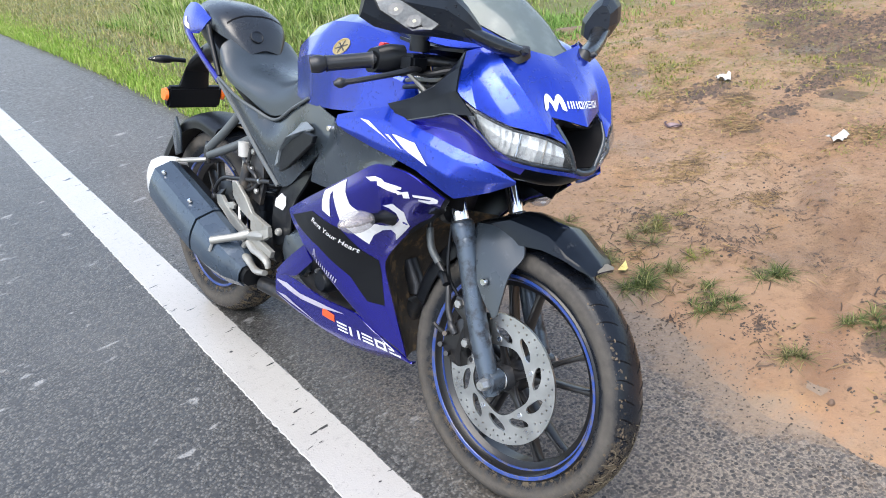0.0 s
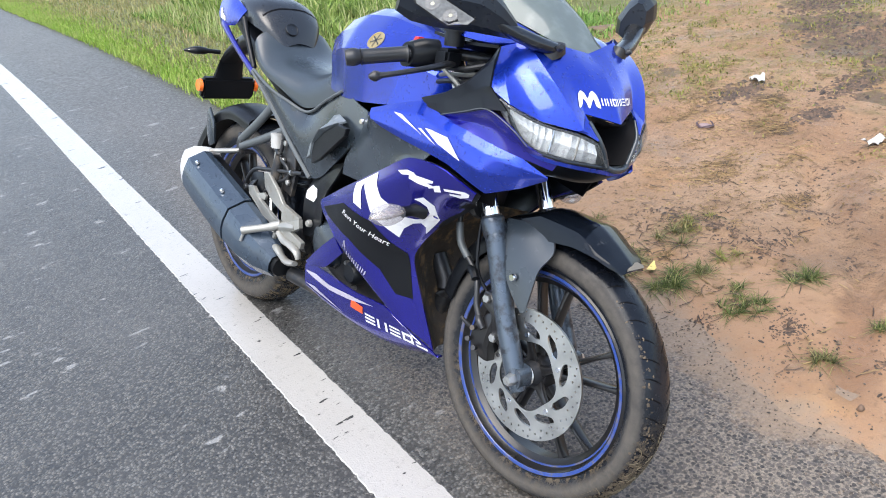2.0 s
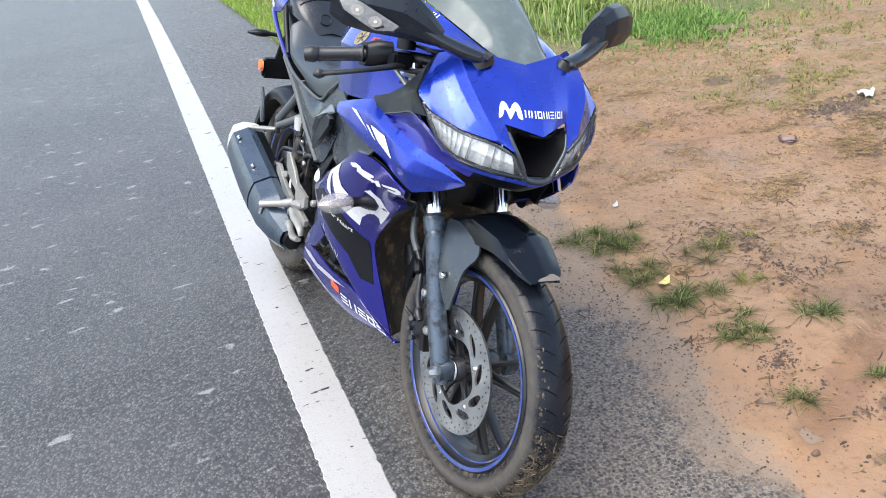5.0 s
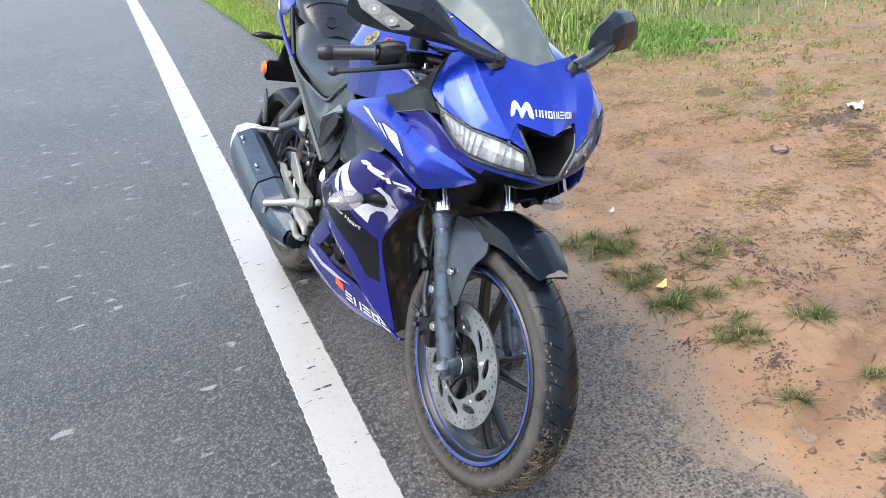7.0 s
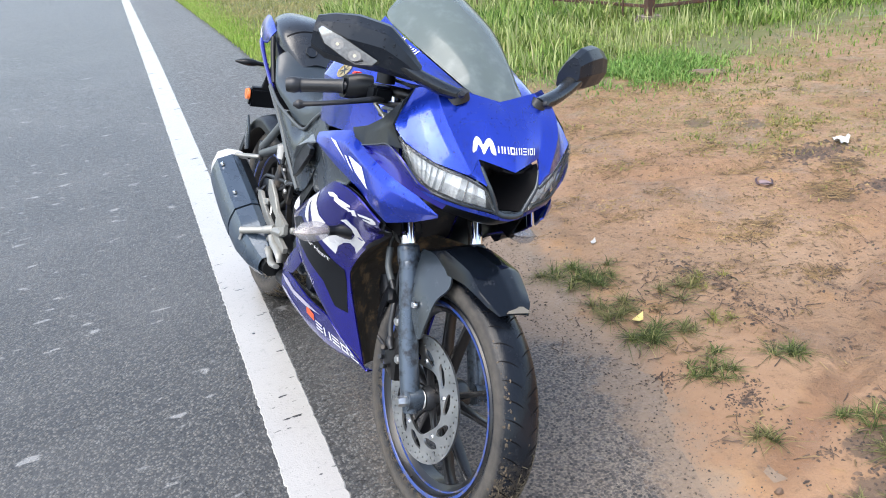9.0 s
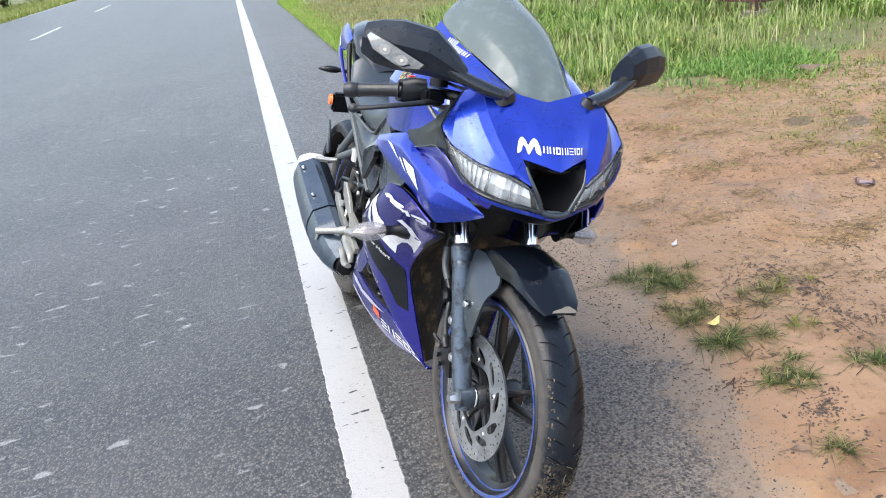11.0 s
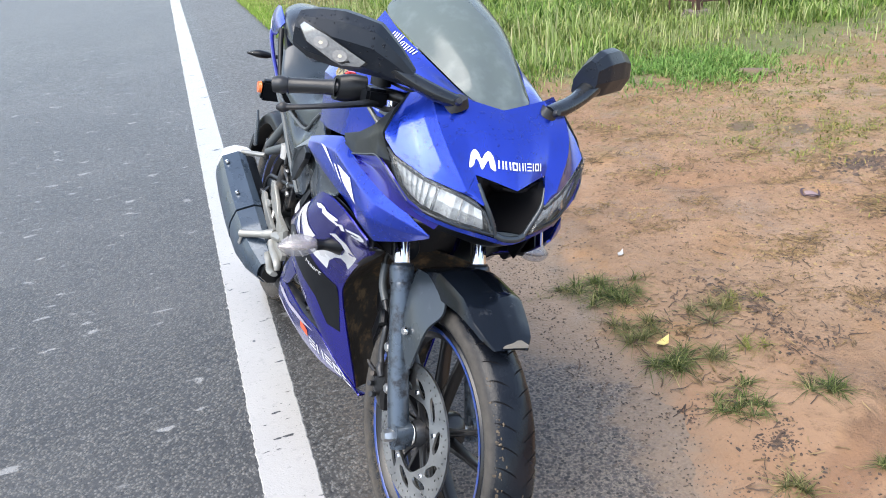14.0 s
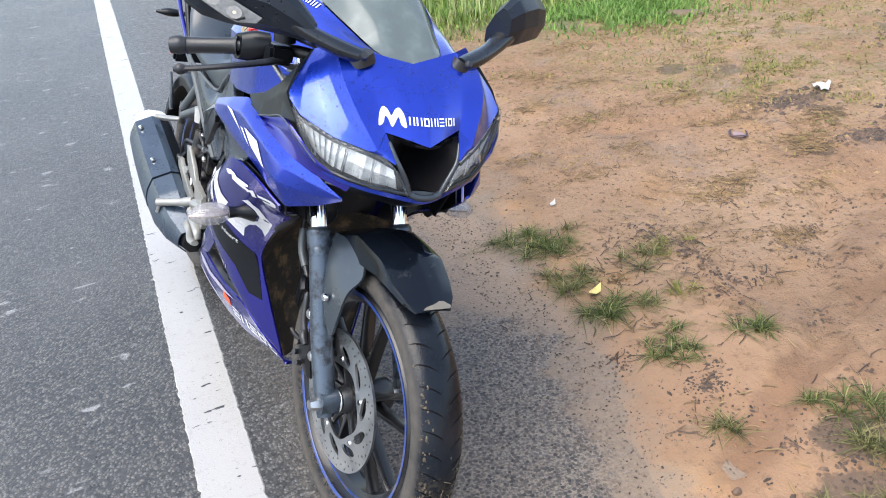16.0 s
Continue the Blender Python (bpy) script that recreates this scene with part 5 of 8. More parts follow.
fork_leg(-1)
fork_leg(1)
part("front_axle", tube([FRONT + Vector((0, -0.1, 0)), FRONT + Vector((0, 0.1, 0))], 0.008, 12, 1), steel, bike, "", STEER)
part("lower_yoke", block((-0.185, 0, 0.695), (0.07, 0.22, 0.03), 0.006), black_matt, bike, "", STEER)

# front fender
rows = []
for deg, r, half in ((58.5, 0.316, 0.036), (63, 0.320, 0.052), (69, 0.327, 0.062), (78, 0.340, 0.066), (95, 0.342, 0.066), (115, 0.328, 0.066)):
    a = radians(deg)
    p = lambda rad, y: (FRONT.x + rad * math.cos(a), y, FRONT.z + rad * math.sin(a))
    skirt = 0.006 if deg < 60 else 0.012 if deg < 66 else 0.020 if deg < 70 else 0.040 if deg < 80 else 0.056
    lift = 0.004 if deg < 66 else 0.010
    rows.append([p(r - skirt, -half), p(r - lift, -half * 0.93), p(r - lift * 0.2, -half * 0.5), p(r + 0.002, 0), p(r - lift * 0.2, half * 0.5), p(r - lift, half * 0.93), p(r - skirt, half)])
fender = part("front_fender", sheet(rows, 4, 5, 0.004, FRONT, 0.75), fender_black, bike, "glossy black front fender with muddy tip", STEER, crease=24)
cake = []
for deg, r, y0, y1 in ((58.7, 0.3182, -0.022, 0.032), (59.6, 0.3192, -0.016, 0.034), (60.4, 0.3200, 0.002, 0.028), (61.2, 0.3208, 0.012, 0.022)):
    a = radians(deg)
    cake.append([(FRONT.x + r * math.cos(a), y0 + (y1 - y0) * f, FRONT.z + r * math.sin(a)) for f in (0, 0.3, 0.65, 1)])
part("mud_cake", sheet(cake, 4, 4, 0.002, FRONT), surface("pale_mud", (0.16, 0.145, 0.12), 0.8, 0, 0.3, 40, 200, 0.5), fender, "pale dried mud on the fender tip")
rear_rows = []
for deg, r, half in ((115, 0.322, 0.056), (135, 0.310, 0.056), (150, 0.304, 0.054), (162, 0.302, 0.050)):
    a = radians(deg)
    p = lambda rad, y: (FRONT.x + rad * math.cos(a), y, FRONT.z + rad * math.sin(a))
    rear_rows.append([p(r - 0.042, -half - 0.006), p(r - 0.006, -half * 0.9), p(r, 0), p(r - 0.006, half * 0.9), p(r - 0.042, half + 0.006)])
part("fender_tail", sheet(rear_rows, 4, 4, 0.004, FRONT), black_matt, fender)
for s in (1, -1):
    stay = sheet([[(-0.108, -0.064, 0.588), (-0.05, -0.062, 0.592), (0.015, -0.064, 0.578)], [(-0.10, -0.082, 0.55), (-0.045, -0.080, 0.555), (0.022, -0.068, 0.548)], [(-0.08, -0.093, 0.50), (-0.035, -0.092, 0.50), (0.006, -0.084, 0.512)], [(-0.045, -0.097, 0.45), (-0.022, -0.096, 0.45), (0.001, -0.093, 0.462)], [(-0.012, -0.098, 0.418), (-0.008, -0.098, 0.42), (-0.003, -0.097, 0.425)]], 4, 4, 0.005, FRONT)
    part("fender_stay", stay if s > 0 else flip(stay), grey_matt, fender, "grey-black plastic stay on the fork")

# brake caliper and hose
caliper = part("brake_caliper", loft([ring_at((-0.098, -0.066, 0.385), (1, 0, 0.4), (0, 1, 0), 0.036, 0.040, 12, 3.5), ring_at((-0.116, -0.066, 0.350), (1, 0, 0.2), (0, 1, 0), 0.060, 0.054, 12, 3.5), ring_at((-0.122, -0.066, 0.310), (1, 0, 0), (0, 1, 0), 0.056, 0.056, 12, 3.5), ring_at((-0.112, -0.066, 0.282), (1, 0, -0.3), (0, 1, 0), 0.040, 0.044, 12, 3.5)], 3, True, 0.6), hub_black, bike, "black brake caliper behind the fork leg", STEER, crease=25)
part("caliper_bracket", slab([(-0.060, -0.084, 0.425), (-0.120, -0.084, 0.430), (-0.128, -0.084, 0.405), (-0.095, -0.084, 0.385), (-0.085, -0.084, 0.335), (-0.060, -0.084, 0.325), (-0.045, -0.084, 0.36)], 0.012), hub_black, caliper)
for q in ((-0.109, -0.088, 0.416), (-0.078, -0.088, 0.339)):
    part("bracket_bolt", bolt(q, (0, -1, 0), 0.0105, 0.010, 6), steel, caliper, "hexagonal steel bolt")
for q in ((-0.132, -0.094, 0.342), (-0.122, -0.094, 0.300), (-0.145, -0.090, 0.312)):
    part("caliper_pin", tube([q, (q[0] + 0.004, q[1] - 0.012, q[2] + 0.004)], 0.0055, 10, 1), dark_metal, caliper)
part("hose_crimp", tube([(-0.128, -0.090, 0.372), (-0.118, -0.096, 0.362), (-0.106, -0.096, 0.350)], [0.007, 0.0085, 0.007], 10), dark_metal, caliper, "dull steel hose crimp")
part("bleed_nipple", tube([(-0.150, -0.090, 0.340), (-0.160, -0.098, 0.350), (-0.166, -0.102, 0.358)], [0.005, 0.0045, 0.003], 8), dark_metal, caliper)
part("brake_hose", tube([(-0.122, -0.092, 0.366), (-0.138, -0.090, 0.392), (-0.150, -0.084, 0.430), (-0.162, -0.078, 0.450), (-0.186, -0.074, 0.470), (-0.222, -0.074, 0.505), (-0.235, -0.070, 0.56), (-0.20, -0.05, 0.70)], 0.0065, 10), rubber, caliper)
part("hose_sleeve", tube([(-0.196, -0.074, 0.478), (-0.222, -0.074, 0.505), (-0.236, -0.070, 0.545)], 0.0085, 10), edge_grey, caliper, "pale grey hose sleeve")
part("hose_clip", tube([(-0.150, -0.092, 0.446), (-0.165, -0.086, 0.458), (-0.180, -0.080, 0.458)], 0.009, 8), black_matt, caliper)
part("speed_cable", tube([(-0.05, -0.06, 0.33), (-0.12, -0.06, 0.40), (-0.165, -0.075, 0.47), (-0.18, -0.06, 0.62)], 0.004, 8), black_matt, caliper)

# ---- nose ----
half_nose = [
    [(-0.100, -0.145, 0.929), (-0.088, -0.168, 0.900), (-0.072, -0.186, 0.876), (-0.056, -0.199, 0.858)],
    [(-0.096, -0.142, 0.931), (-0.066, -0.165, 0.893), (-0.036, -0.184, 0.862), (-0.012, -0.190, 0.836)],
    [(-0.086, -0.140, 0.934), (-0.044, -0.160, 0.892), (-0.006, -0.165, 0.855), (0.030, -0.145, 0.812)],
    [(-0.072, -0.136, 0.938), (-0.022, -0.148, 0.896), (0.024, -0.136, 0.854), (0.072, -0.100, 0.802)],
    [(-0.055, -0.124, 0.946), (-0.002, -0.130, 0.908), (0.042, -0.119, 0.864), (0.079, -0.088, 0.804)],
    [(-0.025, -0.088, 0.945), (0.012, -0.086, 0.906), (0.041, -0.080, 0.867), (0.060, -0.069, 0.830)],
    [(-0.015, -0.040, 0.938), (0.025, -0.042, 0.903), (0.055, -0.040, 0.864), (0.078, -0.030, 0.822)],
]
swell = (0.003, 0.008, 0.014, 0.019)
out_dir = Vector((0.25, -1.0, 0.2)).normalized()
for k in range(4):
    a, b = Vector(half_nose[k][0]), Vector(half_nose[k][3])
    half_nose[k] = [tuple(a.lerp(b, u / 9) + out_dir * (swell[k] * 4 * u / 9 * (1 - u / 9))) for u in range(10)]
half_nose[4:] = [[tuple(v) for v in curve(r, 3)] for r in half_nose[4:]]
centre = [(-0.010, 0, 0.932), (0.030, 0, 0.902), (0.064, 0, 0.862), (0.091, 0, 0.815)]
centre = [tuple(v) for v in curve(centre, 3)]
nose_shape = sheet(half_nose + [centre] + [[(x, -y, z - 0.12 * y) for x, y, z in r] for r in reversed(half_nose)], 2, 5, 0.004, tight=0.88)
nose = part("nose_cowl", nose_shape, blue, bike, "wet metallic blue nose cowl", crease=22)
for s in (1, -1):
    lip = sheet([[(0.072, -0.100, 0.802), (0.079, -0.088, 0.804), (0.060, -0.069, 0.830)], [(0.083, -0.080, 0.796), (0.085, -0.073, 0.800), (0.076, -0.064, 0.812)], [(0.094, -0.061, 0.786), (0.094, -0.060, 0.787), (0.093, -0.058, 0.789)]], 4, 5, 0.004, tight=0.5)
    part("nose_strip", lip if s > 0 else flip_high(lip), blue, nose)

# air intake between the lamps
intake_rows = [[(0.058, -0.069, 0.829), (0.088, 0, 0.815), (0.058, 0.069, 0.829)], [(0.080, -0.062, 0.805), (0.03, 0, 0.800), (0.080, 0.062, 0.805)], [(0.092, -0.046, 0.772), (0.0, 0, 0.770), (0.092, 0.046, 0.772)], [(0.094, -0.028, 0.738), (0.06, 0, 0.732), (0.094, 0.028, 0.738)]]
intake = part("air_intake", sheet(intake_rows, 6, 5, 0.004), hollow_black, nose, "black recessed air intake")
for s in (1, -1):
    trim = tube([(0.072, -0.066 * s, 0.818), (0.090, -0.056 * s, 0.790), (0.096, -0.042 * s, 0.765), (0.097, -0.028 * s, 0.736)], [0.003, 0.0042, 0.0048, 0.0042], 10)
    part("intake_trim", trim, grey_matt, intake, "grey edge of the intake")
part("intake_sill", tube([(0.097, -0.028, 0.736), (0.101, -0.012, 0.731), (0.101, 0.012, 0.731), (0.097, 0.028, 0.736)], 0.006, 10), grey_matt, intake)

# headlamps
up_edge = [(-0.030, -0.197, 0.845), (-0.006, -0.188, 0.832), (0.034, -0.145, 0.809), (0.074, -0.100, 0.798), (0.095, -0.062, 0.782), (0.097, -0.036, 0.745)]
low_edge = [(-0.010, -0.192, 0.818), (0.006, -0.174, 0.780), (0.030, -0.149, 0.757), (0.067, -0.104, 0.745), (0.090, -0.048, 0.738), (0.097, -0.032, 0.737)]
mid_edge = [tuple((a + b) / 2 + d for a, b, d in zip(p, q, (0.008, -0.004, 0))) for p, q in zip(up_edge, low_edge)]
lens_shape = sheet([up_edge, mid_edge, low_edge], 5, 5, 0.002)
back = sheet([[(x - 0.022, y * 0.93, z - 0.004) for x, y, z in up_edge], [(x - 0.045, y * 0.9, z) for x, y, z in mid_edge], [(x - 0.020, y * 0.93, z + 0.004) for x, y, z in low_edge]], 5, 5, 0.003)
def edge_at(edge, t):
    """The place at share t of a line of points."""
    k = t * (len(edge) - 1)
    i = min(int(k), len(edge) - 2)
    return Vector(edge[i]).lerp(Vector(edge[i + 1]), k - i)


def facets(t0, t1, count, deep, shallow):
    """Upright reflector facets, folded like a fan, set back behind the lens."""
    rows = []
    for k in range(count + 1):
        t = t0 + (t1 - t0) * k / count
        back_by = Vector((-(deep if k % 2 else shallow), 0, 0))
        a, b, c = (edge_at(q, t) for q in (up_edge, mid_edge, low_edge))
        line = [a.lerp(b, 0.12), b, c.lerp(b, 0.12)]
        rows.append([(v.x + back_by.x, v.y * 0.95, v.z) for v in line])
    return sheet(rows, 1, 1, 0.002)


for s in (1, -1):
    g = (lambda q: q) if s > 0 else flip_high
    lamp_part = part("headlamp", g(back), lamp_silver, bike, "clear headlamp with silver reflector")
    lens = part("lens", g(lens_shape), lens_clear, lamp_part, "clear wet plastic lens")
    lens.visible_shadow = False
    part("reflector", g(facets(0.10, 0.46, 16, 0.020, 0.009)), lamp_silver, lamp_part, "folded silver reflector", crease=10)
    part("reflector", g(facets(0.48, 0.80, 6, 0.014, 0.009)), lamp_silver, lamp_part, "folded silver reflector", crease=10)
    for t in (0.47, 0.64):
        a, c = edge_at(up_edge, t), edge_at(low_edge, t)
        part("reflector_rib", g(tube([(a.x - 0.004, a.y * 0.97, a.z - 0.004), (c.x - 0.004, c.y * 0.97, c.z + 0.004)], 0.0022, 8, 2)), chrome, lamp_part)
    corner = [edge_at(up_edge, 0.02), edge_at(up_edge, 0.14), edge_at(low_edge, 0.16), edge_at(low_edge, 0.02)]
    part("lamp_corner", g(slab([(v.x - 0.010, v.y * 0.96, v.z) for v in corner], 0.004, 0.001)), hollow_black, lamp_part)
    inner = [edge_at(up_edge, 0.80), edge_at(up_edge, 0.97), edge_at(low_edge, 0.97), edge_at(low_edge, 0.84)]
    part("lamp_divider", g(slab([(v.x - 0.007, v.y, v.z) for v in inner], 0.006, 0.001)), black_matt, lamp_part)
    part("lamp_bezel", g(tube(low_edge, 0.0038, 8)), black_paint, lamp_part)
    part("lamp_brow", g(tube([(x - 0.002, y, z - 0.003) for x, y, z in up_edge[:5]], 0.0022, 8)), black_paint, lamp_part)

# lip and chin below the lamps
half_lip = [[(-0.006, -0.188, 0.796), (0.006, -0.175, 0.776), (0.030, -0.150, 0.753), (0.067, -0.105, 0.741), (0.091, -0.048, 0.733)], [(-0.018, -0.178, 0.768), (0.000, -0.168, 0.756), (0.028, -0.148, 0.738), (0.064, -0.104, 0.727), (0.089, -0.048, 0.718)]]
half_lip[1] = [tuple(Vector(a).lerp(Vector(b), 0.5)) for a, b in zip(*half_lip)]
lip_rows = [r + [(0.100, 0, z)] + [(x, -y, h - 0.12 * y) for x, y, h in reversed(r)] for r, z in zip(half_lip, (0.727, 0.7195))]
part("nose_lip", sheet(lip_rows, 4, 3, 0.005), blue, bike, "blue lip below the headlamps")
chin_rows = [[(0.022, -0.145, 0.747), (0.07, -0.085, 0.732), (0.097, 0, 0.719), (0.07, 0.085, 0.740), (0.022, 0.145, 0.762)], [(-0.03, -0.13, 0.715), (0.01, -0.075, 0.705), (0.03, 0, 0.690), (0.01, 0.075, 0.705), (-0.03, 0.13, 0.715)], [(-0.10, -0.13, 0.705), (-0.06, -0.06, 0.695), (-0.05, 0, 0.690), (-0.06, 0.06, 0.695), (-0.10, 0.13, 0.705)], [(-0.20, -0.12, 0.70), (-0.17, -0.05, 0.69), (-0.165, 0, 0.69), (-0.17, 0.05, 0.69), (-0.20, 0.12, 0.70)]]
part("chin", sheet(chin_rows, 4, 4, 0.004, (-0.1, 0, 0.9)), black_matt, bike, "matt black panel under the nose")

# windscreen and its flanks
ws_edge = [(-0.020, -0.052, 0.939), (-0.042, -0.066, 0.948), (-0.08, -0.078, 0.962), (-0.17, -0.104, 0.995), (-0.26, -0.120, 1.024), (-0.340, -0.122, 1.050), (-0.375, -0.085, 1.085), (-0.385, 0, 1.105)]
ws_rows = []
for f in (0, 0.15, 0.35, 0.6, 0.82, 1.0):
    k = f * (len(ws_edge) - 2)
    i = min(int(k), len(ws_edge) - 3)
    e = Vector(ws_edge[i]).lerp(Vector(ws_edge[i + 1]), k - i)
    top = Vector((-0.012, 0, 0.932)).lerp(Vector((-0.345, 0, 1.112)), f) + Vector((0.02, 0, 0.032)) * math.sin(math.pi * min(1, f * 0.85))
    side = Vector((e.x, e.y, e.z))
    q = [side, side.lerp(top, 0.45) + Vector((0.012, -0.010, 0.012)) * min(1, f * 2), top]
    ws_rows.append([tuple(v) for v in q] + [(v.x, -v.y, v.z) for v in (q[1], q[0])])
screen = part("windscreen", sheet(ws_rows, 5, 5, 0.003), screen_smoke, bike, "smoky tinted windscreen beaded with rain")
flank_rows = [[(-0.019, -0.050, 0.938), (-0.042, -0.068, 0.947), (-0.08, -0.080, 0.960), (-0.17, -0.106, 0.993), (-0.26, -0.122, 1.022), (-0.340, -0.124, 1.047)],
              [(-0.018, -0.060, 0.940), (-0.045, -0.092, 0.950), (-0.10, -0.114, 0.960), (-0.18, -0.132, 0.974), (-0.265, -0.143, 0.994), (-0.342, -0.142, 1.016)],
              [(-0.025, -0.090, 0.945), (-0.062, -0.126, 0.942), (-0.12, -0.144, 0.934), (-0.19, -0.156, 0.938), (-0.265, -0.161, 0.954), (-0.33, -0.157, 0.976)]]
flank_shape = sheet(flank_rows, 4, 5, 0.004)
for s in (1, -1):
    fl = part("screen_flank", flank_shape if s > 0 else flip(flank_shape), blue, bike, "blue fairing flank beside the windscreen")
    sticker("brand_bars", marks("vvvvvv", 0.026, 0.0150, 0.0055), (-0.256, -0.13, 0.991), (0.80, 0.40, -0.28), (-0.15, 0.28, 0.90), (0.3, 0.75, -0.6), flank_shape, white_vinyl, fl, "white brand lettering drawn as plain bars", s < 0)
part("cockpit", sheet([[(-0.12, -0.13, 0.93), (-0.10, 0, 0.95), (-0.12, 0.13, 0.93)], [(-0.22, -0.14, 0.93), (-0.22, 0, 0.90), (-0.22, 0.14, 0.93)], [(-0.30, -0.14, 0.94), (-0.30, 0, 0.92), (-0.30, 0.14, 0.94)]], 4, 4, 0.006), black_matt, bike)
part("instrument_panel", block((-0.24, 0, 0.955), (0.05, 0.17, 0.09), 0.015, Matrix.Rotation(radians(-35), 4, "Y")), black_matt, bike, "black instrument panel behind the screen")

# badge on the nose
wave = [(0.000, 0.000), (0.004, 0.020), (0.010, 0.028), (0.017, 0.024), (0.022, 0.015), (0.028, 0.024), (0.035, 0.028), (0.042, 0.020), (0.046, 0.000), (0.037, 0.003), (0.034, 0.014), (0.030, 0.010), (0.023, -0.002), (0.017, 0.010), (0.012, 0.014), (0.009, 0.003)]
sticker("wave_badge", flat(wave, 0.008, 3), (0.1, -0.082, 0.842), (0, 1, 0.0), (0, 0, 1), (-1, 0, 0), nose_shape, white_vinyl, nose, "white wave-shaped badge")
sticker("brand_bars", marks("vvovihioi", 0.0125, 0.0098, 0.0028), (0.1, -0.032, 0.846), (0, 1, 0.0), (0, 0, 1), (-1, 0, 0), nose_shape, white_vinyl, nose, "white brand lettering drawn as plain bars")

# ---- side fairings, built on the right and turned over for the left ----
black_rows = [[(-0.255, -0.190, 0.812), (-0.200, -0.178, 0.832), (-0.150, -0.165, 0.864), (-0.120, -0.153, 0.900), (-0.100, -0.145, 0.931)],
              [(-0.248, -0.202, 0.813), (-0.188, -0.196, 0.830), (-0.136, -0.188, 0.858), (-0.106, -0.180, 0.885), (-0.080, -0.176, 0.903)],
              [(-0.238, -0.204, 0.806), (-0.180, -0.200, 0.812), (-0.125, -0.198, 0.836), (-0.090, -0.198, 0.852), (-0.058, -0.201, 0.862)],
              [(-0.218, -0.208, 0.799), (-0.172, -0.205, 0.792), (-0.110, -0.205, 0.806), (-0.054, -0.206, 0.821), (-0.012, -0.197, 0.824)]]
recess_rows = [[(-0.182, -0.204, 0.789), (-0.115, -0.204, 0.806), (-0.054, -0.205, 0.820), (-0.004, -0.192, 0.797), (0.022, -0.168, 0.765), (0.058, -0.118, 0.742)],
               [(-0.178, -0.201, 0.785), (-0.110, -0.193, 0.788), (-0.052, -0.188, 0.790), (-0.004, -0.178, 0.773), (0.020, -0.158, 0.752), (0.052, -0.116, 0.735)],
               [(-0.175, -0.207, 0.786), (-0.105, -0.201, 0.773), (-0.045, -0.189, 0.757), (0.004, -0.167, 0.743), (0.024, -0.150, 0.736), (0.046, -0.120, 0.724)]]
wing_rows = [[(-0.385, -0.224, 0.770), (-0.315, -0.216, 0.790), (-0.243, -0.206, 0.807), (-0.182, -0.205, 0.791), (-0.110, -0.200, 0.774), (-0.045, -0.189, 0.758), (0.008, -0.162, 0.741), (0.043, -0.126, 0.711)],
             [(-0.380, -0.230, 0.761), (-0.305, -0.227, 0.776), (-0.235, -0.221, 0.781), (-0.175, -0.218, 0.769), (-0.110, -0.212, 0.753), (-0.050, -0.200, 0.738), (0.008, -0.166, 0.724), (0.043, -0.126, 0.710)],
             [(-0.372, -0.233, 0.750), (-0.290, -0.229, 0.742), (-0.220, -0.223, 0.732), (-0.150, -0.217, 0.725), (-0.100, -0.212, 0.716), (-0.058, -0.205, 0.704), (0.006, -0.160, 0.704), (0.043, -0.125, 0.709)],
             [(-0.340, -0.228, 0.738), (-0.265, -0.224, 0.724), (-0.200, -0.219, 0.714), (-0.140, -0.211, 0.701), (-0.096, -0.203, 0.683), (-0.056, -0.184, 0.662), (-0.002, -0.146, 0.682), (0.039, -0.122, 0.704)]]
dark_rows = [[(-0.465, -0.175, 0.748), (-0.390, -0.223, 0.752), (-0.300, -0.222, 0.735), (-0.190, -0.214, 0.711)],
             [(-0.505, -0.165, 0.690), (-0.420, -0.196, 0.700), (-0.320, -0.212, 0.694), (-0.205, -0.217, 0.697)],
             [(-0.570, -0.155, 0.620), (-0.460, -0.178, 0.632), (-0.355, -0.205, 0.648), (-0.235, -0.224, 0.690)],
             [(-0.600, -0.140, 0.575), (-0.505, -0.160, 0.582), (-0.415, -0.188, 0.602), (-0.335, -0.207, 0.644)]]
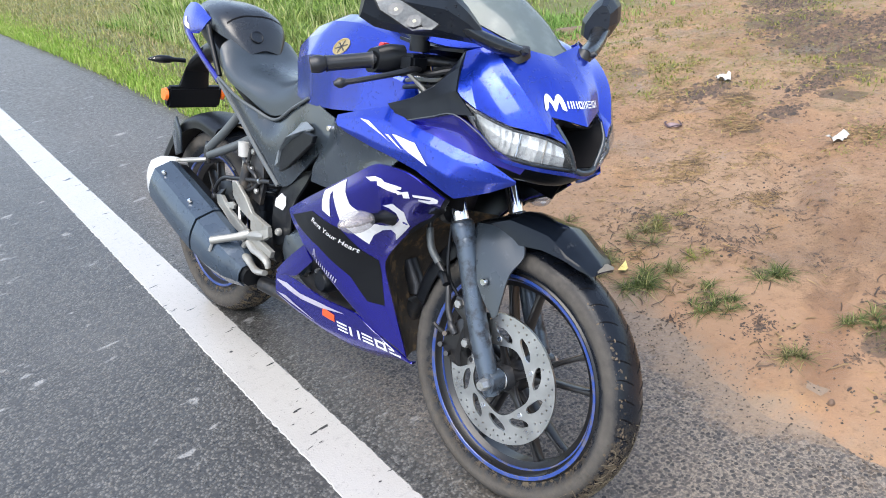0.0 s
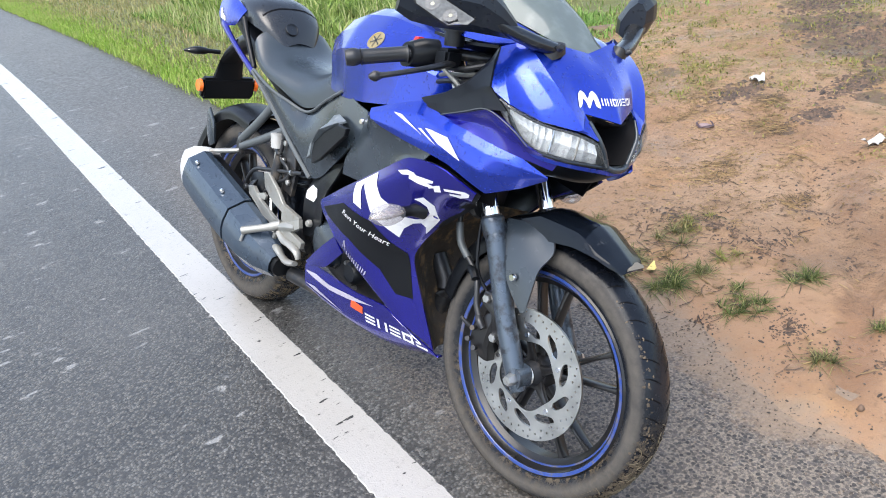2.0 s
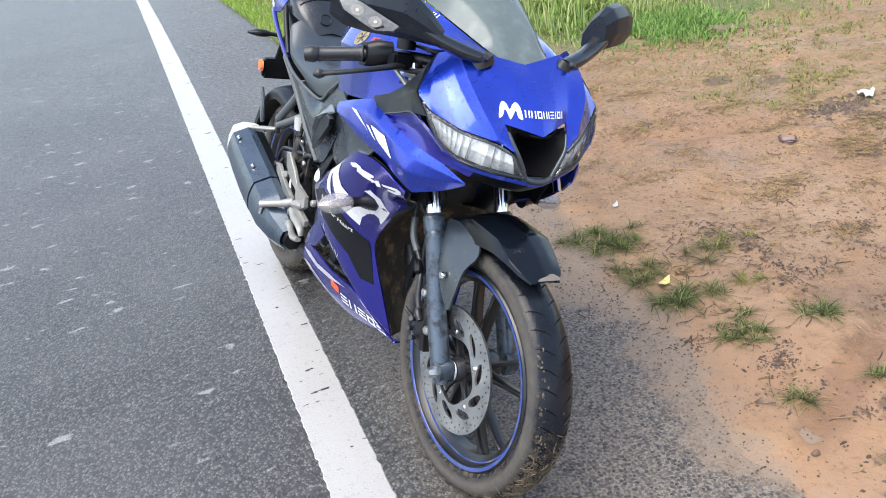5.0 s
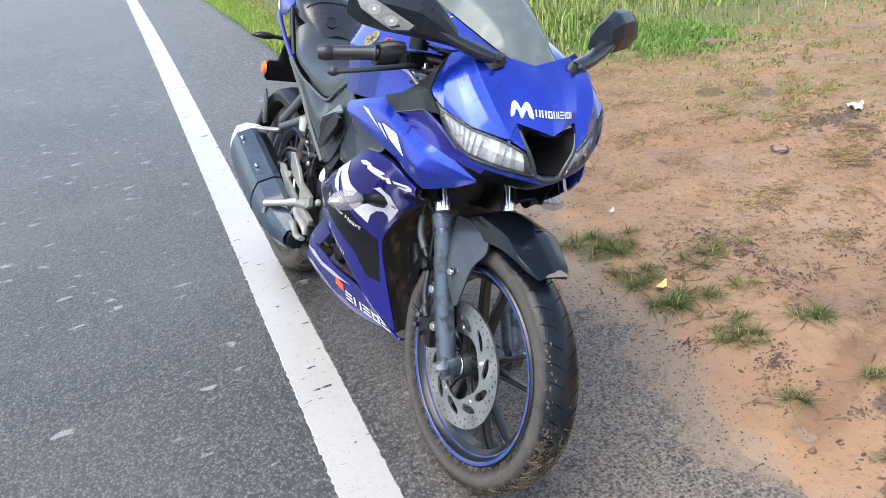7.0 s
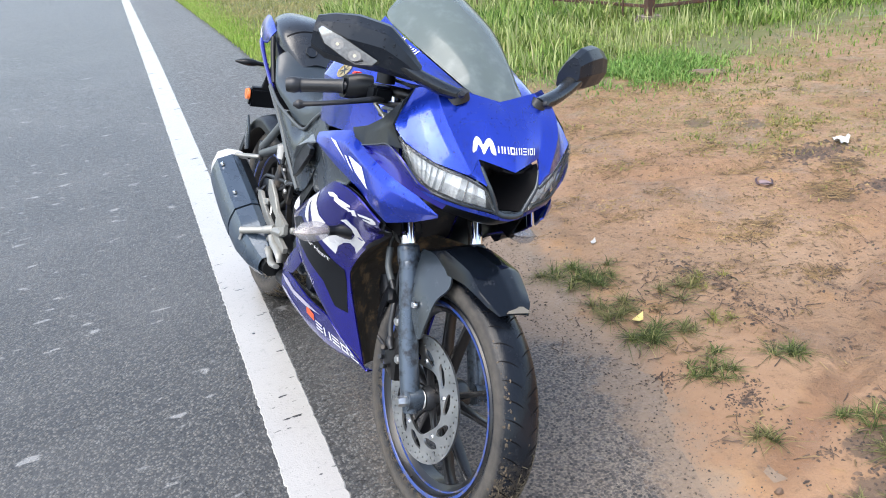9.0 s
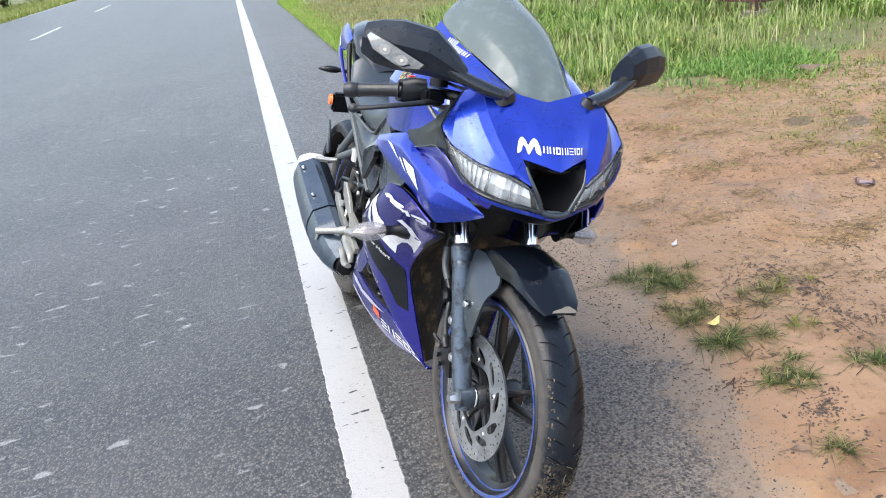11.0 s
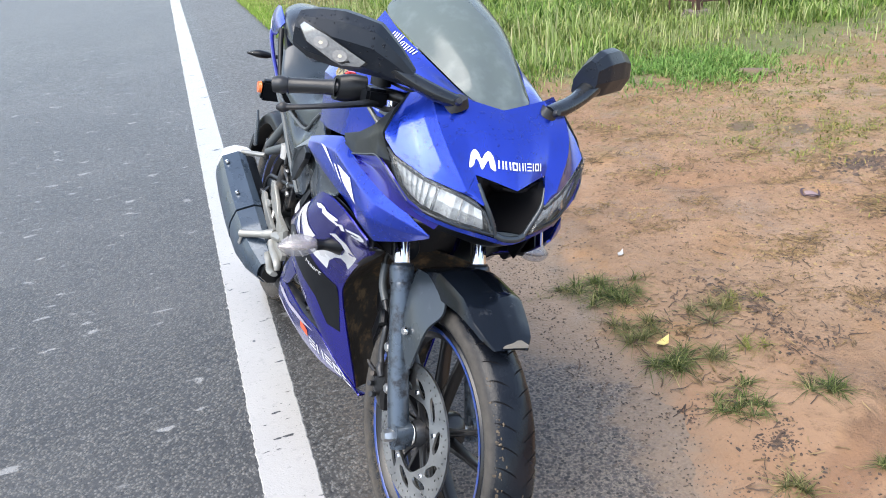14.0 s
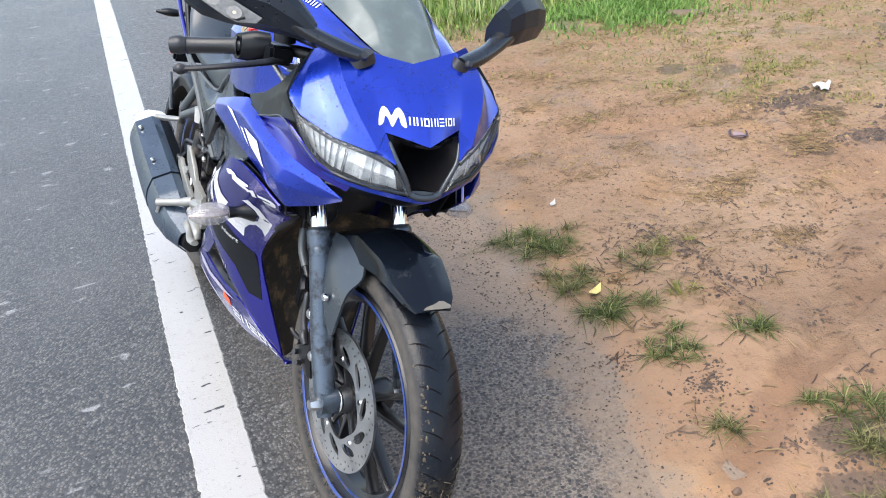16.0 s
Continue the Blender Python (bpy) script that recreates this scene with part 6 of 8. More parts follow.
mid_rows = [[(-0.668, -0.148, 0.497), (-0.540, -0.172, 0.560), (-0.425, -0.195, 0.612), (-0.340, -0.212, 0.650), (-0.232, -0.232, 0.696), (-0.145, -0.222, 0.692), (-0.075, -0.190, 0.655)],
            [(-0.660, -0.152, 0.488), (-0.540, -0.180, 0.535), (-0.425, -0.204, 0.580), (-0.340, -0.220, 0.615), (-0.240, -0.228, 0.650), (-0.155, -0.205, 0.645), (-0.100, -0.175, 0.632)],
            [(-0.640, -0.155, 0.470), (-0.530, -0.180, 0.495), (-0.430, -0.196, 0.525), (-0.350, -0.200, 0.550), (-0.265, -0.195, 0.580), (-0.200, -0.172, 0.592), (-0.146, -0.130, 0.608)],
            [(-0.600, -0.162, 0.450), (-0.515, -0.176, 0.455), (-0.440, -0.180, 0.470), (-0.375, -0.175, 0.485), (-0.310, -0.162, 0.505), (-0.260, -0.148, 0.525), (-0.222, -0.136, 0.552)],
            [(-0.567, -0.168, 0.432), (-0.500, -0.170, 0.420), (-0.445, -0.165, 0.415), (-0.400, -0.158, 0.420), (-0.360, -0.148, 0.435), (-0.330, -0.138, 0.445), (-0.308, -0.130, 0.456)],
            [(-0.480, -0.152, 0.370), (-0.440, -0.148, 0.350), (-0.405, -0.142, 0.340), (-0.375, -0.135, 0.340), (-0.340, -0.124, 0.345), (-0.315, -0.116, 0.350), (-0.296, -0.108, 0.352)],
            [(-0.400, -0.130, 0.312), (-0.375, -0.122, 0.292), (-0.350, -0.112, 0.275), (-0.325, -0.102, 0.262), (-0.305, -0.092, 0.250), (-0.290, -0.084, 0.240), (-0.276, -0.076, 0.226)]]
def outward(rows):
    """Swells a panel a little towards its rear end."""
    f = lambda x: max(0.0, min(1.0, (-x - 0.22) / 0.25))
    return [[(x + 0.012 * f(x), y - 0.014 * f(x), z) for x, y, z in r] for r in rows]


mid_rows = outward(mid_rows)
belly_rows = [[(-0.740, -0.137, 0.306), (-0.690, -0.143, 0.318), (-0.625, -0.146, 0.318), (-0.510, -0.140, 0.306), (-0.400, -0.130, 0.303), (-0.330, -0.105, 0.258), (-0.272, -0.076, 0.222)],
              [(-0.738, -0.138, 0.275), (-0.680, -0.143, 0.278), (-0.600, -0.140, 0.275), (-0.500, -0.130, 0.268), (-0.410, -0.116, 0.262), (-0.340, -0.097, 0.240), (-0.268, -0.074, 0.216)],
              [(-0.735, -0.134, 0.247), (-0.660, -0.130, 0.232), (-0.560, -0.114, 0.212), (-0.480, -0.100, 0.204), (-0.410, -0.090, 0.206), (-0.340, -0.080, 0.212), (-0.262, -0.070, 0.212)],
              [(-0.700, -0.10, 0.225), (-0.640, -0.09, 0.205), (-0.550, -0.08, 0.186), (-0.480, -0.07, 0.180), (-0.410, -0.062, 0.182), (-0.340, -0.058, 0.195), (-0.270, -0.05, 0.208)]]
arm_rows = [[(-0.742, -0.136, 0.312), (-0.660, -0.152, 0.372), (-0.567, -0.168, 0.434)], [(-0.715, -0.142, 0.308), (-0.640, -0.153, 0.352), (-0.556, -0.163, 0.412)], [(-0.690, -0.143, 0.316), (-0.628, -0.149, 0.334), (-0.545, -0.158, 0.396)]]
belly_rows, arm_rows = outward(belly_rows), outward(arm_rows)
shapes = {"black_panel": (black_rows, black_matt, "matt black panel beside the headlamp"), "recess_panel": (recess_rows, blue_shaded, "deep blue hollow panel below the headlamp, shade in its colour"), "wing_panel": (wing_rows, blue, "wet blue wing panel with white stripes"),
          "shoulder_panel": (dark_rows, grey_matt, "grey-black side panel under the tank"), "side_fairing": (mid_rows, blue_shaded, "shaded violet-blue side fairing with white graphics"), "belly_pan": (belly_rows, blue_shaded, "scuffed, shaded violet-blue belly pan"), "belly_arm": (arm_rows, blue_shaded, "blue arm of the belly pan")}
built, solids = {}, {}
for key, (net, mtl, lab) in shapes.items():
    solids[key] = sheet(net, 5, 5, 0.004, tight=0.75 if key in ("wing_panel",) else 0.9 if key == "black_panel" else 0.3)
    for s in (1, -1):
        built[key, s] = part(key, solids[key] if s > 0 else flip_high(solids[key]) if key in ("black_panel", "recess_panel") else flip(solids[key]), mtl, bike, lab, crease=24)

for s in (1, -1):
    rim_line = tube([(x, y - 0.0015, z + 0.001) for x, y, z in recess_rows[0][:5]], 0.0012, 8, 4)
    part("recess_rim", rim_line if s > 0 else flip_high(rim_line), edge_grey, built["recess_panel", s], "grey edge of the hollow")
for s in (1, -1):
    liner = sheet([[(x, y * 0.93, z - 0.004) for x, y, z in r[2:]] for r in mid_rows[:4]], 4, 4, 0.003)
    part("inner_liner", liner if s > 0 else flip(liner), black_matt, built["side_fairing", s], "black inner face of the fairing")

for s in (1, -1):
    gap = sheet([[(-0.42, -0.185, 0.765), (-0.24, -0.180, 0.755), (-0.05, -0.150, 0.715)], [(-0.46, -0.165, 0.69), (-0.24, -0.178, 0.700), (-0.06, -0.150, 0.680)], [(-0.50, -0.145, 0.60), (-0.26, -0.165, 0.640), (-0.08, -0.135, 0.625)]], 4, 4, 0.004)
    part("gap_liner", gap if s > 0 else flip(gap), hollow_black, built["side_fairing", s], "black liner behind the fairing gap")

# graphics on the fairing; u runs forward, v up, seen from the side
AX = ((1, 0, 0), (0, 0, 1), (0, 1, 0))


def graphic(name, shape2d, key, material, label="", sides=(1, -1), lift=0.0014):
    for s in sides:
        sticker(name, shape2d, (0, -0.4, 0), *AX, solids[key], material, built[key, s], label, s < 0, lift)


numeral = [(-0.447, 0.592), (-0.347, 0.640), (-0.331, 0.589), (-0.308, 0.577), (-0.355, 0.545), (-0.377, 0.543), (-0.388, 0.585), (-0.400, 0.604), (-0.409, 0.594), (-0.411, 0.541), (-0.446, 0.548)]
graphic("white_numeral", flat(numeral, 0.012), "side_fairing", white_vinyl, "white racing figure")
hook = [(-0.238, 0.607), (-0.211, 0.617), (-0.199, 0.600), (-0.215, 0.563), (-0.259, 0.520), (-0.249, 0.538), (-0.252, 0.548), (-0.270, 0.543), (-0.297, 0.525), (-0.319, 0.498), (-0.345, 0.517), (-0.368, 0.530), (-0.330, 0.552), (-0.283, 0.556), (-0.260, 0.556), (-0.239, 0.561), (-0.221, 0.577), (-0.217, 0.594), (-0.227, 0.604)]
graphic("white_hook", flat(hook, 0.010), "side_fairing", white_vinyl, "white curved graphic")
for q in ([(-0.265, 0.663), (-0.234, 0.671), (-0.216, 0.669), (-0.211, 0.664), (-0.169, 0.661), (-0.172, 0.656), (-0.200, 0.650), (-0.231, 0.653), (-0.229, 0.662), (-0.249, 0.658)], [(-0.231, 0.654), (-0.216, 0.658), (-0.173, 0.650), (-0.191, 0.645), (-0.209, 0.647)], [(-0.188, 0.646), (-0.156, 0.655), (-0.159, 0.640), (-0.175, 0.637), (-0.173, 0.646), (-0.186, 0.642)], [(-0.149, 0.650), (-0.101, 0.654), (-0.090, 0.651), (-0.096, 0.643), (-0.120, 0.636), (-0.141, 0.638), (-0.139, 0.642), (-0.114, 0.644), (-0.109, 0.647), (-0.148, 0.645)]):
    graphic("model_badge", flat(q, 0.01), "side_fairing", white_vinyl, "white slanted model badge drawn as plain shapes")
dark_patch = [(-0.623, 0.490), (-0.500, 0.532), (-0.385, 0.520), (-0.347, 0.480), (-0.315, 0.458), (-0.311, 0.348), (-0.353, 0.349), (-0.390, 0.401), (-0.483, 0.449), (-0.592, 0.474)]
graphic("dark_patch", flat(dark_patch, 0.02), "side_fairing", black_matt, "dark patch on the fairing", lift=0.0009)
slogan = lettering("Revs Your Heart", 0.02, 0.4)
long = max(x for x, y in slogan[0])
k = math.atan2(-0.041, 0.157)
slogan = [(-0.503 + x * 0.160 / long * math.cos(k) - y * math.sin(k), 0.508 + x * 0.160 / long * math.sin(k) + y * math.cos(k)) for x, y in slogan[0]], slogan[1]
part("slogan", drape(slogan, (0, -0.4, 0), *AX, solids["side_fairing"], 0.003), white_vinyl, built["side_fairing", 1], "white italic slogan")


def turned(shape, at, deg):
    c, s = math.cos(radians(deg)), math.sin(radians(deg))
    return [(at[0] + x * c - y * s, at[1] + x * s + y * c) for x, y in shape[0]], shape[1]


graphic("brand_bars", turned(marks("vvvvvv", 0.015, 0.012, 0.004, 0.2), (-0.525, 0.408), -25), "side_fairing", silver_stripe, "pale brand lettering drawn as plain bars")
for q in ([(-0.301, 0.776), (-0.275, 0.775), (-0.208, 0.743), (-0.227, 0.751)], [(-0.224, 0.757), (-0.214, 0.757), (-0.172, 0.733), (-0.190, 0.740)], [(-0.205, 0.760), (-0.193, 0.760), (-0.141, 0.753), (-0.104, 0.715), (-0.167, 0.737)]):
    graphic("white_stripe", flat(q, 0.01), "wing_panel", white_vinyl, "white slash on the wing panel")
graphic("orange_badge", flat([(-0.510, 0.283), (-0.470, 0.275), (-0.477, 0.253), (-0.520, 0.258)], 0.01), "belly_pan", orange_red, "small orange square badge")
graphic("sponsor_bars", turned(marks("hvhoh", 0.027, 0.032, 0.007, 0.1), (-0.472, 0.234), -4), "belly_pan", white_vinyl, "white sponsor lettering drawn as plain bars")
graphic("silver_slash", flat([(-0.735, 0.292), (-0.66, 0.300), (-0.60, 0.290), (-0.52, 0.292), (-0.43, 0.290), (-0.52, 0.278), (-0.60, 0.276), (-0.66, 0.284)], 0.014), "belly_pan", silver_stripe, "silver slash on the belly pan")
graphic("silver_edge", flat([(-0.720, 0.258), (-0.64, 0.245), (-0.56, 0.225), (-0.60, 0.240), (-0.67, 0.262)], 0.014), "belly_pan", silver_stripe)
for p in ((-0.672, -0.148, 0.302), (-0.552, -0.166, 0.425), (-0.40, -0.132, 0.318)):
    part("panel_screw", bolt(p, (0, -1, 0), 0.006, 0.006), steel, built["belly_pan", 1])

# front turn signals
for s in (1, -1):
    g = (lambda q: q) if s < 0 else flip
    out_by = Matrix.Translation((0, -0.03 if s > 0 else 0, 0))
    g = (lambda q, g=g, m=out_by: g(moved(q, m)))
    stem = part("turn_signal", g(tube([(-0.240, -0.178, 0.582), (-0.242, -0.195, 0.582), (-0.243, -0.212, 0.581), (-0.244, -0.228, 0.580)], [0.021, 0.016, 0.011, 0.012], 14)), black_matt, bike, "clear-lens turn signal on a black stalk")
    shell = [(-0.245, -0.222, 0.579, 0.016), (-0.247, -0.240, 0.578, 0.036), (-0.249, -0.262, 0.576, 0.044), (-0.250, -0.285, 0.574, 0.036), (-0.250, -0.303, 0.572, 0.010)]
    part("signal_lens", g(loft([ring_at((x, y, z), (1, 0, 0), (0, 0, 1), d * 1.15, d, 18, 2.2) for x, y, z, d in shell], 4)), signal_clear, stem, "clear ribbed lens")
    part("signal_bulb", g(loft([ring_at((x, y, z), (1, 0, 0), (0, 0, 1), d * 0.72, d * 0.4, 14, 2) for x, y, z, d in shell], 3)), surface("silver_bulb", (0.42, 0.36, 0.34), 0.25, 0.7, 0.4, 90, 90, 0.9), stem)

# muddy inner guard behind the front wheel, radiator above
inner_rows = [[(-0.225, -0.132, 0.548), (-0.27, -0.06, 0.56), (-0.28, 0, 0.565), (-0.27, 0.06, 0.56), (-0.225, 0.132, 0.548)], [(-0.312, -0.128, 0.452), (-0.355, -0.06, 0.46), (-0.365, 0, 0.46), (-0.355, 0.06, 0.46), (-0.312, 0.128, 0.452)], [(-0.300, -0.106, 0.350), (-0.352, -0.05, 0.35), (-0.36, 0, 0.35), (-0.352, 0.05, 0.35), (-0.300, 0.106, 0.350)], [(-0.275, -0.074, 0.224), (-0.30, -0.04, 0.22), (-0.305, 0, 0.22), (-0.30, 0.04, 0.22), (-0.275, 0.074, 0.224)]]
part("inner_guard", sheet(inner_rows, 6, 6, 0.006, (-0.7, 0, 0.4)), mud_mat, bike, "inner guard caked in brown mud")
radiator = part("radiator", block((-0.27, 0, 0.625), (0.03, 0.20, 0.14), 0.005, Matrix.Rotation(radians(18), 4, "Y")), dark_metal, bike, "dirty radiator behind the fork")
part("horn", moved(lathe([(-0.02, 0.0), (-0.02, 0.03), (-0.012, 0.035), (0.01, 0.03), (0.015, 0.0)], (0, 0, 0), 24), Matrix.Translation((-0.20, -0.06, 0.60)) @ Matrix.Rotation(radians(90), 4, "Z")), dark_metal, bike)

# ---- mirrors ----
arm = [(-0.014, -0.094, 0.936), (-0.028, -0.130, 0.945), (-0.05, -0.175, 0.962), (-0.075, -0.215, 0.985)]
pod = [((-0.050, -0.165, 0.962), 0.034, 0.034), ((-0.066, -0.192, 0.980), 0.058, 0.066), ((-0.088, -0.226, 0.998), 0.080, 0.098), ((-0.120, -0.280, 1.004), 0.084, 0.106), ((-0.142, -0.318, 1.005), 0.076, 0.094), ((-0.158, -0.343, 1.008), 0.052, 0.068)]
lamp_outline = [(-0.378, 1.003), (-0.372, 1.010), (-0.333, 0.998), (-0.262, 0.967), (-0.270, 0.956), (-0.300, 0.950), (-0.318, 0.957), (-0.364, 0.980)]
lamp_clear = surface("mirror_lamp", (0.42, 0.44, 0.45), 0.12, 0.5, 0.5, 120, 300, 0.1, 1.0)
mirror_black = surface("mirror_black", (0.009, 0.013, 0.020), 0.38, 0, 0.25, 9, 300, 0.0, 0.04, (0.04, 0.045, 0.05), 0.6, 0.85, 22, rain=0.42, spec=0.3)
bulb_white = surface("bulb_reflector", (0.85, 0.86, 0.85), 0.15, 0.7, 0.3, 160, 120, 0.6, 1.0)
bulb_core = surface("bulb_core", (0.85, 0.82, 0.66), 0.2, 0.0, 0.1, 100, 200, 0.1, 1.0)


def mirror(s):
    g = (lambda q: q) if s < 0 else flip
    root = part("mirror", g(tube(arm, [0.017, 0.019, 0.018, 0.022], 14, 5, 0.75)), black_paint, bike, "black wing mirror with built-in lamp, beaded with rain")
    part("mirror_foot", g(loft([ring_at((-0.022, -0.094, 0.925), (1, 0.3, 0), (0, 1, 0.5), 0.052, 0.044), ring_at((-0.014, -0.096, 0.942), (1, 0.3, 0), (0, 1, 0.5), 0.038, 0.034)], 2)), rubber, root)
    part("foot_screw", g(bolt((0.002, -0.098, 0.938), (0.8, -0.2, 0.45), 0.0065, 0.010)), dark_metal, root)
    d = Vector((-0.50, -0.86, 0.08)).normalized()
    across, rise = d.cross(Vector((0, 0, 1))).normalized(), Vector((0.30, 0, 1)).normalized()
    high, low = (0.94, 0.98) if s < 0 else (1.12, 0.78)
    kite = ((-0.50, 0.05), (-0.36, 0.62), (-0.10, 0.95), (0.12, 1.0), (0.34, 0.66), (0.50, 0.05), (0.40, -0.72), (0.16, -1.0), (-0.16, -1.0), (-0.40, -0.72))
    stations = pod if s < 0 else [((-0.070, -0.196, 0.992), 0.050, 0.080), ((-0.088, -0.226, 1.000), 0.074, 0.102), ((-0.120, -0.276, 1.006), 0.078, 0.106), ((-0.142, -0.314, 1.006), 0.066, 0.092), ((-0.155, -0.336, 1.008), 0.042, 0.060)]
    out = [[Vector(c) + across * (u * w) + rise * (v * tall_ / 2 * (high if v > 0 else low)) for u, v in kite] for c, w, tall_ in stations]
    shell = loft(out, 5, True, 0.8)
    part("mirror_shell", g(shell), mirror_black, root, "black mirror housing with raindrops", crease=21)
    part("mirror_glass", g(slab([(-0.118, -0.240, 0.988), (-0.122, -0.250, 1.012), (-0.148, -0.290, 1.022), (-0.166, -0.322, 1.014), (-0.164, -0.320, 0.995), (-0.142, -0.290, 0.980)], 0.004, 0.001)), mirror_glass, root)
    if s > 0:
        return
    frame_line = [(y, z) for y, z in lamp_outline]
    mid = (sum(y for y, z in frame_line) / len(frame_line), sum(z for y, z in frame_line) / len(frame_line))
    wide = [(mid[0] + (y - mid[0]) * 1.08, mid[1] + (z - mid[1]) * 1.16) for y, z in frame_line]
    aim = (-1, 0.25, 0.05)
    part("lamp_frame", g(drape(flat(wide, 0.012), (0.1, -0.028, 0.0), (0, 1, 0), (0, 0, 1), aim, shell, 0.0015)), rubber, root)
    part("signal_lens", g(drape(flat(frame_line, 0.012), (0.1, -0.028, 0.0), (0, 1, 0), (0, 0, 1), aim, shell, 0.003)), lamp_clear, root, "clear lamp strip with two round bulbs")
    for y0, z0 in ((-0.341, 0.984), (-0.306, 0.968)):
        ringy = [(y0 + 0.0125 * math.cos(6.28 * i / 14), z0 + 0.0110 * math.sin(6.28 * i / 14)) for i in range(14)]
        part("lamp_bulb", g(drape(flat(ringy, 0.02), (0.1, -0.028, 0.0), (0, 1, 0), (0, 0, 1), aim, shell, 0.0045)), bulb_white, root, "bright round bulb")
        core = [(y0 + (y - y0) * 0.28, z0 + (z - z0) * 0.28) for y, z in ringy]
        part("bulb_core", g(drape(flat(core, 0.02), (0.1, -0.028, 0.0), (0, 1, 0), (0, 0, 1), aim, shell, 0.0058)), bulb_core, root)


mirror(-1)
mirror(1)

# ---- bars and levers ----
for s in (-1, 1):
    g = (lambda q: q) if s < 0 else flip
    bar = part("handlebar", g(tube([(-0.19, -0.09, 0.895), (-0.24, -0.14, 0.897), (-0.28, -0.20, 0.891), (-0.34, -0.30, 0.872)], 0.0115, 14)), dark_metal, bike, "black clip-on handlebar", STEER)
    part("grip", g(tube([(-0.293, -0.222, 0.887), (-0.297, -0.229, 0.886), (-0.318, -0.265, 0.879), (-0.336, -0.295, 0.873), (-0.339, -0.300, 0.872)], [0.018, 0.0152, 0.0148, 0.0152, 0.017], 18)), rubber, bar, "ribbed black rubber grip")
    part("bar_end", g(tube([(-0.339, -0.300, 0.872), (-0.346, -0.312, 0.870), (-0.354, -0.325, 0.867)], [0.014, 0.0175, 0.015], 16)), dark_metal, bar, "black bar-end weight")
    part("switch_box", g(loft([ring_at((-0.265, -0.178, 0.896), (1, 0, 0.2), (0, 0, 1), 0.045, 0.05), ring_at((-0.279, -0.200, 0.892), (1, 0, 0.2), (0, 0, 1), 0.052, 0.056), ring_at((-0.293, -0.222, 0.887), (1, 0, 0.2), (0, 0, 1), 0.044, 0.048)], 3)), black_matt, bar)
    reach = [(-0.225, -0.165, 0.880), (-0.212, -0.20, 0.876), (-0.215, -0.25, 0.866), (-0.232, -0.305, 0.853), (-0.243, -0.335, 0.847)]
    if s > 0:
        reach = [(-0.225, -0.165, 0.880), (-0.225, -0.19, 0.876), (-0.240, -0.22, 0.868)]
    part("lever", g(tube(reach, [0.011, 0.009, 0.008, 0.0075, 0.0085][:len(reach)], 12, 5, 0.7)), dark_metal, bar, "black brake lever with a ball end")
    if s < 0:
        part("lever_ball", g(tube([(-0.239, -0.326, 0.848), (-0.244, -0.338, 0.846), (-0.248, -0.348, 0.844)], [0.006, 0.010, 0.004], 12)), dark_metal, bar)
    part("lever_bracket", g(block((-0.235, -0.165, 0.889), (0.04, 0.045, 0.035), 0.006)), black_matt, bar)
    part("control_cable", g(tube([(-0.245, -0.17, 0.87), (-0.20, -0.15, 0.83), (-0.22, -0.12, 0.79), (-0.30, -0.10, 0.78)], 0.0045, 8)), alloy if s < 0 else rubber, bar)
part("kill_switch", block((-0.278, -0.196, 0.922), (0.018, 0.020, 0.010), 0.003), red, bike, "red engine stop switch")
reservoir = part("brake_reservoir", lathe([(-0.018, 0.0), (-0.018, 0.020), (0.010, 0.020), (0.010, 0.024), (0.018, 0.024), (0.020, 0.0)], (0, 0, 0), 24), black_matt, bike, "round black brake-fluid cup", Matrix.Translation((-0.22, -0.155, 0.935)) @ Matrix.Rotation(radians(90), 4, "X"))
part("top_yoke", block((-0.205, 0, 0.885), (0.06, 0.23, 0.022), 0.006), dark_metal, bike, "", STEER)
part("fork_top", tube([(-0.262, -0.090, 0.820), (-0.286, -0.090, 0.882)], 0.017, 16, 2), chrome, bike, "bright chrome fork top", STEER)
part("cable_elbow", tube([(-0.292, -0.100, 0.872), (-0.272, -0.112, 0.858), (-0.250, -0.118, 0.838), (-0.236, -0.120, 0.812)], 0.0048, 10), steel, bike, "silver cable elbow")
part("ignition_box", block((-0.235, -0.070, 0.862), (0.05, 0.05, 0.045), 0.008), black_matt, bike)
for k, (y, z) in enumerate(((-0.13, 0.872), (-0.115, 0.860), (-0.12, 0.846))):
    part("clutch_cable", tube([(-0.30, y, z - 0.008), (-0.25, y - 0.014, z), (-0.20, y - 0.010, z + 0.004), (-0.15, y + 0.01, z + 0.018)], (0.0055, 0.0042, 0.0050)[k], 8), (rubber, alloy, rubber)[k], bike)
for k in range(4):
    part("wiring", tube([(-0.13, -0.11 + 0.02 * k, 0.88), (-0.19, -0.125 + 0.02 * k, 0.85), (-0.24, -0.10 + 0.03 * k, 0.80), (-0.30, -0.06, 0.77)], 0.006, 8), (rubber, black_matt, chrome, rubber)[k], bike)

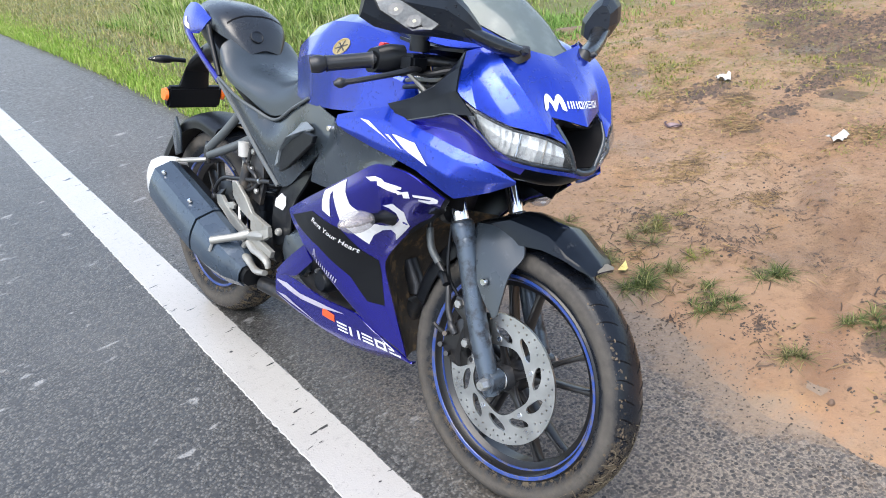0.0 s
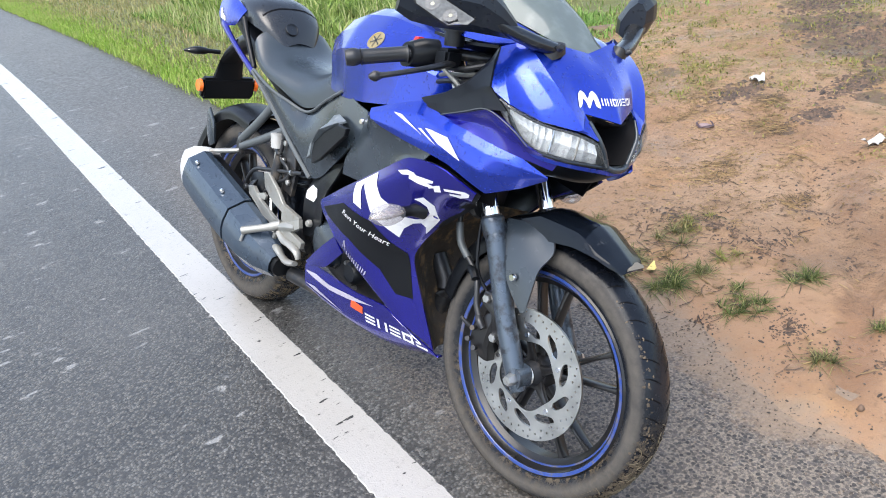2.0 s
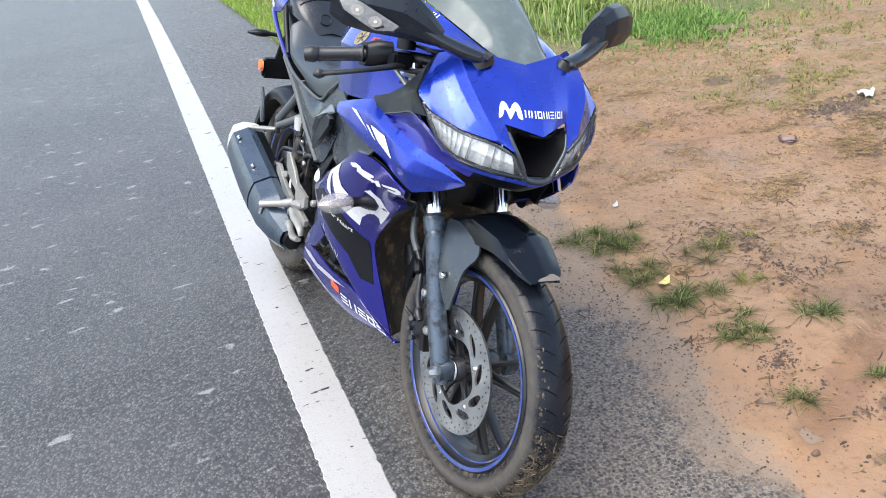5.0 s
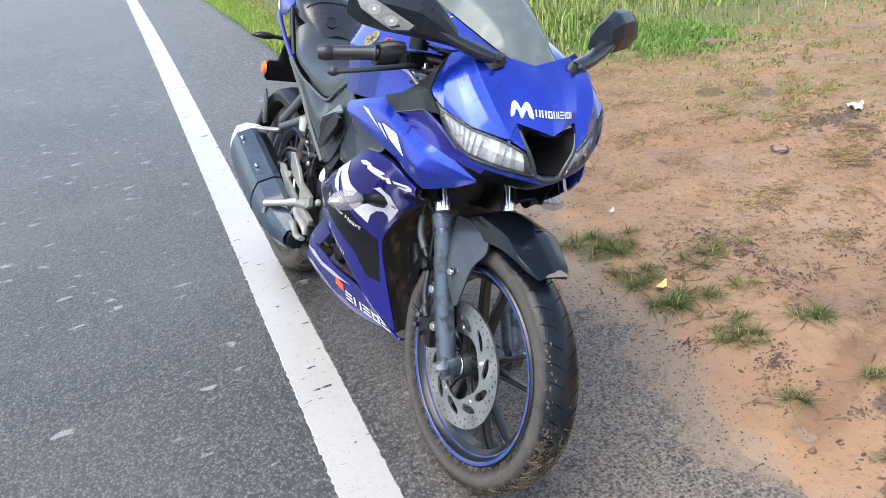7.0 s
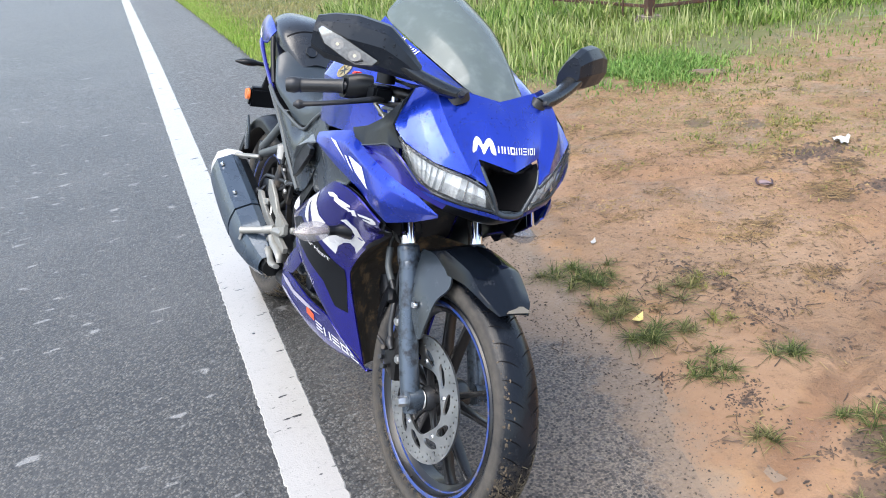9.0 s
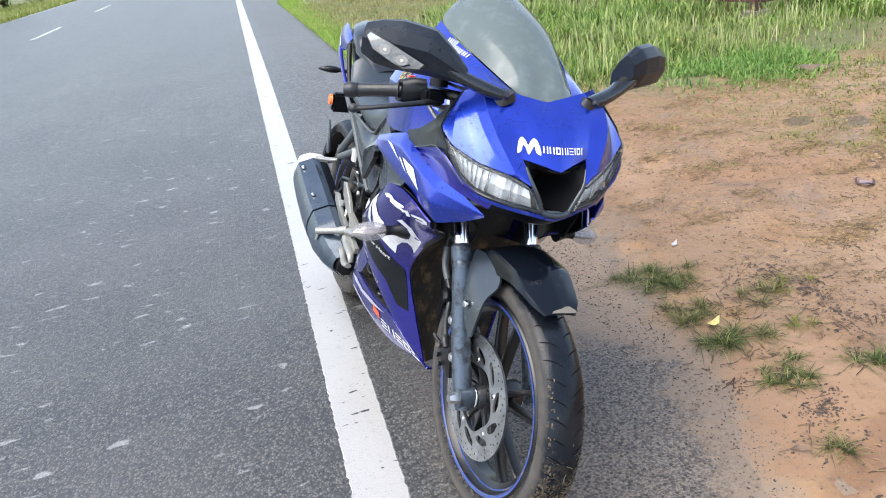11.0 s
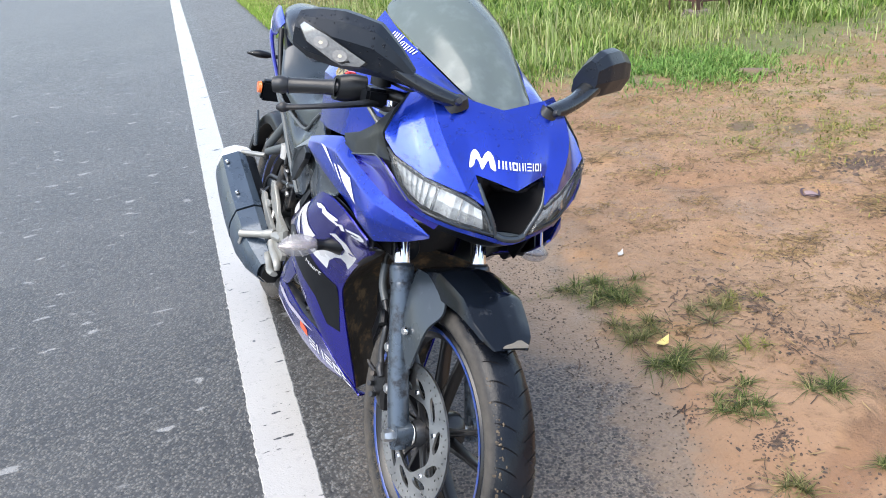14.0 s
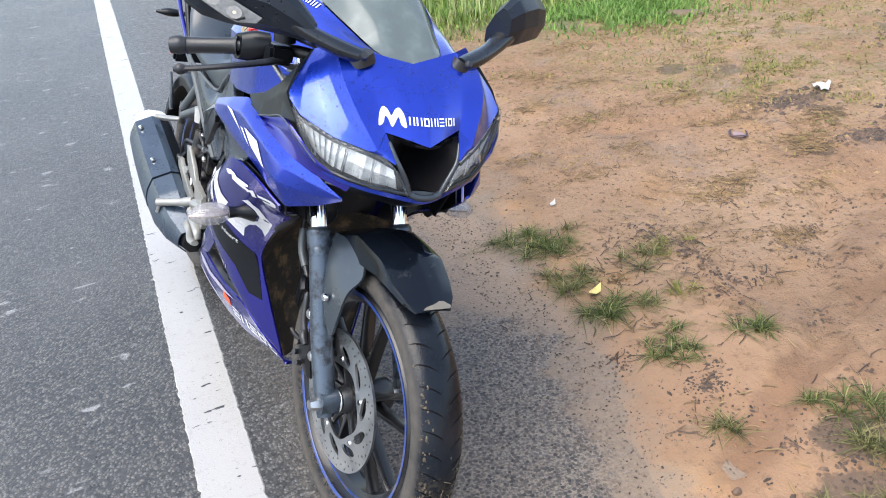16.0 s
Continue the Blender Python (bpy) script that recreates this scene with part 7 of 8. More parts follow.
# ---- tank, seats, tail ----
tank_rings = []
for x, zt, zb, w, wt in ((-0.285, 0.835, 0.770, 0.14, 0.10), (-0.32, 0.905, 0.775, 0.220, 0.18), (-0.42, 0.952, 0.766, 0.290, 0.225), (-0.52, 0.972, 0.756, 0.300, 0.240), (-0.62, 0.970, 0.752, 0.280, 0.235), (-0.70, 0.948, 0.752, 0.222, 0.21), (-0.745, 0.915, 0.758, 0.192, 0.19), (-0.752, 0.905, 0.765, 0.17, 0.170)):
    h = zt - zb
    rgt = [(x, -w * 0.30, zb), (x, -w * 0.49, zb + h * 0.02), (x, -w * 0.49, zb + h * 0.28), (x, -w * 0.505, zb + h * 0.55), (x, -wt * 0.475, zb + h * 0.77), (x, -wt * 0.33, zb + h * 0.91), (x, -wt * 0.16, zb + h * 0.985), (x, 0, zt)]
    tank_rings.append(rgt + [(a, -b, c) for a, b, c in reversed(rgt[:-1])])
tank_shape = loft(tank_rings, 5, True, 0.6)
tank = part("fuel_tank", tank_shape, blue, bike, "metallic blue fuel tank", crease=17)
part("tank_top", sheet([[(-0.33, -0.05, 0.915), (-0.33, 0, 0.925), (-0.33, 0.05, 0.915)], [(-0.43, -0.055, 0.955), (-0.43, 0, 0.966), (-0.43, 0.055, 0.955)], [(-0.52, -0.04, 0.966), (-0.52, 0, 0.973), (-0.52, 0.04, 0.966)]], 4, 4, 0.01), black_paint, tank, "black cover on the tank's top")


def settled(shape, at, along):
    """A frame that lies on a panel where a line meets it: z out of the panel."""
    tree = bvhtree.BVHTree.FromPolygons([Vector(p) for p in shape[0]], shape[1])
    hit, nrm, _, _ = tree.ray_cast(Vector(at) - Vector(along).normalized() * 0.3, Vector(along))
    nrm = nrm if nrm.dot(Vector(along)) < 0 else -nrm
    u = (Vector((1, 0, 0)) - nrm * nrm.x).normalized()
    return Matrix.Translation(hit) @ Matrix((u, nrm.cross(u), nrm)).transposed().to_4x4()


def badge_on(shape, at, along, r, parent):
    """A round golden emblem laid flat on a panel: ring and three crossed bars."""
    m = settled(shape, at, along)
    k = 28
    rings = [(r, 0.0), (r, 0.0018), (r * 0.86, 0.0018), (r * 0.86, 0.0006), (0.001, 0.0006)]
    verts = [(q * math.cos(6.2832 * i / k), q * math.sin(6.2832 * i / k), z) for q, z in rings for i in range(k)]
    body = verts, [(j * k + i, j * k + (i + 1) % k, (j + 1) * k + (i + 1) % k, (j + 1) * k + i) for j in range(len(rings) - 1) for i in range(k)]
    for s in (1, -1):
        ob = part("tank_badge", moved(body, m) if s > 0 else flip(moved(body, m)), gold, parent, "round golden tank badge")
        for j in range(3):
            a = math.pi * j / 3 + 0.5
            c, d = math.cos(a), math.sin(a)
            w, q = r * 0.06, r * 0.74
            bar = [(-q * c + w * d, -q * d - w * c, 0.0012), (q * c + w * d, q * d - w * c, 0.0012), (q * c - w * d, q * d + w * c, 0.0012), (-q * c - w * d, -q * d + w * c, 0.0012)], [(0, 1, 2, 3)]
            bar = moved(bar, m)
            part("badge_bar", bar if s > 0 else flip(bar), rubber, ob)


badge_on(tank_shape, (-0.513, -0.132, 0.900), (-0.1, 0.6, -0.8), 0.0235, tank)

seat_rows = []
for x, z, w, drop in ((-0.705, 0.880, 0.055, 0.110), (-0.765, 0.806, 0.092, 0.085), (-0.850, 0.775, 0.108, 0.080), (-0.950, 0.778, 0.125, 0.045), (-1.040, 0.805, 0.130, 0.040), (-1.105, 0.868, 0.118, 0.060)):
    seat_rows.append([(x, -w, z - drop), (x, -w * 0.97, z - drop * 0.35), (x, -w * 0.6, z + 0.004), (x, 0, z + 0.008), (x, w * 0.6, z + 0.004), (x, w * 0.97, z - drop * 0.35), (x, w, z - drop)])
part("rider_seat", sheet(seat_rows, 4, 5, 0.03, (-0.9, 0, 0.4)), vinyl, bike, "worn black vinyl rider seat")
pillion_rows = []
for x, z, w, drop in ((-1.062, 0.830, 0.045, 0.004), (-1.080, 0.866, 0.066, 0.026), (-1.112, 0.908, 0.090, 0.045), (-1.160, 0.940, 0.100, 0.06), (-1.240, 0.955, 0.094, 0.055), (-1.330, 0.958, 0.070, 0.045)):
    pillion_rows.append([(x, -w, z - drop), (x, -w * 0.95, z - drop * 0.3), (x, -w * 0.5, z + 0.006), (x, 0, z + 0.010), (x, w * 0.5, z + 0.006), (x, w * 0.95, z - drop * 0.3), (x, w, z - drop)])
pillion_shape = sheet(pillion_rows, 4, 5, 0.03, (-1.2, 0, 0.5))
pillion = part("pillion_seat", pillion_shape, dark_vinyl, bike, "raised black vinyl pillion seat")


def disc_on(r, h, k=24):
    """A low round boss in its own frame, with a raised rim."""
    rings = [(r, 0), (r, h * 0.7), (r * 0.93, h), (r * 0.80, h), (r * 0.74, h * 0.55), (0.001, h * 0.6)]
    verts = [(q * math.cos(6.2832 * i / k), q * math.sin(6.2832 * i / k), z) for q, z in rings for i in range(k)]
    return verts, [(j * k + i, j * k + (i + 1) % k, (j + 1) * k + (i + 1) % k, (j + 1) * k + i) for j in range(len(rings) - 1) for i in range(k)]


part("seat_roundel", disc_on(0.019, 0.006), black_paint, pillion, "round black boss", settled(pillion_shape, (-1.096, -0.01, 0.874), (-0.867, 0.496, -0.055)))
seam = drape(flat([(-0.1, -0.002), (0.1, -0.002), (0.1, 0.002), (-0.1, 0.002)], 0.01), (-1.125, 0.0, 1.0), (0, 1, 0), (1, 0, 0), (0, 0, -1), pillion_shape, 0.001)
part("seat_seam", seam, hollow_black, pillion)
for s in (1, -1):
    g = (lambda q: q) if s > 0 else flip
    tail_rows = [[(-1.195, -0.100, 0.915), (-1.240, -0.100, 0.937), (-1.290, -0.097, 0.953), (-1.350, -0.088, 0.950)], [(-1.212, -0.108, 0.897), (-1.255, -0.108, 0.910), (-1.300, -0.106, 0.920), (-1.372, -0.094, 0.926)], [(-1.240, -0.108, 0.876), (-1.275, -0.109, 0.876), (-1.315, -0.108, 0.876), (-1.378, -0.098, 0.895)], [(-1.262, -0.104, 0.868), (-1.290, -0.106, 0.866), (-1.320, -0.106, 0.865), (-1.362, -0.100, 0.868)]]
    tail_shape = sheet(tail_rows, 5, 5, 0.004, (-1.2, 0, 0.8))
    tail = part("tail_panel", g(tail_shape), blue, bike, "blue hollow tail panel")
    part("tail_strut", g(loft([ring_at((-1.335, -0.103, 0.872), (1, 0, 0.7), (0, 1, 0), 0.032, 0.014), ring_at((-1.295, -0.110, 0.850), (1, 0, 1), (0, 1, 0), 0.022, 0.014), ring_at((-1.205, -0.118, 0.803), (1, 0, 1), (0, 1, 0), 0.018, 0.012), ring_at((-1.100, -0.122, 0.750), (1, 0, 1), (0, 1, 0), 0.022, 0.014)], 4)), blue_shaded, tail)
    sticker("tail_mark", flat([(-1.358, 0.884), (-1.312, 0.876), (-1.316, 0.890), (-1.338, 0.897), (-1.346, 0.912), (-1.362, 0.910)], 0.012), (0, -0.4, 0), *AX, tail_shape, white_vinyl, tail, "small white tail mark", s < 0)
    part("tail_stay", g(tube([(-1.195, -0.108, 0.895), (-1.165, -0.113, 0.850), (-1.112, -0.116, 0.765)], 0.008, 10)), black_matt, tail, "black stay under the tail")
    cover_rows = [[(-1.100, -0.122, 0.752), (-1.010, -0.122, 0.722), (-0.930, -0.112, 0.700), (-0.852, -0.094, 0.682), (-0.750, -0.105, 0.728), (-0.655, -0.120, 0.766), (-0.560, -0.140, 0.752), (-0.495, -0.152, 0.742)],
                  [(-1.075, -0.120, 0.732), (-0.985, -0.120, 0.690), (-0.915, -0.116, 0.662), (-0.845, -0.110, 0.645), (-0.750, -0.114, 0.670), (-0.655, -0.130, 0.705), (-0.570, -0.144, 0.712), (-0.500, -0.156, 0.722)],
                  [(-1.045, -0.116, 0.705), (-0.960, -0.116, 0.650), (-0.890, -0.114, 0.615), (-0.835, -0.112, 0.590), (-0.750, -0.116, 0.610), (-0.660, -0.132, 0.650), (-0.580, -0.146, 0.678), (-0.510, -0.158, 0.705)],
                  [(-1.015, -0.110, 0.680), (-0.930, -0.110, 0.610), (-0.865, -0.108, 0.565), (-0.815, -0.106, 0.525), (-0.760, -0.108, 0.535), (-0.690, -0.120, 0.580), (-0.610, -0.140, 0.630), (-0.530, -0.155, 0.680)]]
    near = lambda rows: [[(x + 0.03, y - 0.012, z) for x, y, z in r] for r in rows]
    cover_shape = sheet(near(cover_rows), 4, 4, 0.004)
    cover = part("frame_cover", g(cover_shape), grey_matt, bike, "matt grey-black frame cover under the seat")
    part("cover_edge", g(tube(near([[(-1.110, -0.125, 0.760), (-1.010, -0.116, 0.676), (-0.90, -0.114, 0.590), (-0.812, -0.108, 0.522)]])[0], 0.006, 8)), edge_grey, cover, "grey bevelled edge")
    part("seat_edge", g(tube(near([[(-1.105, -0.126, 0.765), (-1.010, -0.126, 0.728), (-0.930, -0.116, 0.705), (-0.852, -0.098, 0.687), (-0.750, -0.109, 0.733), (-0.655, -0.124, 0.771)]])[0], 0.0042, 8)), edge_grey, cover, "pale grey edge under the seat")
    part("cover_bolt", g(bolt((-0.488, -0.170, 0.722), (0, -1, 0), 0.007, 0.006)), chrome, cover)
    knee = lambda pts: [(x, -0.146 - 0.15 * (x + 0.775), z) for x, z in pts]
    strip = [[(-0.775, -0.128, 0.614), (-0.706, -0.138, 0.664), (-0.636, -0.150, 0.711), (-0.606, -0.155, 0.718), (-0.566, -0.162, 0.709)], [(-0.752, -0.150, 0.583), (-0.714, -0.164, 0.600), (-0.700, -0.170, 0.637), (-0.655, -0.180, 0.674), (-0.580, -0.180, 0.702)], [(-0.750, -0.130, 0.578), (-0.711, -0.142, 0.592), (-0.694, -0.148, 0.630), (-0.650, -0.156, 0.668), (-0.576, -0.164, 0.697)]]
    part("knee_pad", g(sheet(strip, 3, 3, 0.004, (-0.68, 0, 0.60), 0.95)), pad_lit_grey, cover, "angular raised grey knee pad, sky sheen in its colour", crease=20)
    # Raised black plate draws the shade of the pad's underside.
    part("knee_shade", g(slab(knee([(-0.700, 0.633), (-0.645, 0.668), (-0.570, 0.701), (-0.523, 0.699), (-0.531, 0.682), (-0.664, 0.597), (-0.709, 0.578), (-0.712, 0.600)]), 0.012, 0.003)), black_matt, cover, "black plate painted as shade under the knee pad", crease=20)
    low_rows = [[(-0.800, -0.095, 0.515), (-0.700, -0.115, 0.570), (-0.605, -0.132, 0.600)], [(-0.815, -0.108, 0.470), (-0.720, -0.122, 0.520), (-0.625, -0.140, 0.560)], [(-0.825, -0.108, 0.420), (-0.745, -0.118, 0.450), (-0.665, -0.146, 0.500)], [(-0.830, -0.100, 0.350), (-0.770, -0.110, 0.365), (-0.700, -0.130, 0.420)]]
    low_shape = sheet(low_rows, 4, 4, 0.004)
    low_cover = part("engine_cover", g(low_shape), black_matt, bike, "dark engine side cover")
    if s > 0:
        sticker("white_label", flat([(-0.806, 0.462), (-0.758, 0.462), (-0.738, 0.480), (-0.738, 0.502), (-0.772, 0.505), (-0.806, 0.482)], 0.012), (0, -0.4, 0), *AX, low_shape, white_vinyl, low_cover, "plain white sticker", lift=0.002)
part("seat_base", loft([ring_at((-0.70, 0, 0.72), (0, 1, 0), (0, 0, 1), 0.16, 0.08), ring_at((-0.9, 0, 0.69), (0, 1, 0), (0, 0, 1), 0.19, 0.09), ring_at((-1.1, 0, 0.78), (0, 1, 0), (0, 0, 1), 0.20, 0.09), ring_at((-1.36, 0, 0.90), (0, 1, 0), (0, 0, 1), 0.13, 0.06)], 4), black_matt, bike)
part("tail_lamp", loft([ring_at((-1.37, 0, 0.905), (0, 1, 0), (0, 0, 1), 0.14, 0.05), ring_at((-1.43, 0, 0.918), (0, 1, 0), (0, 0, 1), 0.08, 0.03)], 3), red, bike, "small red tail lamp")

# rear light bracket
bracket = part("plate_bracket", loft([ring_at((-1.46, 0.03, 0.80), (0, 1, 0), (0.5, 0, 1), 0.07, 0.05), ring_at((-1.54, 0.035, 0.755), (0, 1, 0), (0.5, 0, 1), 0.08, 0.05), ring_at((-1.59, 0.04, 0.69), (0, 1, 0), (0.9, 0, 0.4), 0.10, 0.04), ring_at((-1.61, 0.04, 0.62), (0, 1, 0), (1, 0, 0.1), 0.14, 0.03)], 4), black_matt, bike, "black rear plate bracket with lamps")
part("bracket_arm", tube([(-1.25, 0.02, 0.82), (-1.38, 0.025, 0.82), (-1.48, 0.03, 0.79)], 0.03, 12), black_matt, bracket)
part("plate_holder", block((-1.60, 0.042, 0.640), (0.03, 0.19, 0.075), 0.008, Matrix.Rotation(radians(14), 4, "Y")), black_matt, bracket)
for s in (-1, 1):
    part("side_reflector", lathe([(-0.006, 0.0), (-0.006, 0.019), (0.004, 0.022), (0.006, 0.0)], (-1.60, 0.042 + s * 0.10, 0.648), 20), orange, bracket, "round amber reflector")
    m = 0.035
    part("rear_signal", tube([(-1.575, m + s * 0.035, 0.760), (-1.58, m + s * 0.07, 0.762), (-1.585, m + s * 0.085, 0.762), (-1.59, m + s * 0.115, 0.762), (-1.60, m + s * 0.148, 0.760)], [0.011, 0.011, 0.017, 0.018, 0.005], 14, 4, 0.7), black_matt, bracket, "slim black rear turn signal")
    part("signal_tip", tube([(-1.592, m + s * 0.128, 0.763), (-1.601, m + s * 0.150, 0.761)], [0.013, 0.004], 12, 3, 0.7), lens_clear, bracket)

# ---- rear wheel, hugger, shock, frame ----
wheel("rear_wheel", REAR, 0.296, 0.130, 0.218, "black cast rear wheel with blue rim tape", 5, True, 0.9)
hug = []
for deg, r in ((75, 0.33), (100, 0.34), (125, 0.345), (150, 0.35), (162, 0.352)):
    a = radians(deg)
    p = lambda rad, y: (REAR.x + rad * math.cos(a), y, REAR.z + rad * math.sin(a))
    hug.append([p(r - 0.05, -0.078), p(r - 0.015, -0.070), p(r, 0), p(r - 0.015, 0.070), p(r - 0.05, 0.078)])
hugger = part("rear_mudguard", sheet(hug, 5, 5, 0.004, REAR), black_matt, bike, "black rear mudguard")
part("guard_flap", slab([(-1.47, -0.085, 0.585), (-1.44, -0.092, 0.60), (-1.405, -0.094, 0.56), (-1.41, -0.09, 0.49), (-1.45, -0.088, 0.475), (-1.475, -0.085, 0.52)], 0.008), grey_matt, hugger)
for q in ([(-1.02, -0.085, 0.690), (-1.10, -0.098, 0.615), (-1.195, -0.105, 0.545)], [(-0.98, -0.085, 0.610), (-1.07, -0.096, 0.570), (-1.19, -0.105, 0.525)]):
    part("subframe_tube", tube(q, 0.0125, 14), edge_grey, bike, "dark steel subframe tube")
part("peg_bracket", slab([(-1.20, -0.108, 0.565), (-1.18, -0.108, 0.56), (-1.185, -0.108, 0.50), (-1.21, -0.108, 0.495), (-1.215, -0.108, 0.53)], 0.012), dark_metal, bike)
part("pillion_peg", tube([(-1.195, -0.11, 0.512), (-1.215, -0.122, 0.507), (-1.25, -0.140, 0.500), (-1.285, -0.162, 0.494)], [0.009, 0.011, 0.011, 0.009], 12, 4, 0.7), alloy, bike, "folding alloy pillion peg")
part("swingarm", loft([ring_at((-0.84, -0.075, 0.33), (0, 1, 0), (0, 0, 1), 0.03, 0.08), ring_at((-1.05, -0.085, 0.31), (0, 1, 0), (0, 0, 1), 0.03, 0.06), ring_at((-1.30, -0.09, 0.297), (0, 1, 0), (0, 0, 1), 0.03, 0.05)], 4), dark_metal, bike, "dark box-section swingarm")
part("swingarm", loft([ring_at((-0.84, 0.075, 0.33), (0, 1, 0), (0, 0, 1), 0.03, 0.08), ring_at((-1.05, 0.085, 0.31), (0, 1, 0), (0, 0, 1), 0.03, 0.06), ring_at((-1.30, 0.09, 0.297), (0, 1, 0), (0, 0, 1), 0.03, 0.05)], 4), dark_metal, bike, "dark box-section swingarm")
part("rear_axle", tube([(REAR.x, -0.11, REAR.z), (REAR.x, 0.11, REAR.z)], 0.01, 12, 1), steel, bike)
part("shock_absorber", tube([(-0.86, 0, 0.60), (-0.95, 0, 0.42)], 0.03, 16), dark_metal, bike)
part("rear_reservoir", loft([ring_at((-0.985, -0.105, 0.600), (1, 0, 0), (0, 1, 0), 0.036, 0.034), ring_at((-0.98, -0.105, 0.562), (1, 0, 0), (0, 1, 0), 0.038, 0.035)], 2), plate_white, bike, "milky brake-fluid reservoir")
part("reservoir_hose", tube([(-0.98, -0.105, 0.562), (-0.955, -0.11, 0.52), (-0.985, -0.115, 0.45), (-1.03, -0.115, 0.42), (-1.0, -0.11, 0.36)], 0.006, 8), rubber, bike)
part("rear_hose", tube([(-1.0, -0.10, 0.56), (-0.96, -0.105, 0.52), (-0.955, -0.108, 0.46), (-0.965, -0.108, 0.40)], 0.006, 8), rubber, bike)
part("breather_hose", tube([(-0.943, -0.112, 0.629), (-0.935, -0.114, 0.590), (-0.943, -0.115, 0.542), (-0.905, -0.115, 0.522), (-0.900, -0.113, 0.500), (-0.930, -0.112, 0.480), (-0.984, -0.110, 0.462)], 0.0055, 10), rubber, bike)
part("loop_hose", tube([(-1.140, -0.112, 0.400), (-1.130, -0.116, 0.440), (-1.085, -0.117, 0.478), (-1.021, -0.116, 0.492), (-0.923, -0.115, 0.507), (-0.831, -0.112, 0.521)], 0.0060, 10), rubber, bike, "black hose looped behind the hanger")
part("hose_band", tube([(-0.880, -0.117, 0.513), (-0.872, -0.117, 0.515)], 0.0085, 12, 1), steel, bike, "steel hose clip")
part("shock_reservoir", tube([(-0.935, -0.075, 0.60), (-0.925, -0.075, 0.50)], 0.024, 16, 1), alloy, bike)
part("linkage_plate", slab([(-1.02, -0.085, 0.56), (-0.97, -0.085, 0.57), (-0.95, -0.085, 0.50), (-0.99, -0.085, 0.44), (-1.04, -0.085, 0.46)], 0.01), alloy, bike, "dull cast linkage plate")
part("brake_cylinder", tube([(-0.955, -0.112, 0.545), (-0.965, -0.114, 0.500), (-0.972, -0.116, 0.455), (-0.985, -0.118, 0.430)], [0.012, 0.015, 0.013, 0.007], 12), dark_metal, bike, "dark rear brake cylinder")
part("brake_rod", tube([(-0.985, -0.118, 0.430), (-0.955, -0.130, 0.370), (-0.93, -0.136, 0.330)], 0.005, 8), steel, bike)
part("frame_link", slab([(-0.93, -0.098, 0.62), (-0.89, -0.098, 0.60), (-0.88, -0.098, 0.50), (-0.90, -0.098, 0.44), (-0.94, -0.098, 0.45), (-0.955, -0.098, 0.54)], 0.014), dark_metal, bike, "dark cast frame plate")
for p in ((-0.925, -0.108, 0.585), (-0.905, -0.108, 0.480), (-0.935, -0.108, 0.535)):
    part("frame_bolt", bolt(p, (0, -1, 0), 0.009, 0.008, 6), steel, bike)
part("rear_caliper", loft([ring_at((-1.13, -0.105, 0.385), (1, 0, 0.3), (0, 1, 0), 0.04, 0.04, 12, 3.5), ring_at((-1.10, -0.108, 0.420), (1, 0, 0.3), (0, 1, 0), 0.06, 0.05, 12, 3.5), ring_at((-1.07, -0.106, 0.450), (1, 0, 0.3), (0, 1, 0), 0.04, 0.04, 12, 3.5)], 3), hub_black, bike, "black rear brake caliper")
part("spring_coil", tube([(-0.90 - 0.035 * k / 40 + 0.03 * math.cos(k * 0.9), 0.03 * math.sin(k * 0.9) - 0.05, 0.57 - 0.12 * k / 40) for k in range(41)], 0.005, 6, 2), dark_metal, bike, "dark shock spring")
part("main_frame", loft([ring_at((-0.25, 0, 0.76), (0, 1, 0), (0, 0, 1), 0.10, 0.10), ring_at((-0.45, 0, 0.70), (0, 1, 0), (0, 0, 1), 0.20, 0.10), ring_at((-0.68, 0, 0.62), (0, 1, 0), (0, 0, 1), 0.20, 0.12), ring_at((-0.82, 0, 0.45), (0, 1, 0), (0, 0, 1), 0.17, 0.12)], 4), dark_metal, bike, "dark frame spar")

# engine
engine = part("engine_block", loft([ring_at((-0.42, 0, 0.40), (0, 1, 0), (0, 0, 1), 0.16, 0.22), ring_at((-0.55, 0, 0.36), (0, 1, 0), (0, 0, 1), 0.22, 0.26), ring_at((-0.70, 0, 0.36), (0, 1, 0), (0, 0, 1), 0.20, 0.24), ring_at((-0.84, 0, 0.38), (0, 1, 0), (0, 0, 1), 0.16, 0.18)], 4), dark_metal, bike, "dark engine block behind the fairing")
part("clutch_cover", lathe([(-0.04, 0.0), (-0.04, 0.05), (-0.032, 0.062), (0.0, 0.072), (0.03, 0.072)], (-0.69, -0.085, 0.365), 40, False), grey_matt, engine, "round grey clutch cover")
part("water_pump", lathe([(-0.03, 0.0), (-0.03, 0.022), (-0.02, 0.03), (0.02, 0.032)], (-0.545, -0.110, 0.335), 28, False), black_matt, engine, "round water pump in the vent")
for a in range(3):
    part("cover_bolt", bolt((-0.545 + 0.038 * math.cos(a * 2.1 + 0.6), -0.118, 0.335 + 0.038 * math.sin(a * 2.1 + 0.6)), (0, -1, 0), 0.006, 0.012), steel, engine)
part("cover_bolt", bolt((-0.772, -0.115, 0.40), (0, -1, 0), 0.010, 0.012), alloy, engine)
part("exhaust_pipe", tube([(-0.38, 0.0, 0.42), (-0.34, 0.0, 0.33), (-0.42, -0.02, 0.23), (-0.65, -0.05, 0.20), (-0.88, -0.10, 0.22)], 0.022, 16), dark_metal, engine)
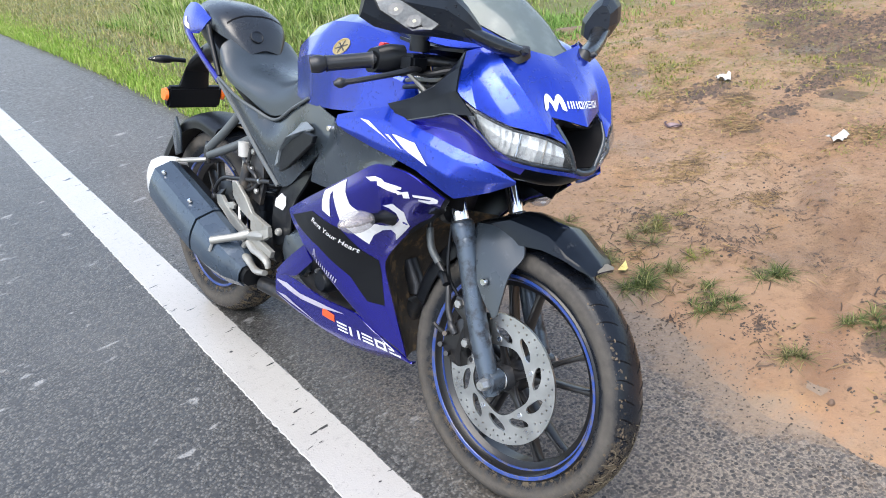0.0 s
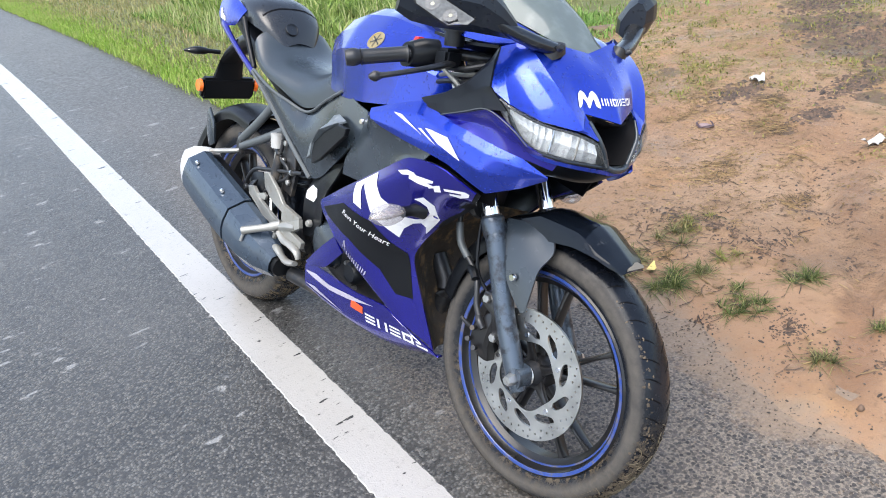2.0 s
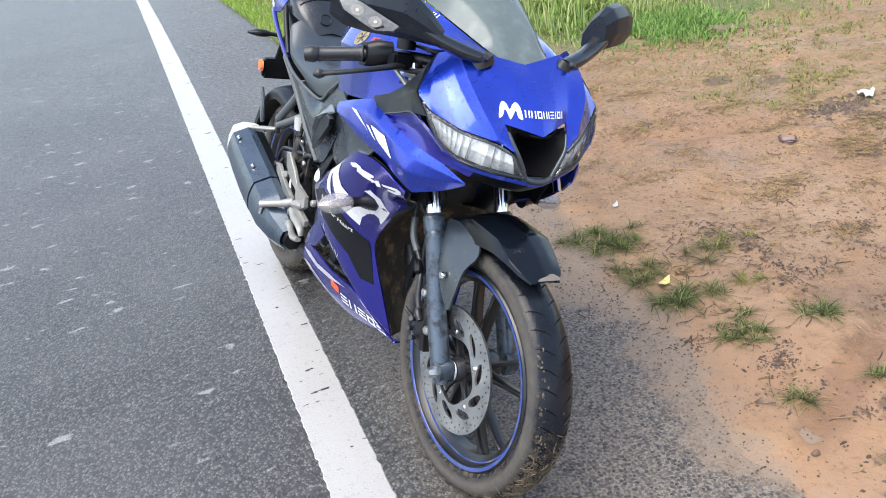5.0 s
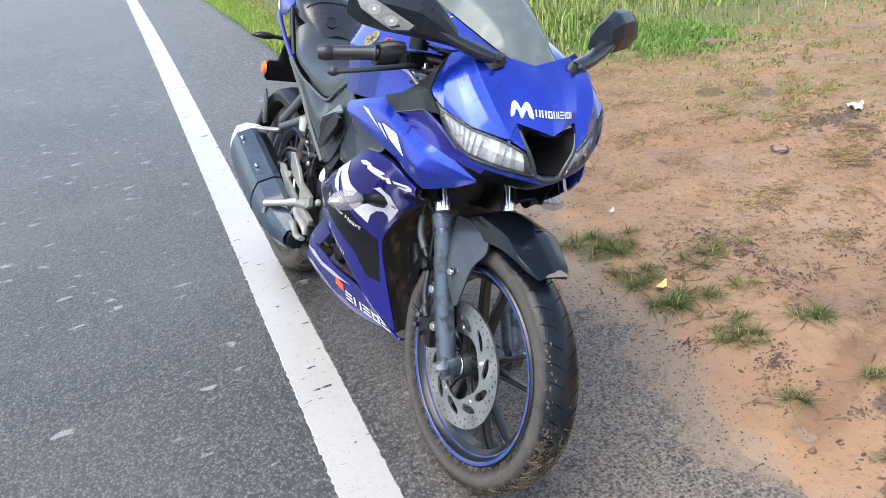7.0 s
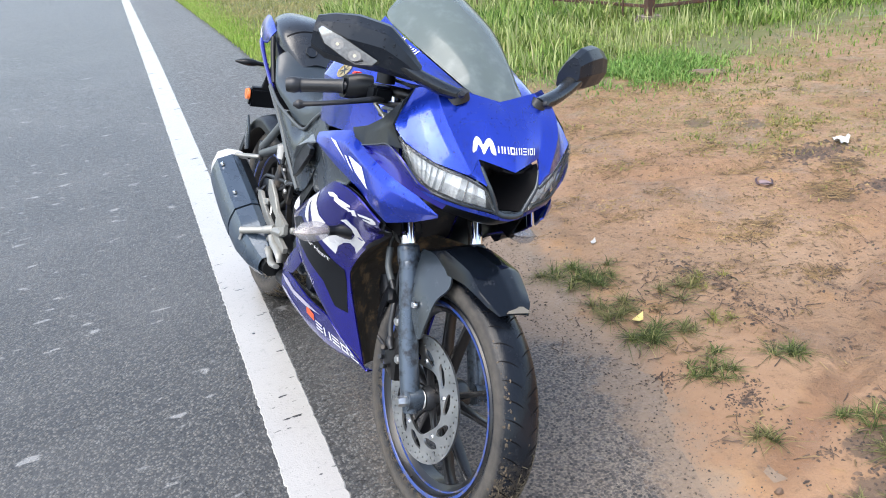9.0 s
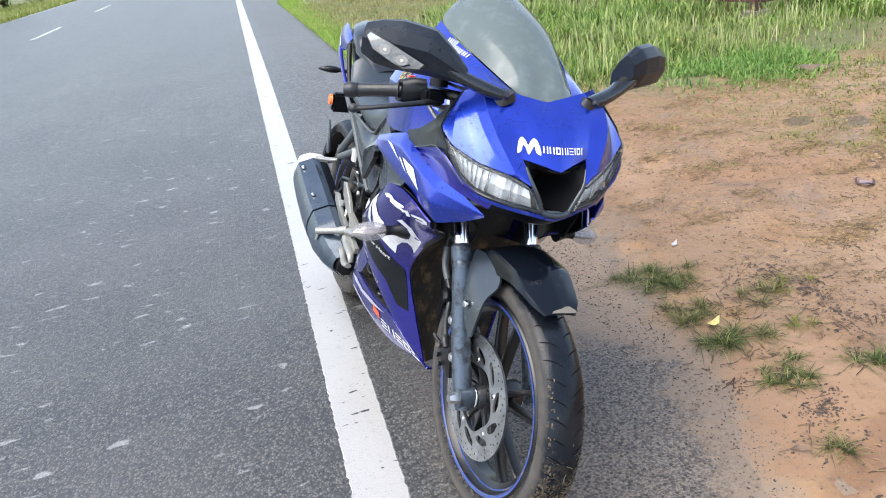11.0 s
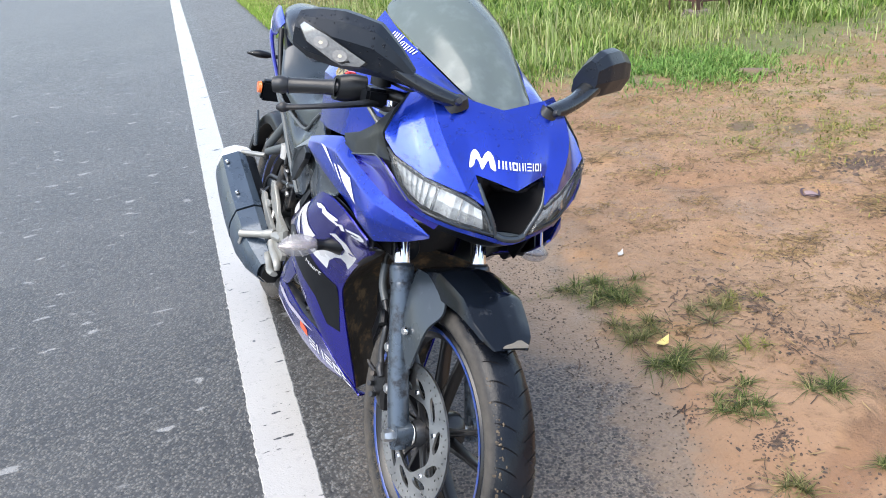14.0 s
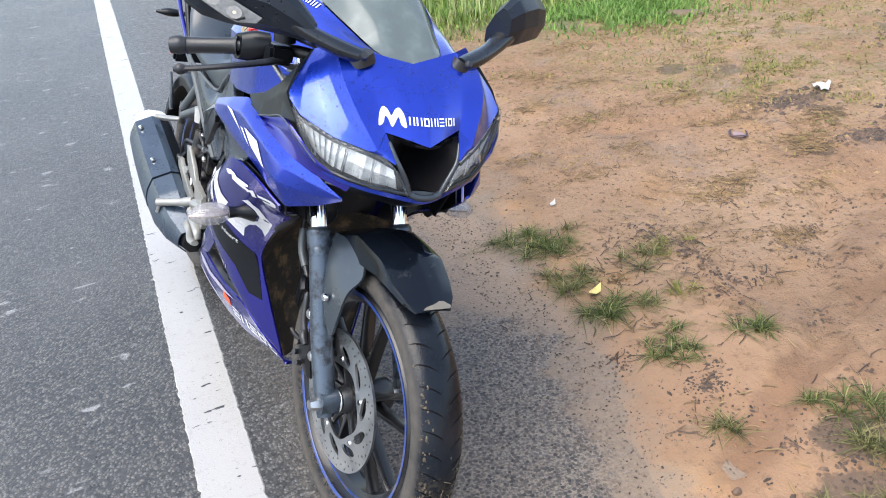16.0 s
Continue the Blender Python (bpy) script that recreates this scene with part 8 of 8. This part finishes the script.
part("side_stand", tube([(-0.72, 0.10, 0.22), (-0.70, 0.16, 0.13), (-0.68, 0.25, 0.065)], 0.012, 10), dark_metal, bike, "black side stand")

# ---- rider hanger, peg, pedal ----
hanger = part("footrest_hanger", join(
    slab([(-0.998, -0.130, 0.490), (-0.975, -0.130, 0.494), (-0.922, -0.130, 0.460), (-0.886, -0.130, 0.425), (-0.800, -0.130, 0.408), (-0.801, -0.130, 0.391), (-0.879, -0.130, 0.364), (-0.891, -0.130, 0.380), (-0.889, -0.130, 0.400), (-0.951, -0.130, 0.419), (-0.991, -0.130, 0.451)], 0.011, 0.002),
    slab([(-1.080, -0.134, 0.433), (-1.051, -0.134, 0.437), (-1.014, -0.134, 0.410), (-0.935, -0.134, 0.379), (-0.908, -0.134, 0.370), (-0.936, -0.134, 0.353), (-0.992, -0.134, 0.365), (-1.040, -0.134, 0.393), (-1.074, -0.134, 0.409)], 0.011, 0.002),
    slab([(-0.919, -0.136, 0.355), (-0.789, -0.136, 0.407), (-0.786, -0.136, 0.384), (-0.833, -0.136, 0.363), (-0.770, -0.136, 0.347), (-0.776, -0.136, 0.329), (-0.834, -0.136, 0.313), (-0.880, -0.136, 0.325), (-0.905, -0.136, 0.342)], 0.014, 0.002),
    slab([(-1.050, -0.132, 0.415), (-0.995, -0.132, 0.431), (-0.981, -0.132, 0.424), (-0.987, -0.132, 0.412), (-1.035, -0.132, 0.404)], 0.008, 0.001),
    tube([(-0.89, -0.135, 0.360), (-0.845, -0.135, 0.372), (-0.81, -0.135, 0.378)], [0.016, 0.017, 0.012], 10, 4, 0.8)), alloy, bike, "cast alloy footrest hanger with open loops")
part("hanger_bolt", bolt((-1.112, -0.126, 0.420), (0, -1, 0), 0.010, 0.010), dark_metal, hanger)
part("foot_peg", tube([(-0.885, -0.138, 0.368), (-0.905, -0.155, 0.358), (-0.915, -0.165, 0.354), (-0.94, -0.190, 0.345), (-0.965, -0.214, 0.336)], [0.012, 0.013, 0.0105, 0.0105, 0.0115], 14), alloy, hanger, "ribbed alloy foot peg")
part("peg_feeler", tube([(-0.962, -0.211, 0.332), (-0.972, -0.214, 0.305)], [0.004, 0.005], 8, 2), steel, hanger)
part("brake_pedal", join(tube([(-0.885, -0.142, 0.345), (-0.850, -0.146, 0.332), (-0.815, -0.149, 0.330), (-0.775, -0.152, 0.322), (-0.765, -0.152, 0.305)], [0.012, 0.013, 0.012, 0.011, 0.008], 12, 4, 0.7), tube([(-0.925, -0.142, 0.303), (-0.885, -0.148, 0.300), (-0.850, -0.152, 0.288), (-0.815, -0.156, 0.283), (-0.775, -0.156, 0.290)], [0.008, 0.012, 0.010, 0.012, 0.010], 12, 4, 0.7), tube([(-0.90, -0.142, 0.342), (-0.915, -0.142, 0.322), (-0.920, -0.143, 0.304)], 0.008, 8)), alloy, hanger, "alloy brake pedal")
part("heel_guard", slab([(-1.09, -0.116, 0.470), (-1.03, -0.118, 0.482), (-1.0, -0.118, 0.455), (-1.03, -0.118, 0.42), (-1.085, -0.116, 0.41), (-1.11, -0.114, 0.44)], 0.010), black_matt, hanger, "black heel guard")

# ---- exhaust ----
def can(c, w, h, tilt=0.25):
    """A five-sided muffler ring."""
    o = Vector(c)
    return [o + Vector((0.30 * dz, dy, dz)) for dy, dz in ((-0.50 * w, 0.12 * h), (-0.42 * w, 0.36 * h), (-0.05 * w, 0.50 * h), (0.36 * w, 0.46 * h), (0.50 * w, 0.20 * h), (0.48 * w, -0.25 * h), (0.25 * w, -0.48 * h), (-0.18 * w, -0.50 * h), (-0.46 * w, -0.25 * h), (-0.51 * w, -0.05 * h))]


muffler = part("exhaust_muffler", loft([can((-1.365, -0.165, 0.425), 0.105, 0.125), can((-1.30, -0.163, 0.400), 0.120, 0.140), can((-1.15, -0.160, 0.345), 0.125, 0.145), can((-1.02, -0.155, 0.300), 0.120, 0.140), can((-0.94, -0.145, 0.270), 0.095, 0.105), can((-0.88, -0.13, 0.245), 0.06, 0.06)], 4), black_matt, bike, "black exhaust muffler with a silver end cap", crease=25)
part("end_cap", loft([can((-1.328, -0.164, 0.411), 0.126, 0.146), can((-1.365, -0.165, 0.427), 0.112, 0.130), can((-1.405, -0.162, 0.442), 0.080, 0.090), can((-1.410, -0.161, 0.444), 0.05, 0.06)], 3), surface("pale_alloy_cap", (0.60, 0.60, 0.60), 0.35, 0.3, 0.06, 10, 200, 0.04), muffler, "pale silver end cap")


def hood(stations, grow):
    """A plate that wraps the muffler's outer side and top."""
    rows = []
    for c, w, h in stations:
        ring = can(c, w * grow, h * grow)
        rows.append([ring[i] for i in (7, 8, 9, 0, 1, 2)] + [ring[2].lerp(ring[3], 0.4)])
    return sheet(rows, 2, 4, 0.004, (-1.15, -0.15, 0.345), 0.9)


part("heat_shield", hood([((-1.335, -0.164, 0.413), 0.118, 0.138), ((-1.27, -0.163, 0.389), 0.123, 0.143), ((-1.16, -0.160, 0.349), 0.127, 0.147), ((-1.075, -0.157, 0.319), 0.126, 0.146)], 1.07), shield_grey, muffler, "blue-grey heat shield beaded with rain", crease=20)
part("chamber_cover", hood([((-1.068, -0.157, 0.317), 0.124, 0.144), ((-1.00, -0.154, 0.293), 0.120, 0.138), ((-0.93, -0.146, 0.268), 0.100, 0.108), ((-0.885, -0.136, 0.250), 0.07, 0.07)], 1.06), shield_grey, muffler, "smooth blue-grey chamber cover", crease=20)
for p in ((-1.272, -0.207, 0.458), (-1.119, -0.200, 0.407)):
    part("shield_screw", bolt(p, (-0.1, -0.5, 0.8), 0.0065, 0.010), chrome, muffler)
